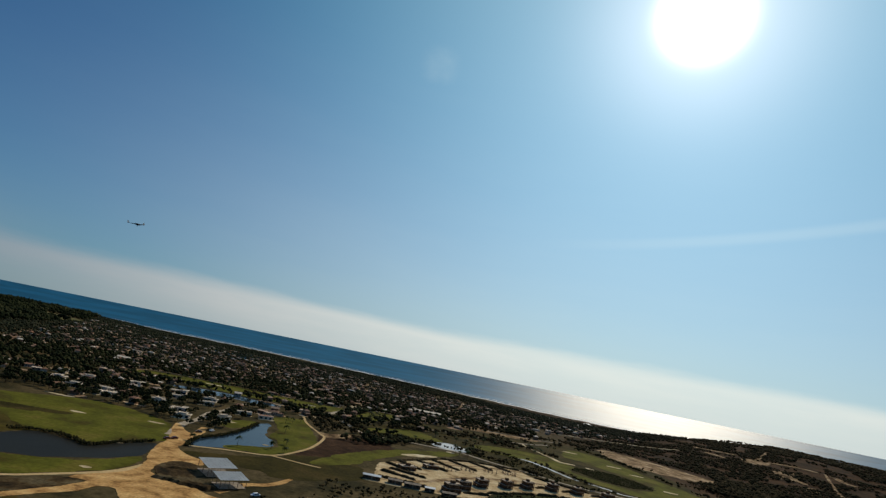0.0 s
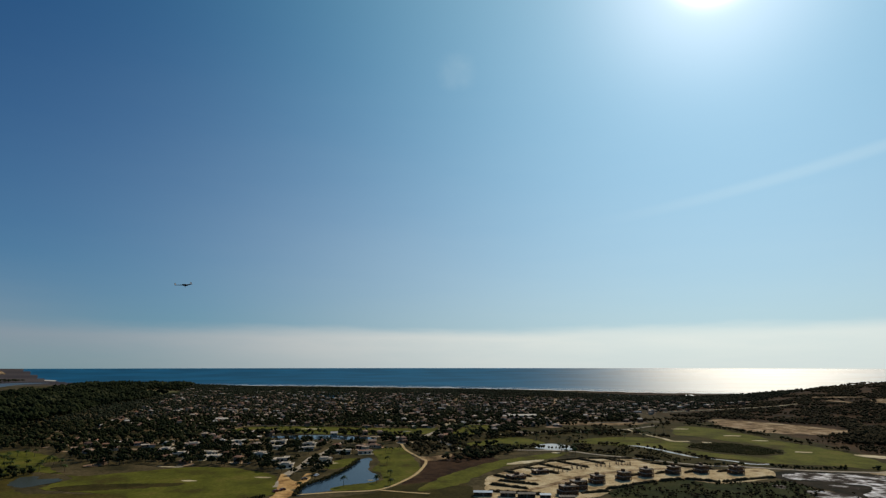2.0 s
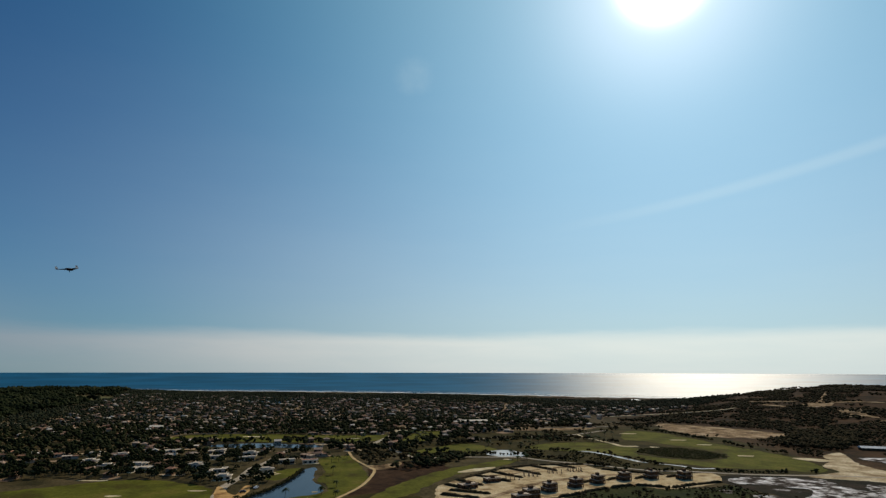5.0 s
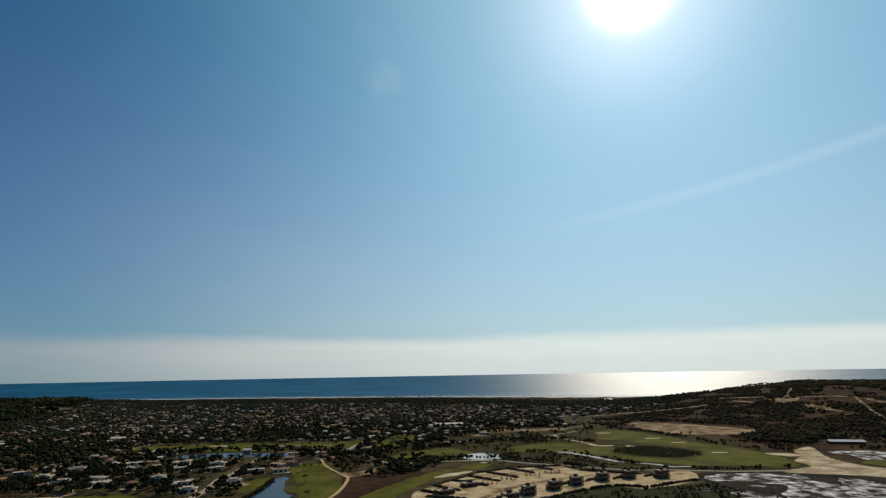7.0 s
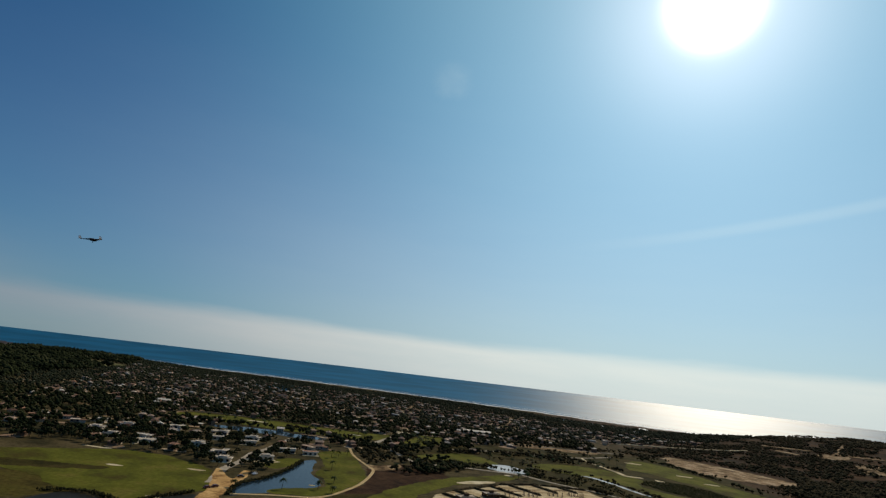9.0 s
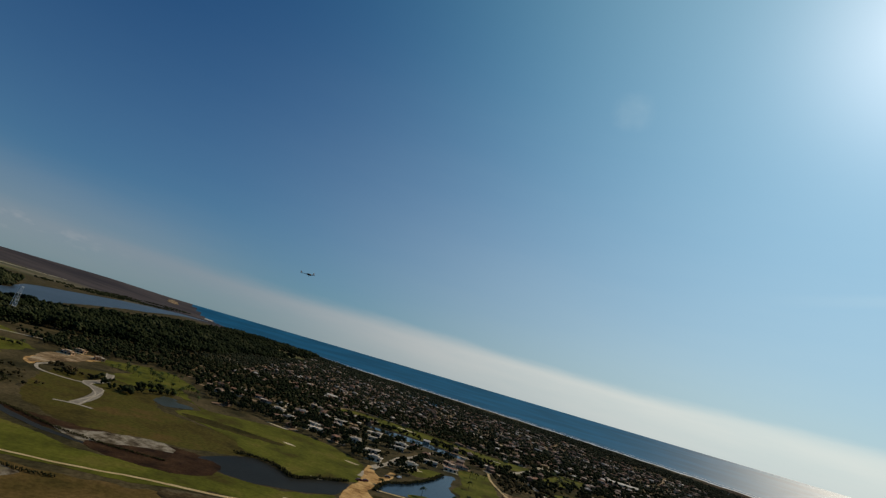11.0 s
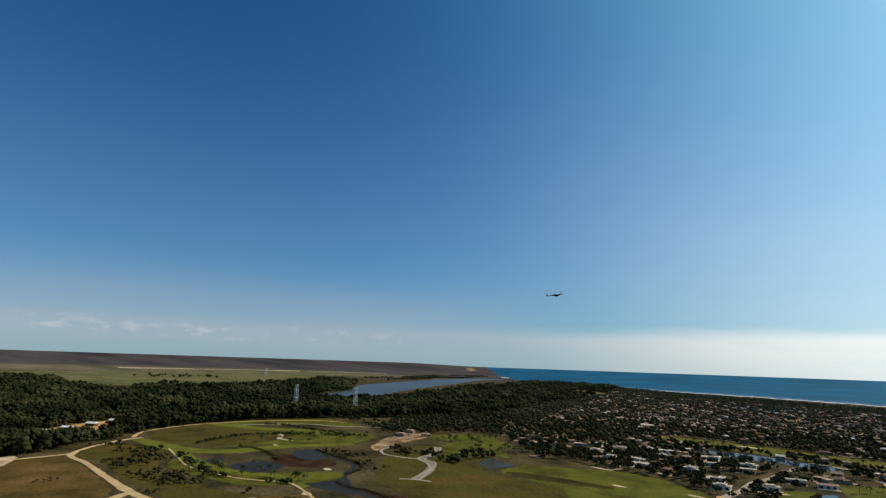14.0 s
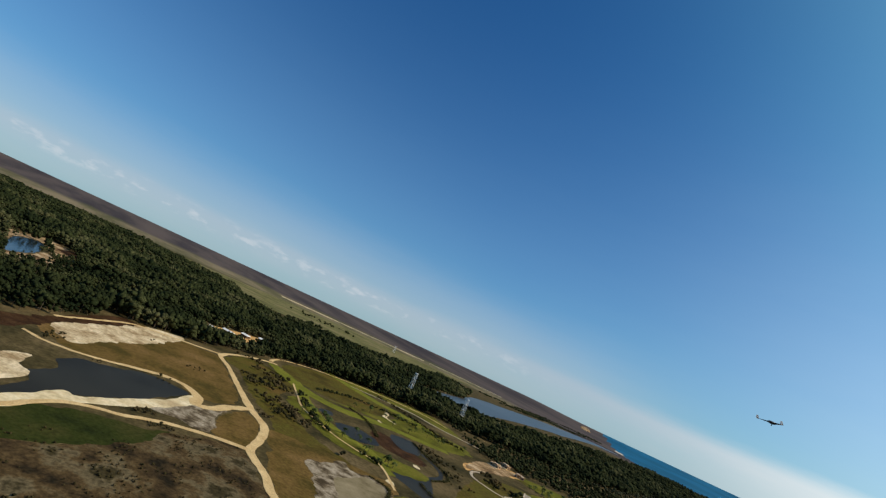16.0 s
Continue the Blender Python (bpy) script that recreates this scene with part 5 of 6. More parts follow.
# ---- white villas near the pond and gardens ----
def villa(x, y, turn, blocks, label, roof=None):
    bare = "new villa" in label
    v = empty("villa", pose(x, y, 0.05, 0, 0, turn), label=label, category="villa", group="villas")
    blocks = [tuple(0.74 * c for c in b[:4]) + (2.5 + 0.3 * (b[4] - 3.0),) for b in blocks]
    for x0, y0, x1, y1, h in blocks:
        part("wall", box(bmesh.new(), x0, y0, 0, x1, y1, h, 0.03), TAN_BLOCK if bare else VILLA_WALL, v)
        part("roof", box(bmesh.new(), x0 - 0.3, y0 - 0.3, h, x1 + 0.3, y1 + 0.3, h + 0.3, 0.04), roof or VILLA_ROOF, v)
        for e0, f0, e1, f1 in ((x0 - 0.6, y0 - 0.6, x1 + 0.6, y0 - 0.25), (x0 - 0.6, y1 + 0.25, x1 + 0.6, y1 + 0.6), (x0 - 0.6, y0 - 0.247, x0 - 0.25, y1 + 0.247), (x1 + 0.25, y0 - 0.247, x1 + 0.6, y1 + 0.247)):
            part("parapet", box(bmesh.new(), e0, f0, h - 0.1, e1, f1, h + 0.5), TAN_BLOCK if bare else VILLA_TRIM, v)
        n = max(2, int((x1 - x0) / 3.2))
        for level in range(max(1, int(h // 2.9))):
            for k in range(n):
                cx = x0 + (k + 0.5) * (x1 - x0) / n
                w = part("window", box(bmesh.new(), cx - 0.95, y0 - 0.06, 0.4 + 3 * level, cx + 0.95, y0 - 0.003, 2.0 + 3 * level), GLASS, v)
                part("frame", box(bmesh.new(), cx - 1.05, y0 - 0.09, 2.0 + 3 * level, cx + 1.05, y0 - 0.004, 2.12 + 3 * level), WHITE_STEEL, w)
        for k in range(max(1, int((y1 - y0) / 4))):
            cy = y0 + (k + 0.5) * (y1 - y0) / max(1, int((y1 - y0) / 4))
            part("window", box(bmesh.new(), x1 + 0.003, cy - 0.8, 0.9, x1 + 0.06, cy + 0.8, 2.2), GLASS, v)
    x0, y0, x1, y1, h = blocks[0]
    part("door", box(bmesh.new(), x0 + 0.4, y0 - 0.08, 0, x0 + 1.4, y0 - 0.004, 2.1), TIMBER, v)
    part("terrace", box(bmesh.new(), x0 - 1, y0 - 4, 0, x1 + 1, y0 - 0.7, 0.2), PALE_SAND, v)
    KEEP_OUT.append(np.array([(x - 7.5, y + 6), (x + 7.5, y + 6), (x + 8 + 0.03 * abs(x), y - 17), (x - 6 + 0.03 * abs(x), y - 17)], float))


U_PLAN = ((-9, -5, -4, 7, 3.4), (-3.3, 3, 5, 7, 3.2), (5.7, -5, 10, 7, 6.2))
L_PLAN = ((-9, 0, 8, 6, 3.4), (3, -7, 8, -0.7, 6.2))
BAR = ((-8, -3.5, 8, 3.5, 3.3), (-3, -3, 4, 3, 6.3))
for x, y, turn, plan, words in ((-160, 446, 12, U_PLAN, "white flat-roofed villa round a court, amid garden trees"), (-235, 478, -8, L_PLAN, "white modern villa with a tall wing"), (-198, 548, 5, U_PLAN, "white villa with a covered court"),
                                (-162, 536, 0, BAR, "white two-level villa among trees"), (-157, 508, 25, L_PLAN, "white villa with a raised wing"), (-186, 474, -15, BAR, "grey-white villa behind garden trees"),
                                (-256, 470, 10, BAR, "low pale villa beside the fairway"), (-305, 536, 0, L_PLAN, "pale villa with a tall wing"), (-276, 528, 40, BAR, "white villa with a bright side wall"),
                                (-466, 402, 10, BAR, "pale new villa on orange earth"), (-452, 424, -20, L_PLAN, "pale new villa with a tall wing on bare earth"), (-482, 428, 15, BAR, "pale new villa beside garden trees"), (-124, 450, 30, BAR, "white round-cornered villa by the pond lawn"), (-118, 492, 20, L_PLAN, "white villa with long flat roofs by the pond"),
                                (-284, 494, 5, BAR, "low white villa amid dark garden trees"), (-241, 548, -12, U_PLAN, "white villa round a small court"), (-184, 514, 18, L_PLAN, "white villa with a long low wing"), (-147, 424, 8, BAR, "white villa at the edge of the fairway"), (-222, 456, -5, U_PLAN, "white villa with an open terrace beside the fairway")):
    villa(x, y, turn, plan, words)
villa(-98, 494, 20, ((-9, -4, 7, 3, 3.2),), "low villa with a terracotta roof beside the pond", TERRACOTTA)
patch("lawn", [(-120, 440), (-112, 462), (-100, 468), (-100, 440), (-106, 420), (-116, 424)], FAIRWAY, 0.11, "short green lawn in front of the pond villa", "lawn", 1.0)
strip("path", [(-134, 440), (-128, 436), (-118, 438), (-112, 446)], 3.5, PALE_SAND, 0.2, "pale paved drive round the villa", "path", 0.4)


# ---- long white roofs ----
def long_hall(x, y, turn, w, d, h, label, sheet=None):
    hall = empty("hall", pose(x, y, float(height(x, y)), 0, 0, turn), label=label, category="hall", group="long halls")
    part("wall", box(bmesh.new(), -w / 2, -d / 2, 0, w / 2, d / 2, h, 0.05), VILLA_WALL if sheet is None else SHADED_BLOCK, hall)
    n = 8
    for k in range(n):
        a, b = -w / 2 - 0.6 + (w + 1.2) * k / n, -w / 2 - 0.6 + (w + 1.2) * (k + 1) / n - 0.05
        bm = bmesh.new()
        v = [bm.verts.new(c) for c in ((a, -d / 2 - 0.8, h), (b, -d / 2 - 0.8, h), (b, d / 2 + 0.8, h), (a, d / 2 + 0.8, h), (a, 0, h + 1.6), (b, 0, h + 1.6))]
        for f in ((0, 1, 5, 4), (2, 3, 4, 5), (1, 2, 5), (3, 0, 4), (3, 2, 1, 0)):
            bm.faces.new([v[q] for q in f])
        part("roof_panel", bm, sheet or VILLA_TRIM, hall)
        part("window", box(bmesh.new(), a + 1.0, -d / 2 - 0.06, 1.0, b - 1.0, -d / 2 - 0.004, 2.4), GLASS, hall)
    KEEP_OUT.append(np.array([(x - w / 2, y - d), (x + w / 2, y - d), (x + w / 2, y + d), (x - w / 2, y + d)], float))


long_hall(72, 838, 8, 42, 11, 4, "long pale-roofed hall beside the town road")
long_hall(-360, 764, 0, 17, 8, 3.4, "white-roofed hall standing out in the town")
long_hall(455, 556, -18, 32, 9, 2.4, "long white-roofed shed below the wooded hill", WHITE)
for x, y, w, words in ((-674, 134, 15, "long white-roofed shed at the forest edge"), (-702, 160, 11, "white-roofed shed between trees"), (-655, 112, 8, "pale-roofed shed at the forest edge"), (-722, 186, 9, "pale-roofed shed in the forest clearing")):
    long_hall(x, y, 35, w, 6, 3, words, WHITE)
patch("clearing", [(-640, 95), (-660, 90), (-740, 170), (-735, 200), (-690, 195), (-650, 150)], ORANGE_SAND, 0.1, "bare earth clearing round the forest sheds", "clearing", 3.0)


# ---- lattice towers ----
def lattice_tower(x, y, turn, h, w, label):
    z = float(height(x, y))
    tower = empty("lattice_tower", pose(x, y, z, 0, 0, turn), label=label, category="tower", group="lattice towers")
    corners = [(-1, -1), (1, -1), (1, 1), (-1, 1)]
    steps = 4
    for cx, cy in corners:
        part("leg", beam(bmesh.new(), (cx * w / 2, cy * w / 2, 0), (cx * w / 3, cy * w / 3, h), 0.6), WHITE_STEEL, tower)
    for k in range(steps + 1):
        s = (w / 2) * (1 - k / steps) + (w / 3) * (k / steps)
        s2 = (w / 2) * (1 - (k + 1) / steps) + (w / 3) * ((k + 1) / steps)
        z0, z1 = h * k / steps, h * (k + 1) / steps
        for q in range(4):
            (ax, ay), (bx, by) = corners[q], corners[(q + 1) % 4]
            if k:
                part("cross_bar", beam(bmesh.new(), (ax * s, ay * s, z0), (bx * s, by * s, z0), 0.5), WHITE_STEEL, tower)
            if k < steps:
                part("brace", beam(bmesh.new(), (ax * s, ay * s, z0), (bx * s2, by * s2, z1), 0.2), WHITE_STEEL, tower)
    part("platform", box(bmesh.new(), -w / 2.6, -w / 2.6, h, w / 2.6, w / 2.6, h + 0.5, 0.05), WHITE_STEEL, tower)


lattice_tower(TOWER_1[0], TOWER_1[1], 20, TOWER_1[2], 5.5, "white lattice tower rising out of the forest")
lattice_tower(TOWER_2[0], TOWER_2[1], 20, TOWER_2[2], 5.5, "white lattice tower at the lagoon's edge")
lattice_tower(-2240, 1125, 10, 30, 9, "far pale lattice tower on the plain")


def mast(x, y, h, label):
    z = float(height(x, y))
    m = empty("mast", pose(x, y, z), label=label, category="mast", group="masts on the hill")
    part("pole", beam(bmesh.new(), (0, 0, 0), (0, 0, h), 0.9, 6, 0.5), STEEL, m)
    for k in range(3):
        part("antenna", box(bmesh.new(), 0.5 * math.cos(k * 2.1) - 0.2, 0.5 * math.sin(k * 2.1) - 0.2, h - 4, 0.5 * math.cos(k * 2.1) + 0.2, 0.5 * math.sin(k * 2.1) + 0.2, h - 1), STEEL, m)


mast(1130, 1480, 34, "thin grey radio mast on the hill crest")
mast(1225, 1465, 24, "short grey radio mast on the hill crest")


# ---- flying wing ----
def flying_wing(m):
    ob = empty("drone", m, label="dark flying-wing drone with white winglets", category="drone")
    bm = bmesh.new()
    for sx in (-1, 1):
        root = [bm.verts.new(c) for c in ((0, 0.55, 0.10), (0, -0.35, 0.05), (0, -0.35, -0.05), (0, 0.55, -0.06))]
        tip = [bm.verts.new(c) for c in ((sx * 1.85, -0.15, 0.08), (sx * 1.85, -0.55, 0.06), (sx * 1.85, -0.55, 0.03), (sx * 1.85, -0.15, 0.03))]
        for k in range(4):
            bm.faces.new((root[k], root[(k + 1) % 4], tip[(k + 1) % 4], tip[k]))
        bm.faces.new(tip)
    bmesh.ops.recalc_face_normals(bm, faces=bm.faces[:])
    part("wing", bm, HULL_DARK, ob)
    for sx in (-1, 1):
        bm = bmesh.new()
        a = [bm.verts.new((sx * 1.85, py, pz)) for py, pz in ((-0.1, 0.0), (-0.65, 0.0), (-0.72, 0.42), (-0.4, 0.45))]
        bmesh.ops.solidify(bm, geom=[bm.faces.new(a)], thickness=0.05)
        part("winglet", bm, WHITE_STEEL, ob, "white upright winglet")
    bm = bmesh.new()
    bmesh.ops.create_uvsphere(bm, u_segments=12, v_segments=8, radius=1)
    bmesh.ops.transform(bm, matrix=Matrix.Diagonal((0.2, 0.72, 0.2, 1)), verts=bm.verts[:])
    part("body", bm, HULL_DARK, ob)
    bm = bmesh.new()
    bmesh.ops.create_uvsphere(bm, u_segments=10, v_segments=6, radius=0.2)
    bmesh.ops.transform(bm, matrix=pose(0, 0.35, 0.06) @ Matrix.Diagonal((0.9, 1.3, 0.8, 1)), verts=bm.verts[:])
    part("canopy", bm, WHITE_STEEL, ob, "white nose cover")
    part("skid", beam(bmesh.new(), (0, 0.1, -0.15), (0, 0.05, -0.42), 0.09), HULL_DARK, ob)
    bm = beam(bmesh.new(), (-0.3, -0.76, 0), (0.3, -0.76, 0), 0.06)
    part("propeller", bm, HULL_DARK, ob)


flying_wing(pose(*DRONE_AT, 3, 0, -16) @ Matrix.Scale(0.8, 4))


# ---- plants ----
rng = np.random.default_rng(7)
t_ = (1 + 5 ** 0.5) / 2
ICO_V = np.array([(-1, t_, 0), (1, t_, 0), (-1, -t_, 0), (1, -t_, 0), (0, -1, t_), (0, 1, t_), (0, -1, -t_), (0, 1, -t_), (t_, 0, -1), (t_, 0, 1), (-t_, 0, -1), (-t_, 0, 1)], float) / np.hypot(1, t_)
ICO_F = np.array([(0, 11, 5), (0, 5, 1), (0, 1, 7), (0, 7, 10), (0, 10, 11), (1, 5, 9), (5, 11, 4), (11, 10, 2), (10, 7, 6), (7, 1, 8), (3, 9, 4), (3, 4, 2), (3, 2, 6), (3, 6, 8), (3, 8, 9), (4, 9, 5), (2, 4, 11), (6, 2, 10), (8, 6, 7), (9, 8, 1)])


OCT_V = np.array([(1, 0, 0), (-1, 0, 0), (0, 1, 0), (0, -1, 0), (0, 0, 1), (0, 0, -1)], float)
OCT_F = np.array([(0, 2, 4), (2, 1, 4), (1, 3, 4), (3, 0, 4), (2, 0, 5), (1, 2, 5), (3, 1, 5), (0, 3, 5)])


def clumps(centres, radii, flat, fine=False):
    """Many small uneven leaf clumps: arrays of corners and triangles."""
    n = len(centres)
    shape, faces = (ICO_V, ICO_F) if fine else (OCT_V, OCT_F)
    k = len(shape)
    v = shape[None] * (1 + rng.uniform(-0.42, 0.42, (n, k, 1))) + rng.uniform(-0.15, 0.15, (n, k, 3))
    turn = rng.uniform(0, math.tau, n)
    c, s = np.cos(turn)[:, None], np.sin(turn)[:, None]
    v = np.stack([v[..., 0] * c - v[..., 1] * s, v[..., 0] * s + v[..., 1] * c, v[..., 2] * flat], -1)
    v = v * np.asarray(radii)[:, None, None] + np.asarray(centres)[:, None, :]
    f = faces[None] + (np.arange(n) * k)[:, None, None]
    return v.reshape(-1, 3), f.reshape(-1, 3)


def woods(name, xy, tall, blobs, material, label, category, trunk=True, wide=0.36, flat=0.75, layers=0.45):
    """A stand of trees, each a trunk under several leaf clumps, in one object."""
    n = len(xy)
    base = height(xy[:, 0], xy[:, 1])
    h = tall * rng.uniform(0.6, 1.2, n)
    if tall > 9:
        h *= np.array([1.0 + 0.5 * noise.noise((x / 120, y / 120, 2.2)) + 0.45 * noise.noise((x / 34, y / 34, 6.1)) for x, y in xy])
        h *= 1 - 0.62 * np.exp(-((xy[:, 0] + 640) / 150) ** 2 - ((xy[:, 1] + 80) / 70) ** 2)
        h *= 1 - 0.7 * np.exp(-((xy[:, 0] + 1430) / 170) ** 2 - ((xy[:, 1] - 350) / 55) ** 2)
        h *= 1 - 0.25 * np.exp(-((xy[:, 0] + 610) / 60) ** 2 - ((xy[:, 1] - 125) / 45) ** 2)
    centres, radii = [], []
    for k in range(blobs):
        a, d = rng.uniform(0, math.tau, n), np.sqrt(rng.uniform(0, 1, n)) * wide * 0.8
        up_ = (1 - layers) + layers * rng.uniform(0, 1, n) - 0.12 if k else np.full(n, 0.80)
        centres.append(np.stack([xy[:, 0] + np.cos(a) * d * h, xy[:, 1] + np.sin(a) * d * h, base + h * up_], -1))
        radii.append(h * wide * (rng.uniform(0.28, 0.56, n) if blobs > 6 else rng.uniform(0.50, 0.92, n) if blobs > 2 else rng.uniform(0.6, 1.0, n)))
    v, f = clumps(np.concatenate(centres), np.concatenate(radii), flat)
    index = np.zeros(len(f), np.int32)
    if trunk:
        w = 0.018 * h + 0.08
        off = np.array([(1, 0), (-0.5, 0.87), (-0.5, -0.87)])
        lo = np.stack([xy[:, None, 0] + off[None, :, 0] * w[:, None], xy[:, None, 1] + off[None, :, 1] * w[:, None], np.repeat(base[:, None] - 0.3, 3, 1)], -1)
        hi = np.stack([xy[:, None, 0] + off[None, :, 0] * w[:, None] * 0.5, xy[:, None, 1] + off[None, :, 1] * w[:, None] * 0.5, np.repeat((base + h * 0.75)[:, None], 3, 1)], -1)
        tv = np.concatenate([lo, hi], 1).reshape(-1, 3)
        tf = np.array([(0, 1, 4), (0, 4, 3), (1, 2, 5), (1, 5, 4), (2, 0, 3), (2, 3, 5)])
        tf = (tf[None] + (np.arange(n) * 6)[:, None, None]).reshape(-1, 3) + len(v)
        v, f = np.concatenate([v, tv]), np.concatenate([f, tf])
        index = np.concatenate([index, np.ones(len(tf), np.int32)])
    return tagged(link(name, quick_mesh(name, v, f, [material, BARK], index, True)), label, category, kind="stuff")


def scatter(poly, spacing, keep=1.0, seed=1, clear=True):
    """Points strewn over an outline, about spacing apart."""
    g = np.random.default_rng(seed)
    p = np.array(poly, float)
    lo, hi = p.min(0), p.max(0)
    x, y = np.meshgrid(np.arange(lo[0], hi[0], spacing), np.arange(lo[1], hi[1], spacing))
    x = x.ravel() + g.uniform(-0.5, 0.5, x.size) * spacing
    y = y.ravel() + g.uniform(-0.5, 0.5, y.size) * spacing
    ok = inside(x, y, p) & (g.uniform(0, 1, x.size) < keep)
    x, y = x[ok], y[ok]
    if clear:
        ok = free(x, y)
        x, y = x[ok], y[ok]
    return np.stack([x, y], -1)


def patchy(xy, grain, cut, seed=0.0):
    """Thins points out where a slow noise is low, so that clearings open."""
    n = np.array([noise.noise((x / grain, y / grain, 5.5 + seed)) for x, y in xy])
    return xy[n > cut]


def sea_side(xy, margin):
    az = np.degrees(np.arctan2(xy[:, 0], xy[:, 1]))
    return np.interp(az, COAST_AZ, COAST_R) - np.hypot(xy[:, 0], xy[:, 1]) > margin


FOREST = [(-393, -40), (-434, -17), (-517, 20), (-524, 60), (-534, 100), (-562, 112), (-582, 158), (-620, 185), (-660, 245), (-672, 290), (-672, 362), (-650, 445), (-622, 519), (-608, 576), (-591, 672), (-625, 820), (-700, 986),
          (-760, 1250), (-850, 1500), (-980, 1850), (-1150, 2200), (-1650, 2500), (-1700, 2350), (-1400, 1800), (-1300, 1445), (-1130, 1110), (-960, 840), (-850, 660), (-1000, 720), (-1203, 915), (-1634, 1006), (-1461, 623), (-1640, 546), (-1512, 332), (-1956, 310), (-2163, 200), (-2500, -20), (-2380, -480), (-1500, -700), (-700, -420), (-450, -130)]
pts = scatter(FOREST, 7.4, 0.95, 11)
pts = pts[sea_side(pts, 150)]
r = np.hypot(pts[:, 0], pts[:, 1])
woods("forest", pts[r < 950], 12.5, 14, LEAVES, "dense dark green coastal forest", "forest", wide=0.42, flat=0.85, layers=0.6)
mid = pts[(r >= 950) & (r < 1350)]
back_woods = pts[(r >= 1350) & (rng.uniform(0, 1, len(pts)) < 0.42)]
woods("forest", back_woods, 9.5, 3, LEAVES, "dense dark forest in the distance", "forest", trunk=False, wide=0.55, flat=0.8)
woods("forest", mid, 11.5, 3, LEAVES, "dense dark green forest reaching to the lagoon", "forest", trunk=False, wide=0.42, flat=0.85)

FAR_BANK = [(-1190, 770), (-1290, 890), (-1480, 1060), (-1640, 1180), (-1880, 1263), (-2087, 1175), (-2061, 964), (-1700, 900)]
pts = scatter(FAR_BANK, 11, 0.95, 12)
woods("forest", pts, 11.0, 3, LEAVES, "dark strip of forest on the far bank of the lagoon", "forest", trunk=False, wide=0.6, flat=0.8)
pts = patchy(scatter([(-1760, 1480), (-1950, 1850), (-2060, 2240), (-2200, 2560), (-2360, 2600), (-2382, 2231), (-2165, 1792), (-2100, 1540)], 15, 0.9, 14), 90, -0.25)
woods("forest", pts, 5.0, 3, LEAVES, "low dark trees along the lagoon's far shore", "forest", trunk=False, wide=0.9, flat=0.7)
TOWN = [(-550, 425), (-589, 495), (-588, 581), (-591, 672), (-625, 820), (-700, 986), (-760, 1250), (-850, 1500), (-980, 1850), (-1150, 2200), (-900, 2080), (-430, 2000), (0, 1860), (500, 1660), (900, 1500), (700, 1230), (420, 1010), (260, 885), (230, 780), (150, 740),
        (50, 700), (60, 620), (0, 600), (-30, 540), (-70, 560), (-110, 500), (-108, 430), (-112, 395), (-130, 390), (-150, 405), (-190, 425), (-240, 428), (-300, 420), (-345, 450), (-400, 500), (-450, 500), (-470, 430), (-500, 400)]
town = scatter(TOWN, 7.0, 0.95, 21)
town = town[sea_side(town, 215)]
r = np.hypot(town[:, 0], town[:, 1])
belt = (r > 1450) | (np.interp(np.degrees(np.arctan2(town[:, 0], town[:, 1])), COAST_AZ, COAST_R) - r < 480)

# houses of the town on a loose grid, with the trees between them
plots = scatter(TOWN, 20.5, 0.80, 33)
plots = plots[sea_side(plots, 500)]
plots = np.concatenate([patchy(plots[plots[:, 0] <= -60], 130, -0.3), patchy(plots[plots[:, 0] > -60], 130, -0.6)])
plots = plots[plots[:, 0] > -0.42 * plots[:, 1] - 195]
plots = plots[(np.hypot(plots[:, 0], plots[:, 1]) > 640) | (rng.uniform(0, 1, len(plots)) < 0.45)]
near_first = np.argsort(np.hypot(plots[:, 0], plots[:, 1]))
plots = plots[near_first]


def roofed(bm, w, d, h, rise, hip):
    o = 0.5
    v = [bm.verts.new(c) for c in ((-w / 2 - o, -d / 2 - o, h), (w / 2 + o, -d / 2 - o, h), (w / 2 + o, d / 2 + o, h), (-w / 2 - o, d / 2 + o, h), (-w / 2 - o + hip, 0, h + rise), (w / 2 + o - hip, 0, h + rise))]
    for f in ((0, 1, 5, 4), (2, 3, 4, 5), (1, 2, 5), (3, 0, 4), (3, 2, 1, 0)):
        bm.faces.new([v[k] for k in f])
    return bm


def house(w, d, h, rise, hip, wing, label):
    ob = empty("house", label=label, category="house", group="houses of the town")
    part("wall", box(bmesh.new(), -w / 2, -d / 2, -0.5, w / 2, d / 2, h), WALLS, ob)
    part("roof", roofed(bmesh.new(), w, d, h, rise, hip), ROOFS, ob)
    if wing:
        bm = box(bmesh.new(), w / 2 + 0.003, -d / 2 - 1.5, -0.5, w / 2 + 5, d / 4, h - 0.5)
        part("wing", bm, WALLS, ob)
        bm = box(bmesh.new(), w / 2 + 0.6, -d / 2 - 2, h - 0.5, w / 2 + 5.5, d / 4 + 0.5, h - 0.2)
        part("wing_roof", bm, ROOFS, ob)
    for k in (-0.3, 0.3):
        part("window", box(bmesh.new(), k * w - 0.8, -d / 2 - 0.05, 1.0, k * w + 0.8, -d / 2 - 0.003, 2.2), GLASS, ob)
    part("door", box(bmesh.new(), -0.5, -d / 2 - 0.05, 0, 0.5, -d / 2 - 0.003, 2.05), TIMBER, ob)
    part("chimney", box(bmesh.new(), w * 0.2, 0.5, h, w * 0.2 + 0.7, 1.2, h + rise + 0.6), WALLS, ob)
    return ob


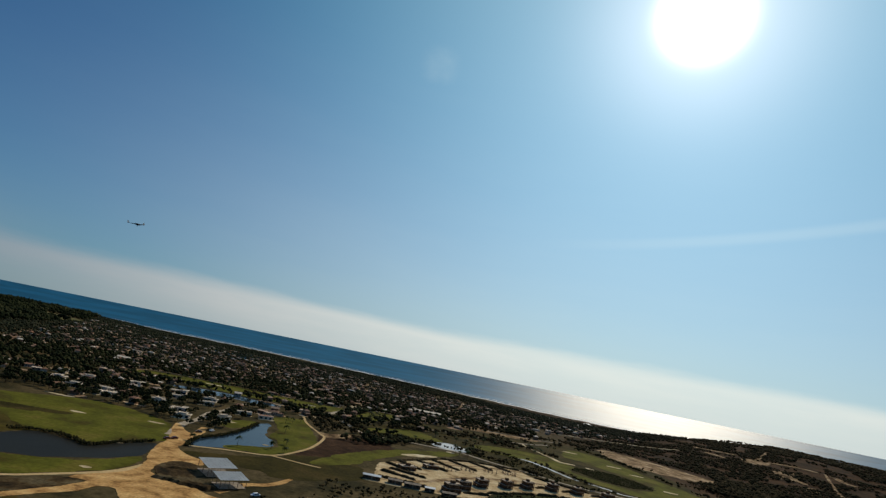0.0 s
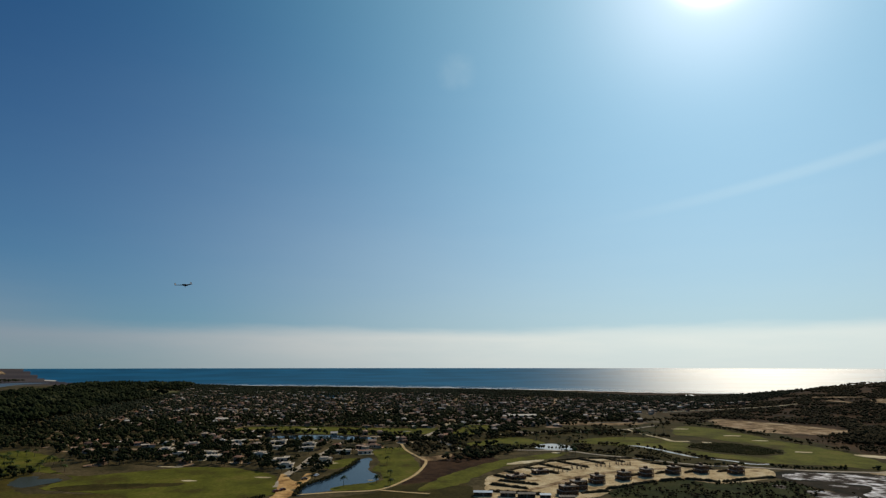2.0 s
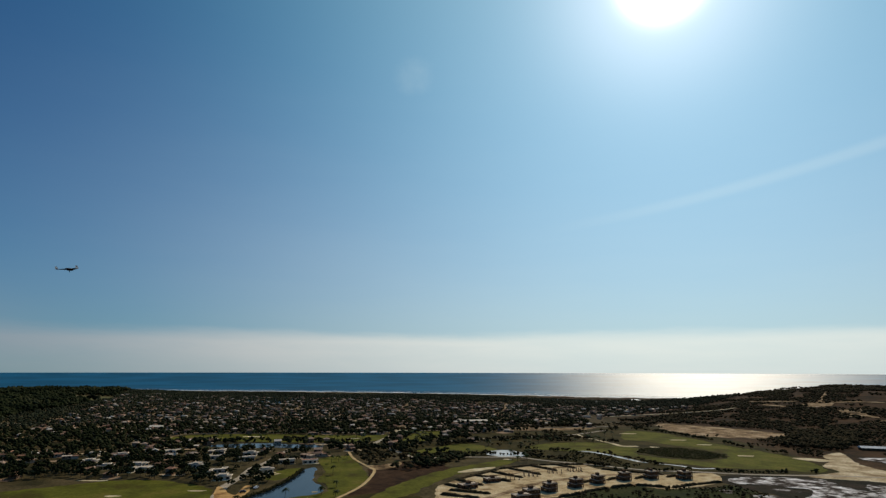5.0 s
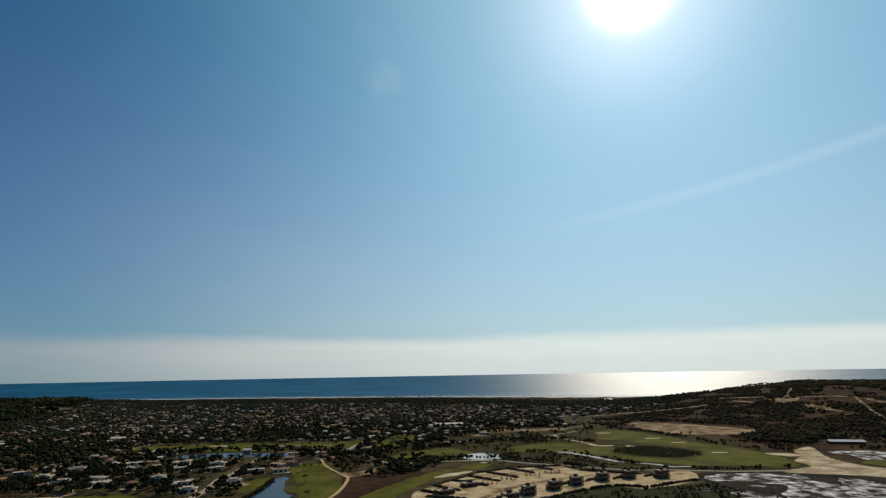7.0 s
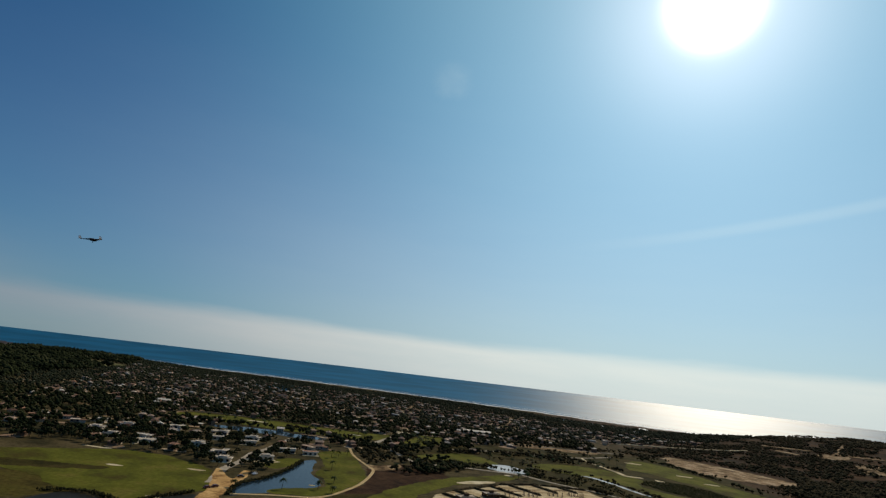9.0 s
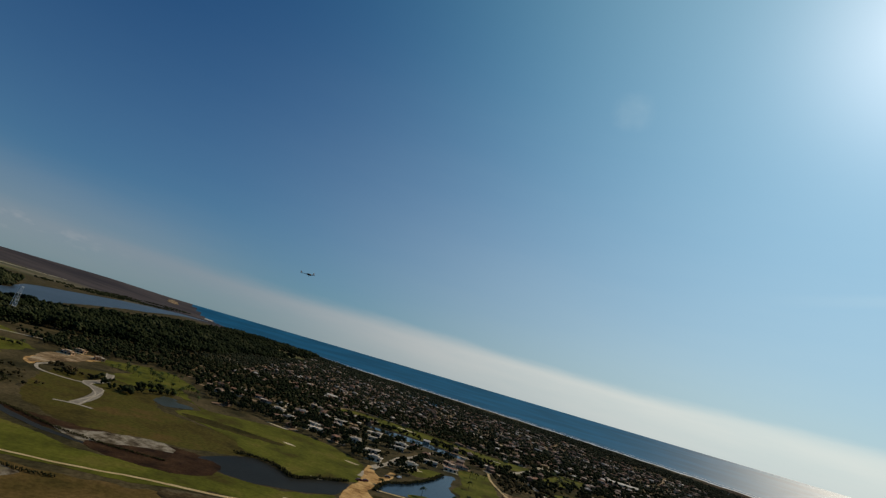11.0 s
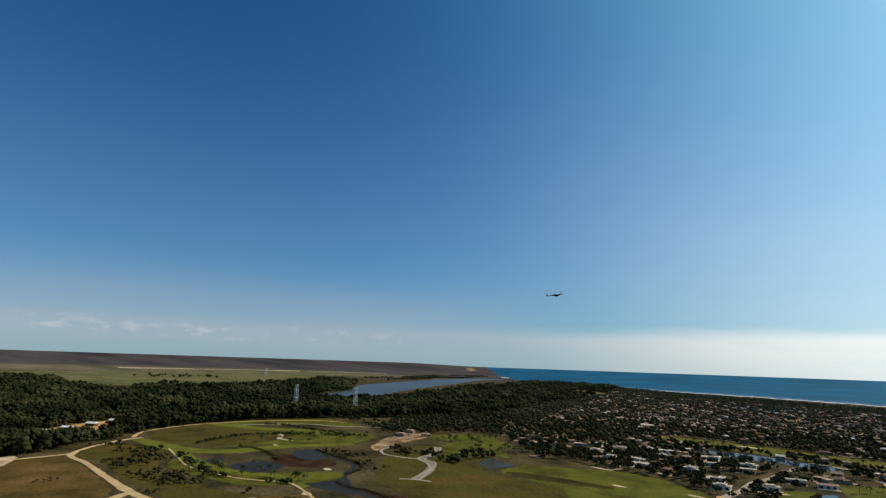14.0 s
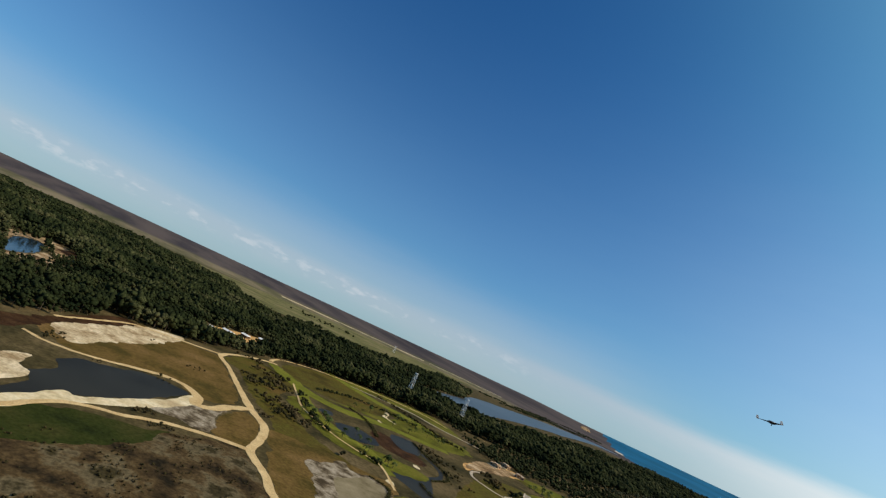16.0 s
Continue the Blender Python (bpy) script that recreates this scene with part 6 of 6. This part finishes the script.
KINDS = [house(7.2, 5.6, 2.8, 1.5, 0, False, "small gabled town house among trees"), house(7, 5.4, 2.8, 1.3, 2.2, True, "hip-roofed town house with a side wing"),
         house(5.6, 5.6, 4.8, 1.2, 1.8, False, "tall narrow town house with a hipped roof"), house(7, 5.8, 2.9, 0.3, 0.2, True, "low flat-roofed town house with a wing")]
NEAR_HOUSES = 290
used = set()
for k, (x, y) in enumerate(plots[:NEAR_HOUSES]):
    kind = int(rng.integers(0, 4))
    m = pose(x, y, float(height(x, y)), 0, 0, float(rng.choice([8, 98, 35, -20, 125])) + float(rng.uniform(-8, 8)))
    if kind in used:
        copy_thing(KINDS[kind], m)
    else:
        KINDS[kind].matrix_basis = m
        used.add(kind)

far = plots[NEAR_HOUSES:]
hv, hf, hi_ = [], [], []
w, d, h = rng.uniform(6, 13, len(far)), rng.uniform(5, 8, len(far)), rng.choice([2.8, 3.0, 4.8], len(far))
a = rng.choice([8, 98, 35, -20, 125], len(far)) + rng.uniform(-8, 8, len(far))
z = height(far[:, 0], far[:, 1])
cube = np.array([(-1, -1, 0), (1, -1, 0), (1, 1, 0), (-1, 1, 0), (-1, -1, 1), (1, -1, 1), (1, 1, 1), (-1, 1, 1)], float)
cube_f = np.array([(0, 1, 5), (0, 5, 4), (1, 2, 6), (1, 6, 5), (2, 3, 7), (2, 7, 6), (3, 0, 4), (3, 4, 7)])
top = np.array([(-1.08, -1.1, 1), (1.08, -1.1, 1), (1.08, 1.1, 1), (-1.08, 1.1, 1), (-0.9, 0, 1.5), (0.9, 0, 1.5)], float)
top_f = np.array([(0, 1, 5), (0, 5, 4), (2, 3, 4), (2, 4, 5), (1, 2, 5), (3, 0, 4), (3, 2, 1), (3, 1, 0)])
count = 0
for k in range(len(far)):
    c, s = math.cos(math.radians(a[k])), math.sin(math.radians(a[k]))
    for tv, tf, idx in ((cube, cube_f, 0), (top, top_f, 1)):
        p = tv * (w[k] / 2, d[k] / 2, 1)
        pz = np.where(tv[:, 2] > 1.2, h[k] + 1.3, tv[:, 2] * h[k])
        hv.append(np.stack([far[k, 0] + p[:, 0] * c - p[:, 1] * s, far[k, 1] + p[:, 0] * s + p[:, 1] * c, z[k] - 0.3 + pz], -1))
        hf.append(tf + count)
        hi_.append(np.full(len(tf), idx))
        count += len(tv)
tagged(link("distant_houses", quick_mesh("distant_houses", np.concatenate(hv), np.concatenate(hf), [WALLS_FAR, ROOFS_FAR], np.concatenate(hi_))), "pale and brown roofs of the distant town", "houses", kind="stuff")

# bare sandy yards beside the houses
yards = plots + rng.uniform(-7, 7, plots.shape) + np.array((0, -6.5))
yards = yards[free(yards[:, 0], yards[:, 1])]
yv, yf = [], []
for k, (x, y) in enumerate(yards):
    size, flat_ = rng.uniform(4, 12), rng.uniform(0.4, 1.0)
    q = np.arange(9) / 9 * math.tau
    rad = size * rng.uniform(0.7, 1.2, 9)
    px, py = x + np.cos(q) * rad, y + np.sin(q) * rad * flat_
    yv.append(np.stack([np.append(px, x), np.append(py, y), np.append(height(px, py), float(height(x, y))) + 0.35 + 0.001 * (k % 50)], -1))
    yf.append(np.array([(j, (j + 1) % 9, 9) for j in range(9)]) + 10 * k)
tagged(link("yards", quick_mesh("yards", np.concatenate(yv), np.concatenate(yf), [YARD])), "bare sandy yards between houses and gardens", "yards", kind="stuff")

# garden trees keep clear of the houses
cell = {(int(x // 9), int(y // 9)) for x, y in plots}
open_ = np.array([(int(x // 9), int(y // 9)) not in cell for x, y in town])
belt_pts, garden = town[belt], town[~belt & open_]
garden = patchy(garden, 34, -0.32, 3.0)
r = np.hypot(garden[:, 0], garden[:, 1])
order = np.argsort(r)
garden, r = garden[order], r[order]
TREES = 260
woods("garden_trees", garden[TREES:][r[TREES:] < 900], 5.9, 6, TOWN_LEAVES, "dark garden trees between the houses", "trees", wide=0.42)
woods("garden_trees", garden[r >= 900], 5.3, 3, HAZED_LEAVES, "dark trees among the distant town roofs", "trees", trunk=False, wide=0.48)
woods("coastal_woods", belt_pts, 5.6, 3, HAZED_LEAVES, "dark belt of trees behind the beach", "woods", trunk=False, wide=0.48)


def leafy_tree(tall, seed):
    """A tapered trunk with limbs and a crown of many small leaf clumps."""
    g = random.Random(seed)
    ob = empty("tree", label="dark broad-crowned garden tree", category="tree", group="garden trees")
    bm = bmesh.new()
    beam(bm, (0, 0, -0.2), (0.1, 0, tall * 0.55), 0.45, 6, 0.22)
    for k in range(4):
        q = k * 1.6 + g.random()
        beam(bm, (0.08, 0, tall * (0.35 + 0.05 * k)), (math.cos(q) * tall * 0.25, math.sin(q) * tall * 0.25, tall * 0.72), 0.2, 4, 0.08)
    part("trunk", bm, BARK, ob)
    cs, rs = [], []
    for k in range(26):
        q, e = g.random() * math.tau, g.random()
        d = math.sqrt(g.random()) * tall * 0.40
        cs.append((math.cos(q) * d, math.sin(q) * d, tall * (0.5 + 0.42 * e * (1 - (d / (tall * 0.5)) ** 2))))
        rs.append(tall * g.uniform(0.07, 0.16))
    v, f = clumps(np.array(cs), np.array(rs), 0.75, True)
    link("crown", quick_mesh("crown", v, f, [TOWN_LEAVES]), ob)
    return ob


def palm(tall, seed):
    """A slim leaning trunk under a head of arching fronds."""
    g = random.Random(seed)
    ob = empty("palm_tree", label="slim palm standing on the golf grass", category="palm", group="palms on the golf course")
    bm = bmesh.new()
    p = Vector((0, 0, -0.2))
    for k in range(4):
        q = Vector((0.08 * (k + 1) ** 1.4, 0, tall * (k + 1) / 4))
        beam(bm, p, q, 0.38 - 0.05 * k, 6, 0.34 - 0.05 * k)
        p = q
    part("trunk", bm, BARK, ob)
    bm = bmesh.new()
    for k in range(16):
        a_, lift = k * 2.4 + g.random() * 0.4, g.uniform(-0.1, 0.9)
        way = Vector((math.cos(a_), math.sin(a_), 0))
        side = Vector((-way.y, way.x, 0))
        line = [p + way * (u * 2.6) + Vector((0, 0, lift * u * 2.2 - 2.3 * u * u)) for u in (0, 0.35, 0.7, 1.0)]
        rows = [[bm.verts.new(c + side * w_), bm.verts.new(c + Vector((0, 0, 0.12))), bm.verts.new(c - side * w_)] for c, w_ in zip(line, (0.12, 0.42, 0.36, 0.04))]
        for u, v in zip(rows, rows[1:]):
            bm.faces.new((u[0], u[1], v[1], v[0]))
            bm.faces.new((u[1], u[2], v[2], v[1]))
    part("crown", bm, PALM_GREEN, ob)
    return ob


TREE_KINDS = [leafy_tree(t0, k) for k, t0 in enumerate((5.2, 6.2, 7.4, 6.0))]
used = set()
for k, (x, y) in enumerate(garden[:TREES]):
    kind = k % 4
    m = pose(x, y, float(height(x, y)), 0, 0, float(rng.uniform(0, 360)))
    if kind in used:
        copy_thing(TREE_KINDS[kind], m)
    else:
        TREE_KINDS[kind].matrix_basis = m
        used.add(kind)

PALM_KINDS = [palm(t0, k) for k, t0 in enumerate((3.8, 4.8, 6.0))]
spots = [(-60, 395), (-66, 372), (-86, 361), (-56, 366), (-75, 500), (-80, 492), (-70, 515), (-88, 520), (-70, 440), (-112, 352), (-24, 470), (-6, 500), (-14, 520)]
for poly, n, seed in (([(-40, 615), (0, 655), (20, 730), (0, 760), (-25, 728)], 26, 5), ([(-440, 420), (-390, 470), (-300, 400), (-330, 380), (-400, 400)], 36, 6), ([(-450, 160), (-340, 232), (-330, 200), (-400, 158)], 22, 7), ([(124, 640), (180, 580), (200, 640), (290, 690), (250, 720)], 14, 8),
                      ([(28, 520), (120, 590), (130, 640), (40, 590)], 12, 9), ([(-560, 160), (-460, 280), (-480, 380), (-540, 330), (-500, 220)], 18, 10), ([(-280, 650), (-150, 640), (-60, 640), (-60, 720), (-220, 730)], 34, 12), ([(90, 490), (40, 500), (0, 480), (40, 540), (110, 540)], 9, 13)):
    g = np.random.default_rng(seed)
    p = np.array(poly, float)
    while n:
        q = g.uniform(p.min(0), p.max(0))
        if inside(q[:1], q[1:], p)[0]:
            spots.append((float(q[0]), float(q[1])))
            n -= 1
used = set()
for k, (x, y) in enumerate(spots):
    kind = k % 3
    m = pose(x, y, 0.1, 0, 0, float(rng.uniform(0, 360)))
    if kind in used:
        copy_thing(PALM_KINDS[kind], m)
    else:
        PALM_KINDS[kind].matrix_basis = m
        used.add(kind)

# scrub, thickets and hill woods
HILL = [(260, 830), (420, 1010), (700, 1230), (900, 1500), (1150, 1750), (1800, 1500), (1800, 500), (1100, 300), (760, 330), (480, 500), (440, 640), (470, 740), (360, 850), (300, 770)]
pts = patchy(scatter(HILL, 5.8, 0.9, 41), 40, -0.16, 1.0)
r = np.hypot(pts[:, 0], pts[:, 1])
woods("hill_woods", pts, 3.0, 2, SHRUBS, "dark low woods and scrub on the hill", "woods", trunk=False, wide=1.0, flat=0.6)
pts = scatter([(218, 572), (241, 581), (262, 576), (276, 556), (284, 532), (276, 514), (247, 503), (220, 519), (208, 548)], 1.5, 0.9, 43, clear=False)
woods("thicket", pts, 0.55, 1, MARSH, "dark reedy thicket inside the fairway bend", "thicket", trunk=False, wide=1.9, flat=0.35)
pts = patchy(scatter([(-60, 550), (-40, 560), (0, 520), (30, 535), (-4, 590), (-40, 620), (-70, 600)], 7, 0.9, 44), 30, -0.4)
woods("thicket", pts, 6, 4, TOWN_LEAVES, "dark trees beside the winding road", "trees", wide=0.45)
pts = patchy(scatter([(-42, 470), (-10, 455), (20, 490), (30, 520), (-4, 515), (-30, 540), (-70, 560), (-62, 520)], 6, 0.9, 45), 25, -0.25)
woods("thicket", pts, 4.5, 4, SHRUBS, "dark scrub beyond the path", "scrub", wide=0.5)
pts = patchy(scatter([(30, 560), (130, 500), (200, 470), (215, 560), (200, 640), (240, 730), (320, 770), (330, 700), (310, 560), (330, 500), (430, 540), (440, 640), (300, 820), (100, 700)], 5.0, 0.9, 46), 26, 0.10)
woods("thicket", pts, 3.4, 4, SHRUBS, "dark shrubs scattered through the golf rough", "scrub", wide=0.5)
pts = patchy(scatter([(-44, 290), (-20, 318), (0, 330), (50, 328), (90, 336), (180, 335), (230, 360), (260, 300), (120, 240), (0, 240), (-50, 250)], 5, 0.9, 47), 20, 0.0)
woods("scrub", pts, 1.8, 3, SHRUBS, "low dark scrub on brown ground", "scrub", trunk=False, wide=0.7)
pts = patchy(scatter([(-560, 130), (-500, 120), (-420, 122), (-340, 128), (-320, 165), (-345, 160), (-430, 150), (-500, 175), (-570, 170)], 5.5, 0.9, 48), 22, 0.05)
woods("scrub", pts, 3.0, 4, SHRUBS, "dark shrubs beside the sand track", "scrub", trunk=False, wide=0.6)
pts = patchy(scatter([(-420, 300), (-340, 300), (-330, 260), (-370, 262), (-440, 285)], 5, 0.9, 49), 18, 0.0)
woods("scrub", pts, 2.6, 3, SHRUBS, "dark shrubs on the rough meadow", "scrub", trunk=False, wide=0.6)
pts = patchy(scatter([(-520, 40), (-370, -20), (-350, 70), (-370, 104), (-500, 104)], 9, 0.8, 50), 26, 0.16)
woods("scrub", pts, 2.0, 3, SHRUBS, "low shrubs strewn over dry grass", "scrub", trunk=False, wide=0.7)
for poly, tall_, gap, words in (([(-382, 111), (-389, 133), (-380, 152), (-367, 158), (-353, 148), (-349, 124), (-363, 110)], 2.6, 3.6, "dark shrubs in the dry rough"), ([(-483, 135), (-500, 156), (-523, 168), (-464, 172), (-451, 161), (-455, 137)], 3.0, 4.0, "dark shrubs beside the golf rough"),
                                ([(-406, 149), (-375, 168), (-357, 153), (-351, 124), (-387, 119)], 2.4, 3.6, "low dark shrubs round a wet hollow"), ([(-288, 38), (-292, 52), (-298, 50), (-294, 40)], 2.0, 2.2, "small dark bushes beside the sand fan"),
                                ([(-274, 46), (-277, 62), (-284, 57), (-279, 46)], 2.0, 2.4, "dark bushes on the track's edge"), ([(-417, 66), (-440, 88), (-428, 90), (-412, 74)], 2.0, 4.0, "low bushes on the dry grass"),
                                ([(-370, -12), (-394, -6), (-396, 2), (-376, 0)], 2.4, 4.0, "dark bushes on the pale sand"), ([(-352, 14), (-361, 24), (-370, 46), (-362, 64), (-348, 74), (-357, 60), (-362, 44), (-354, 26)], 1.6, 2.4, "low bushes along the pond's rim"),
                                ([(-440, 10), (-500, 46), (-510, 62), (-480, 58), (-436, 30)], 2.0, 11.0, "single bushes on the pale sand")):
    pts = patchy(scatter(poly, gap, 0.85, int(10 * gap + 7 * tall_), clear=False), 13, 0.04)
    woods("scrub", pts, 0.72 * tall_, 4, SHRUBS, words, "scrub", trunk=False, wide=0.6)
pts = patchy(scatter([(-215, -25), (-280, 62), (-284, 90), (-220, 92), (-150, 60), (-130, 0)], 2.6, 0.8, 51, clear=False), 9, 0.08)
woods("heath_scrub", pts, 0.6, 2, SHRUBS, "low brown heath bushes", "scrub", trunk=False, wide=0.9)
pts = patchy(scatter([(-560, 425), (-650, 440), (-625, 519), (-600, 600), (-500, 520), (-400, 440), (-440, 400)], 8, 0.85, 52), 28, 0.0)
woods("thicket", pts, 5.0, 4, TOWN_LEAVES, "dark trees between estate plots", "trees", wide=0.5)


pts = patchy(scatter([(-376, 350), (-350, 398), (-318, 396), (-328, 356), (-318, 336), (-340, 332)], 4.5, 0.9, 53), 14, -0.3)
woods("thicket", pts, 4.6, 6, TOWN_LEAVES, "dark trees between estate road and pond", "trees", wide=0.5)
pts = patchy(scatter([(-404, 332), (-384, 324), (-362, 330), (-372, 360), (-392, 376), (-412, 350)], 4.5, 0.9, 54), 12, 0.05)
woods("scrub", pts, 3.0, 5, SHRUBS, "dark shrubs inside the estate road bend", "scrub", trunk=False, wide=0.6)


pts = scatter([(500, 730), (566, 745), (520, 650), (440, 575), (410, 552), (392, 566), (374, 580), (404, 634)], 5.5, 0.95, 71)
woods("hill_woods", pts, 4.4, 6, SHRUBS, "dense dark wood at the foot of the hill", "woods", trunk=False, wide=0.6)
pts = patchy(scatter([(430, 530), (470, 620), (560, 700), (700, 700), (640, 520), (520, 470), (440, 480)], 6.0, 0.9, 72), 26, -0.05)
woods("scrub", pts, 2.4, 4, SHRUBS, "dark bushes round the white-roofed shed", "scrub", trunk=False, wide=0.7)
pts = patchy(scatter([(-2120, 500), (-2250, 700), (-2150, 900), (-1950, 800), (-1900, 560)], 42, 0.7, 73, clear=False), 120, 0.05)
woods("trees", pts, 7.0, 3, LEAVES, "small dark groups of trees on the far plain", "trees", trunk=False, wide=0.9)


def reed_bank(pts, closed, width, tall, seed, label="dark reeds along the water's edge"):
    g = np.random.default_rng(seed)
    q = curve_points(pts, closed, 0.7)
    q = np.concatenate([q + g.normal(0, width / 2.6, q.shape) for _ in range(5)])
    tall *= 0.6
    woods("reeds", q, tall, 1, REEDS, label, "reeds", trunk=False, wide=0.5, flat=1.3)


reed_bank([(-190, 300), (-171, 305), (-156, 299), (-146, 295), (-138, 311), (-127, 329)], False, 2.6, 2.2, 66)
reed_bank(pond_a[:5], False, 2.4, 2.0, 62)
reed_bank([(-318, 222), (-300, 220), (-284, 224), (-250, 222), (-215, 228), (-190, 238)], False, 2.0, 1.3, 64)
reed_bank([(-437, 279), (-404, 275), (-370, 273), (-346, 262), (-333, 240)], False, 1.6, 1.5, 65)
reed_bank([(-300, 174), (-286, 181), (-256, 166), (-238, 162), (-216, 163), (-198, 167), (-186, 174)], False, 1.6, 1.4, 67)
reed_bank([(-490, 232), (-470, 238), (-440, 236), (-410, 228)], False, 2.4, 1.6, 69)

pts = scatter([(-11, 514), (10, 518), (31, 535), (45, 520), (20, 484), (-6, 459)], 4.5, 0.9, 55)
woods("thicket", pts, 4.2, 6, TOWN_LEAVES, "dark clump of trees below the winding road", "trees", wide=0.5)
pts = patchy(scatter([(99, 555), (140, 579), (152, 543), (173, 515), (187, 481), (167, 462), (139, 483), (107, 518)], 3.4, 0.9, 56, clear=False), 14, -0.1)
woods("thicket", pts, 1.6, 3, REEDS, "dark reeds and bushes below the water channel", "thicket", trunk=False, wide=0.7)

pts = patchy(scatter([(100, 340), (80, 345), (100, 372), (142, 394), (190, 386), (215, 395), (222, 360), (180, 335)], 3.2, 0.9, 57, clear=False), 12, -0.15)
woods("scrub", pts, 1.3, 3, SHRUBS, "low dark scrub in the hollow below the plots", "scrub", trunk=False, wide=0.8)


def hedge_row(pts, width, tall, seed, label, leaves):
    """A loose row of bushes and small trees along a road or fairway."""
    g = np.random.default_rng(seed)
    q = curve_points(pts, False, 2.6)
    q = np.concatenate([q + g.normal(0, width / 2.4, q.shape) for _ in range(2)])
    q = patchy(q, 24, -0.3, seed * 0.7)
    woods("hedge_row", q, tall, 5, leaves, label, "hedge", trunk=False, wide=0.5)


for k, (pts, w_, tall_) in enumerate((([(-312, 738), (-174, 724), (-45, 738), (36, 740), (153, 774), (250, 800)], 7, 4.2), ([(-310, 720), (-174, 706), (-60, 716)], 5, 3.4), ([(-40, 590), (-4, 530), (37, 536), (84, 531), (126, 498), (150, 470)], 5, 3.2),
                                      ([(150, 452), (182, 450), (211, 452), (254, 440), (309, 442)], 4, 2.4), ([(20, 600), (66, 634), (122, 660), (165, 664), (208, 620)], 7, 3.8), ([(-30, 660), (-12, 740), (-20, 780)], 6, 4.0),
                                      ([(130, 560), (156, 556), (180, 520), (198, 478)], 4, 2.6), ([(330, 600), (322, 660), (306, 720), (284, 750)], 6, 3.0), ([(-160, 655), (-105, 632), (-64, 640)], 5, 3.4), ([(-475, 175), (-392, 167), (-358, 180), (-331, 194)], 4, 2.6), ([(-632, 328), (-594, 343), (-554, 348), (-498, 356)], 4, 2.6), ([(-525, 207), (-551, 256), (-539, 302), (-509, 339), (-484, 370)], 4, 2.6))):
    hedge_row(pts, w_, tall_, 80 + k, "dark row of bushes and small trees along the golf course", TOWN_LEAVES if k % 2 else SHRUBS)
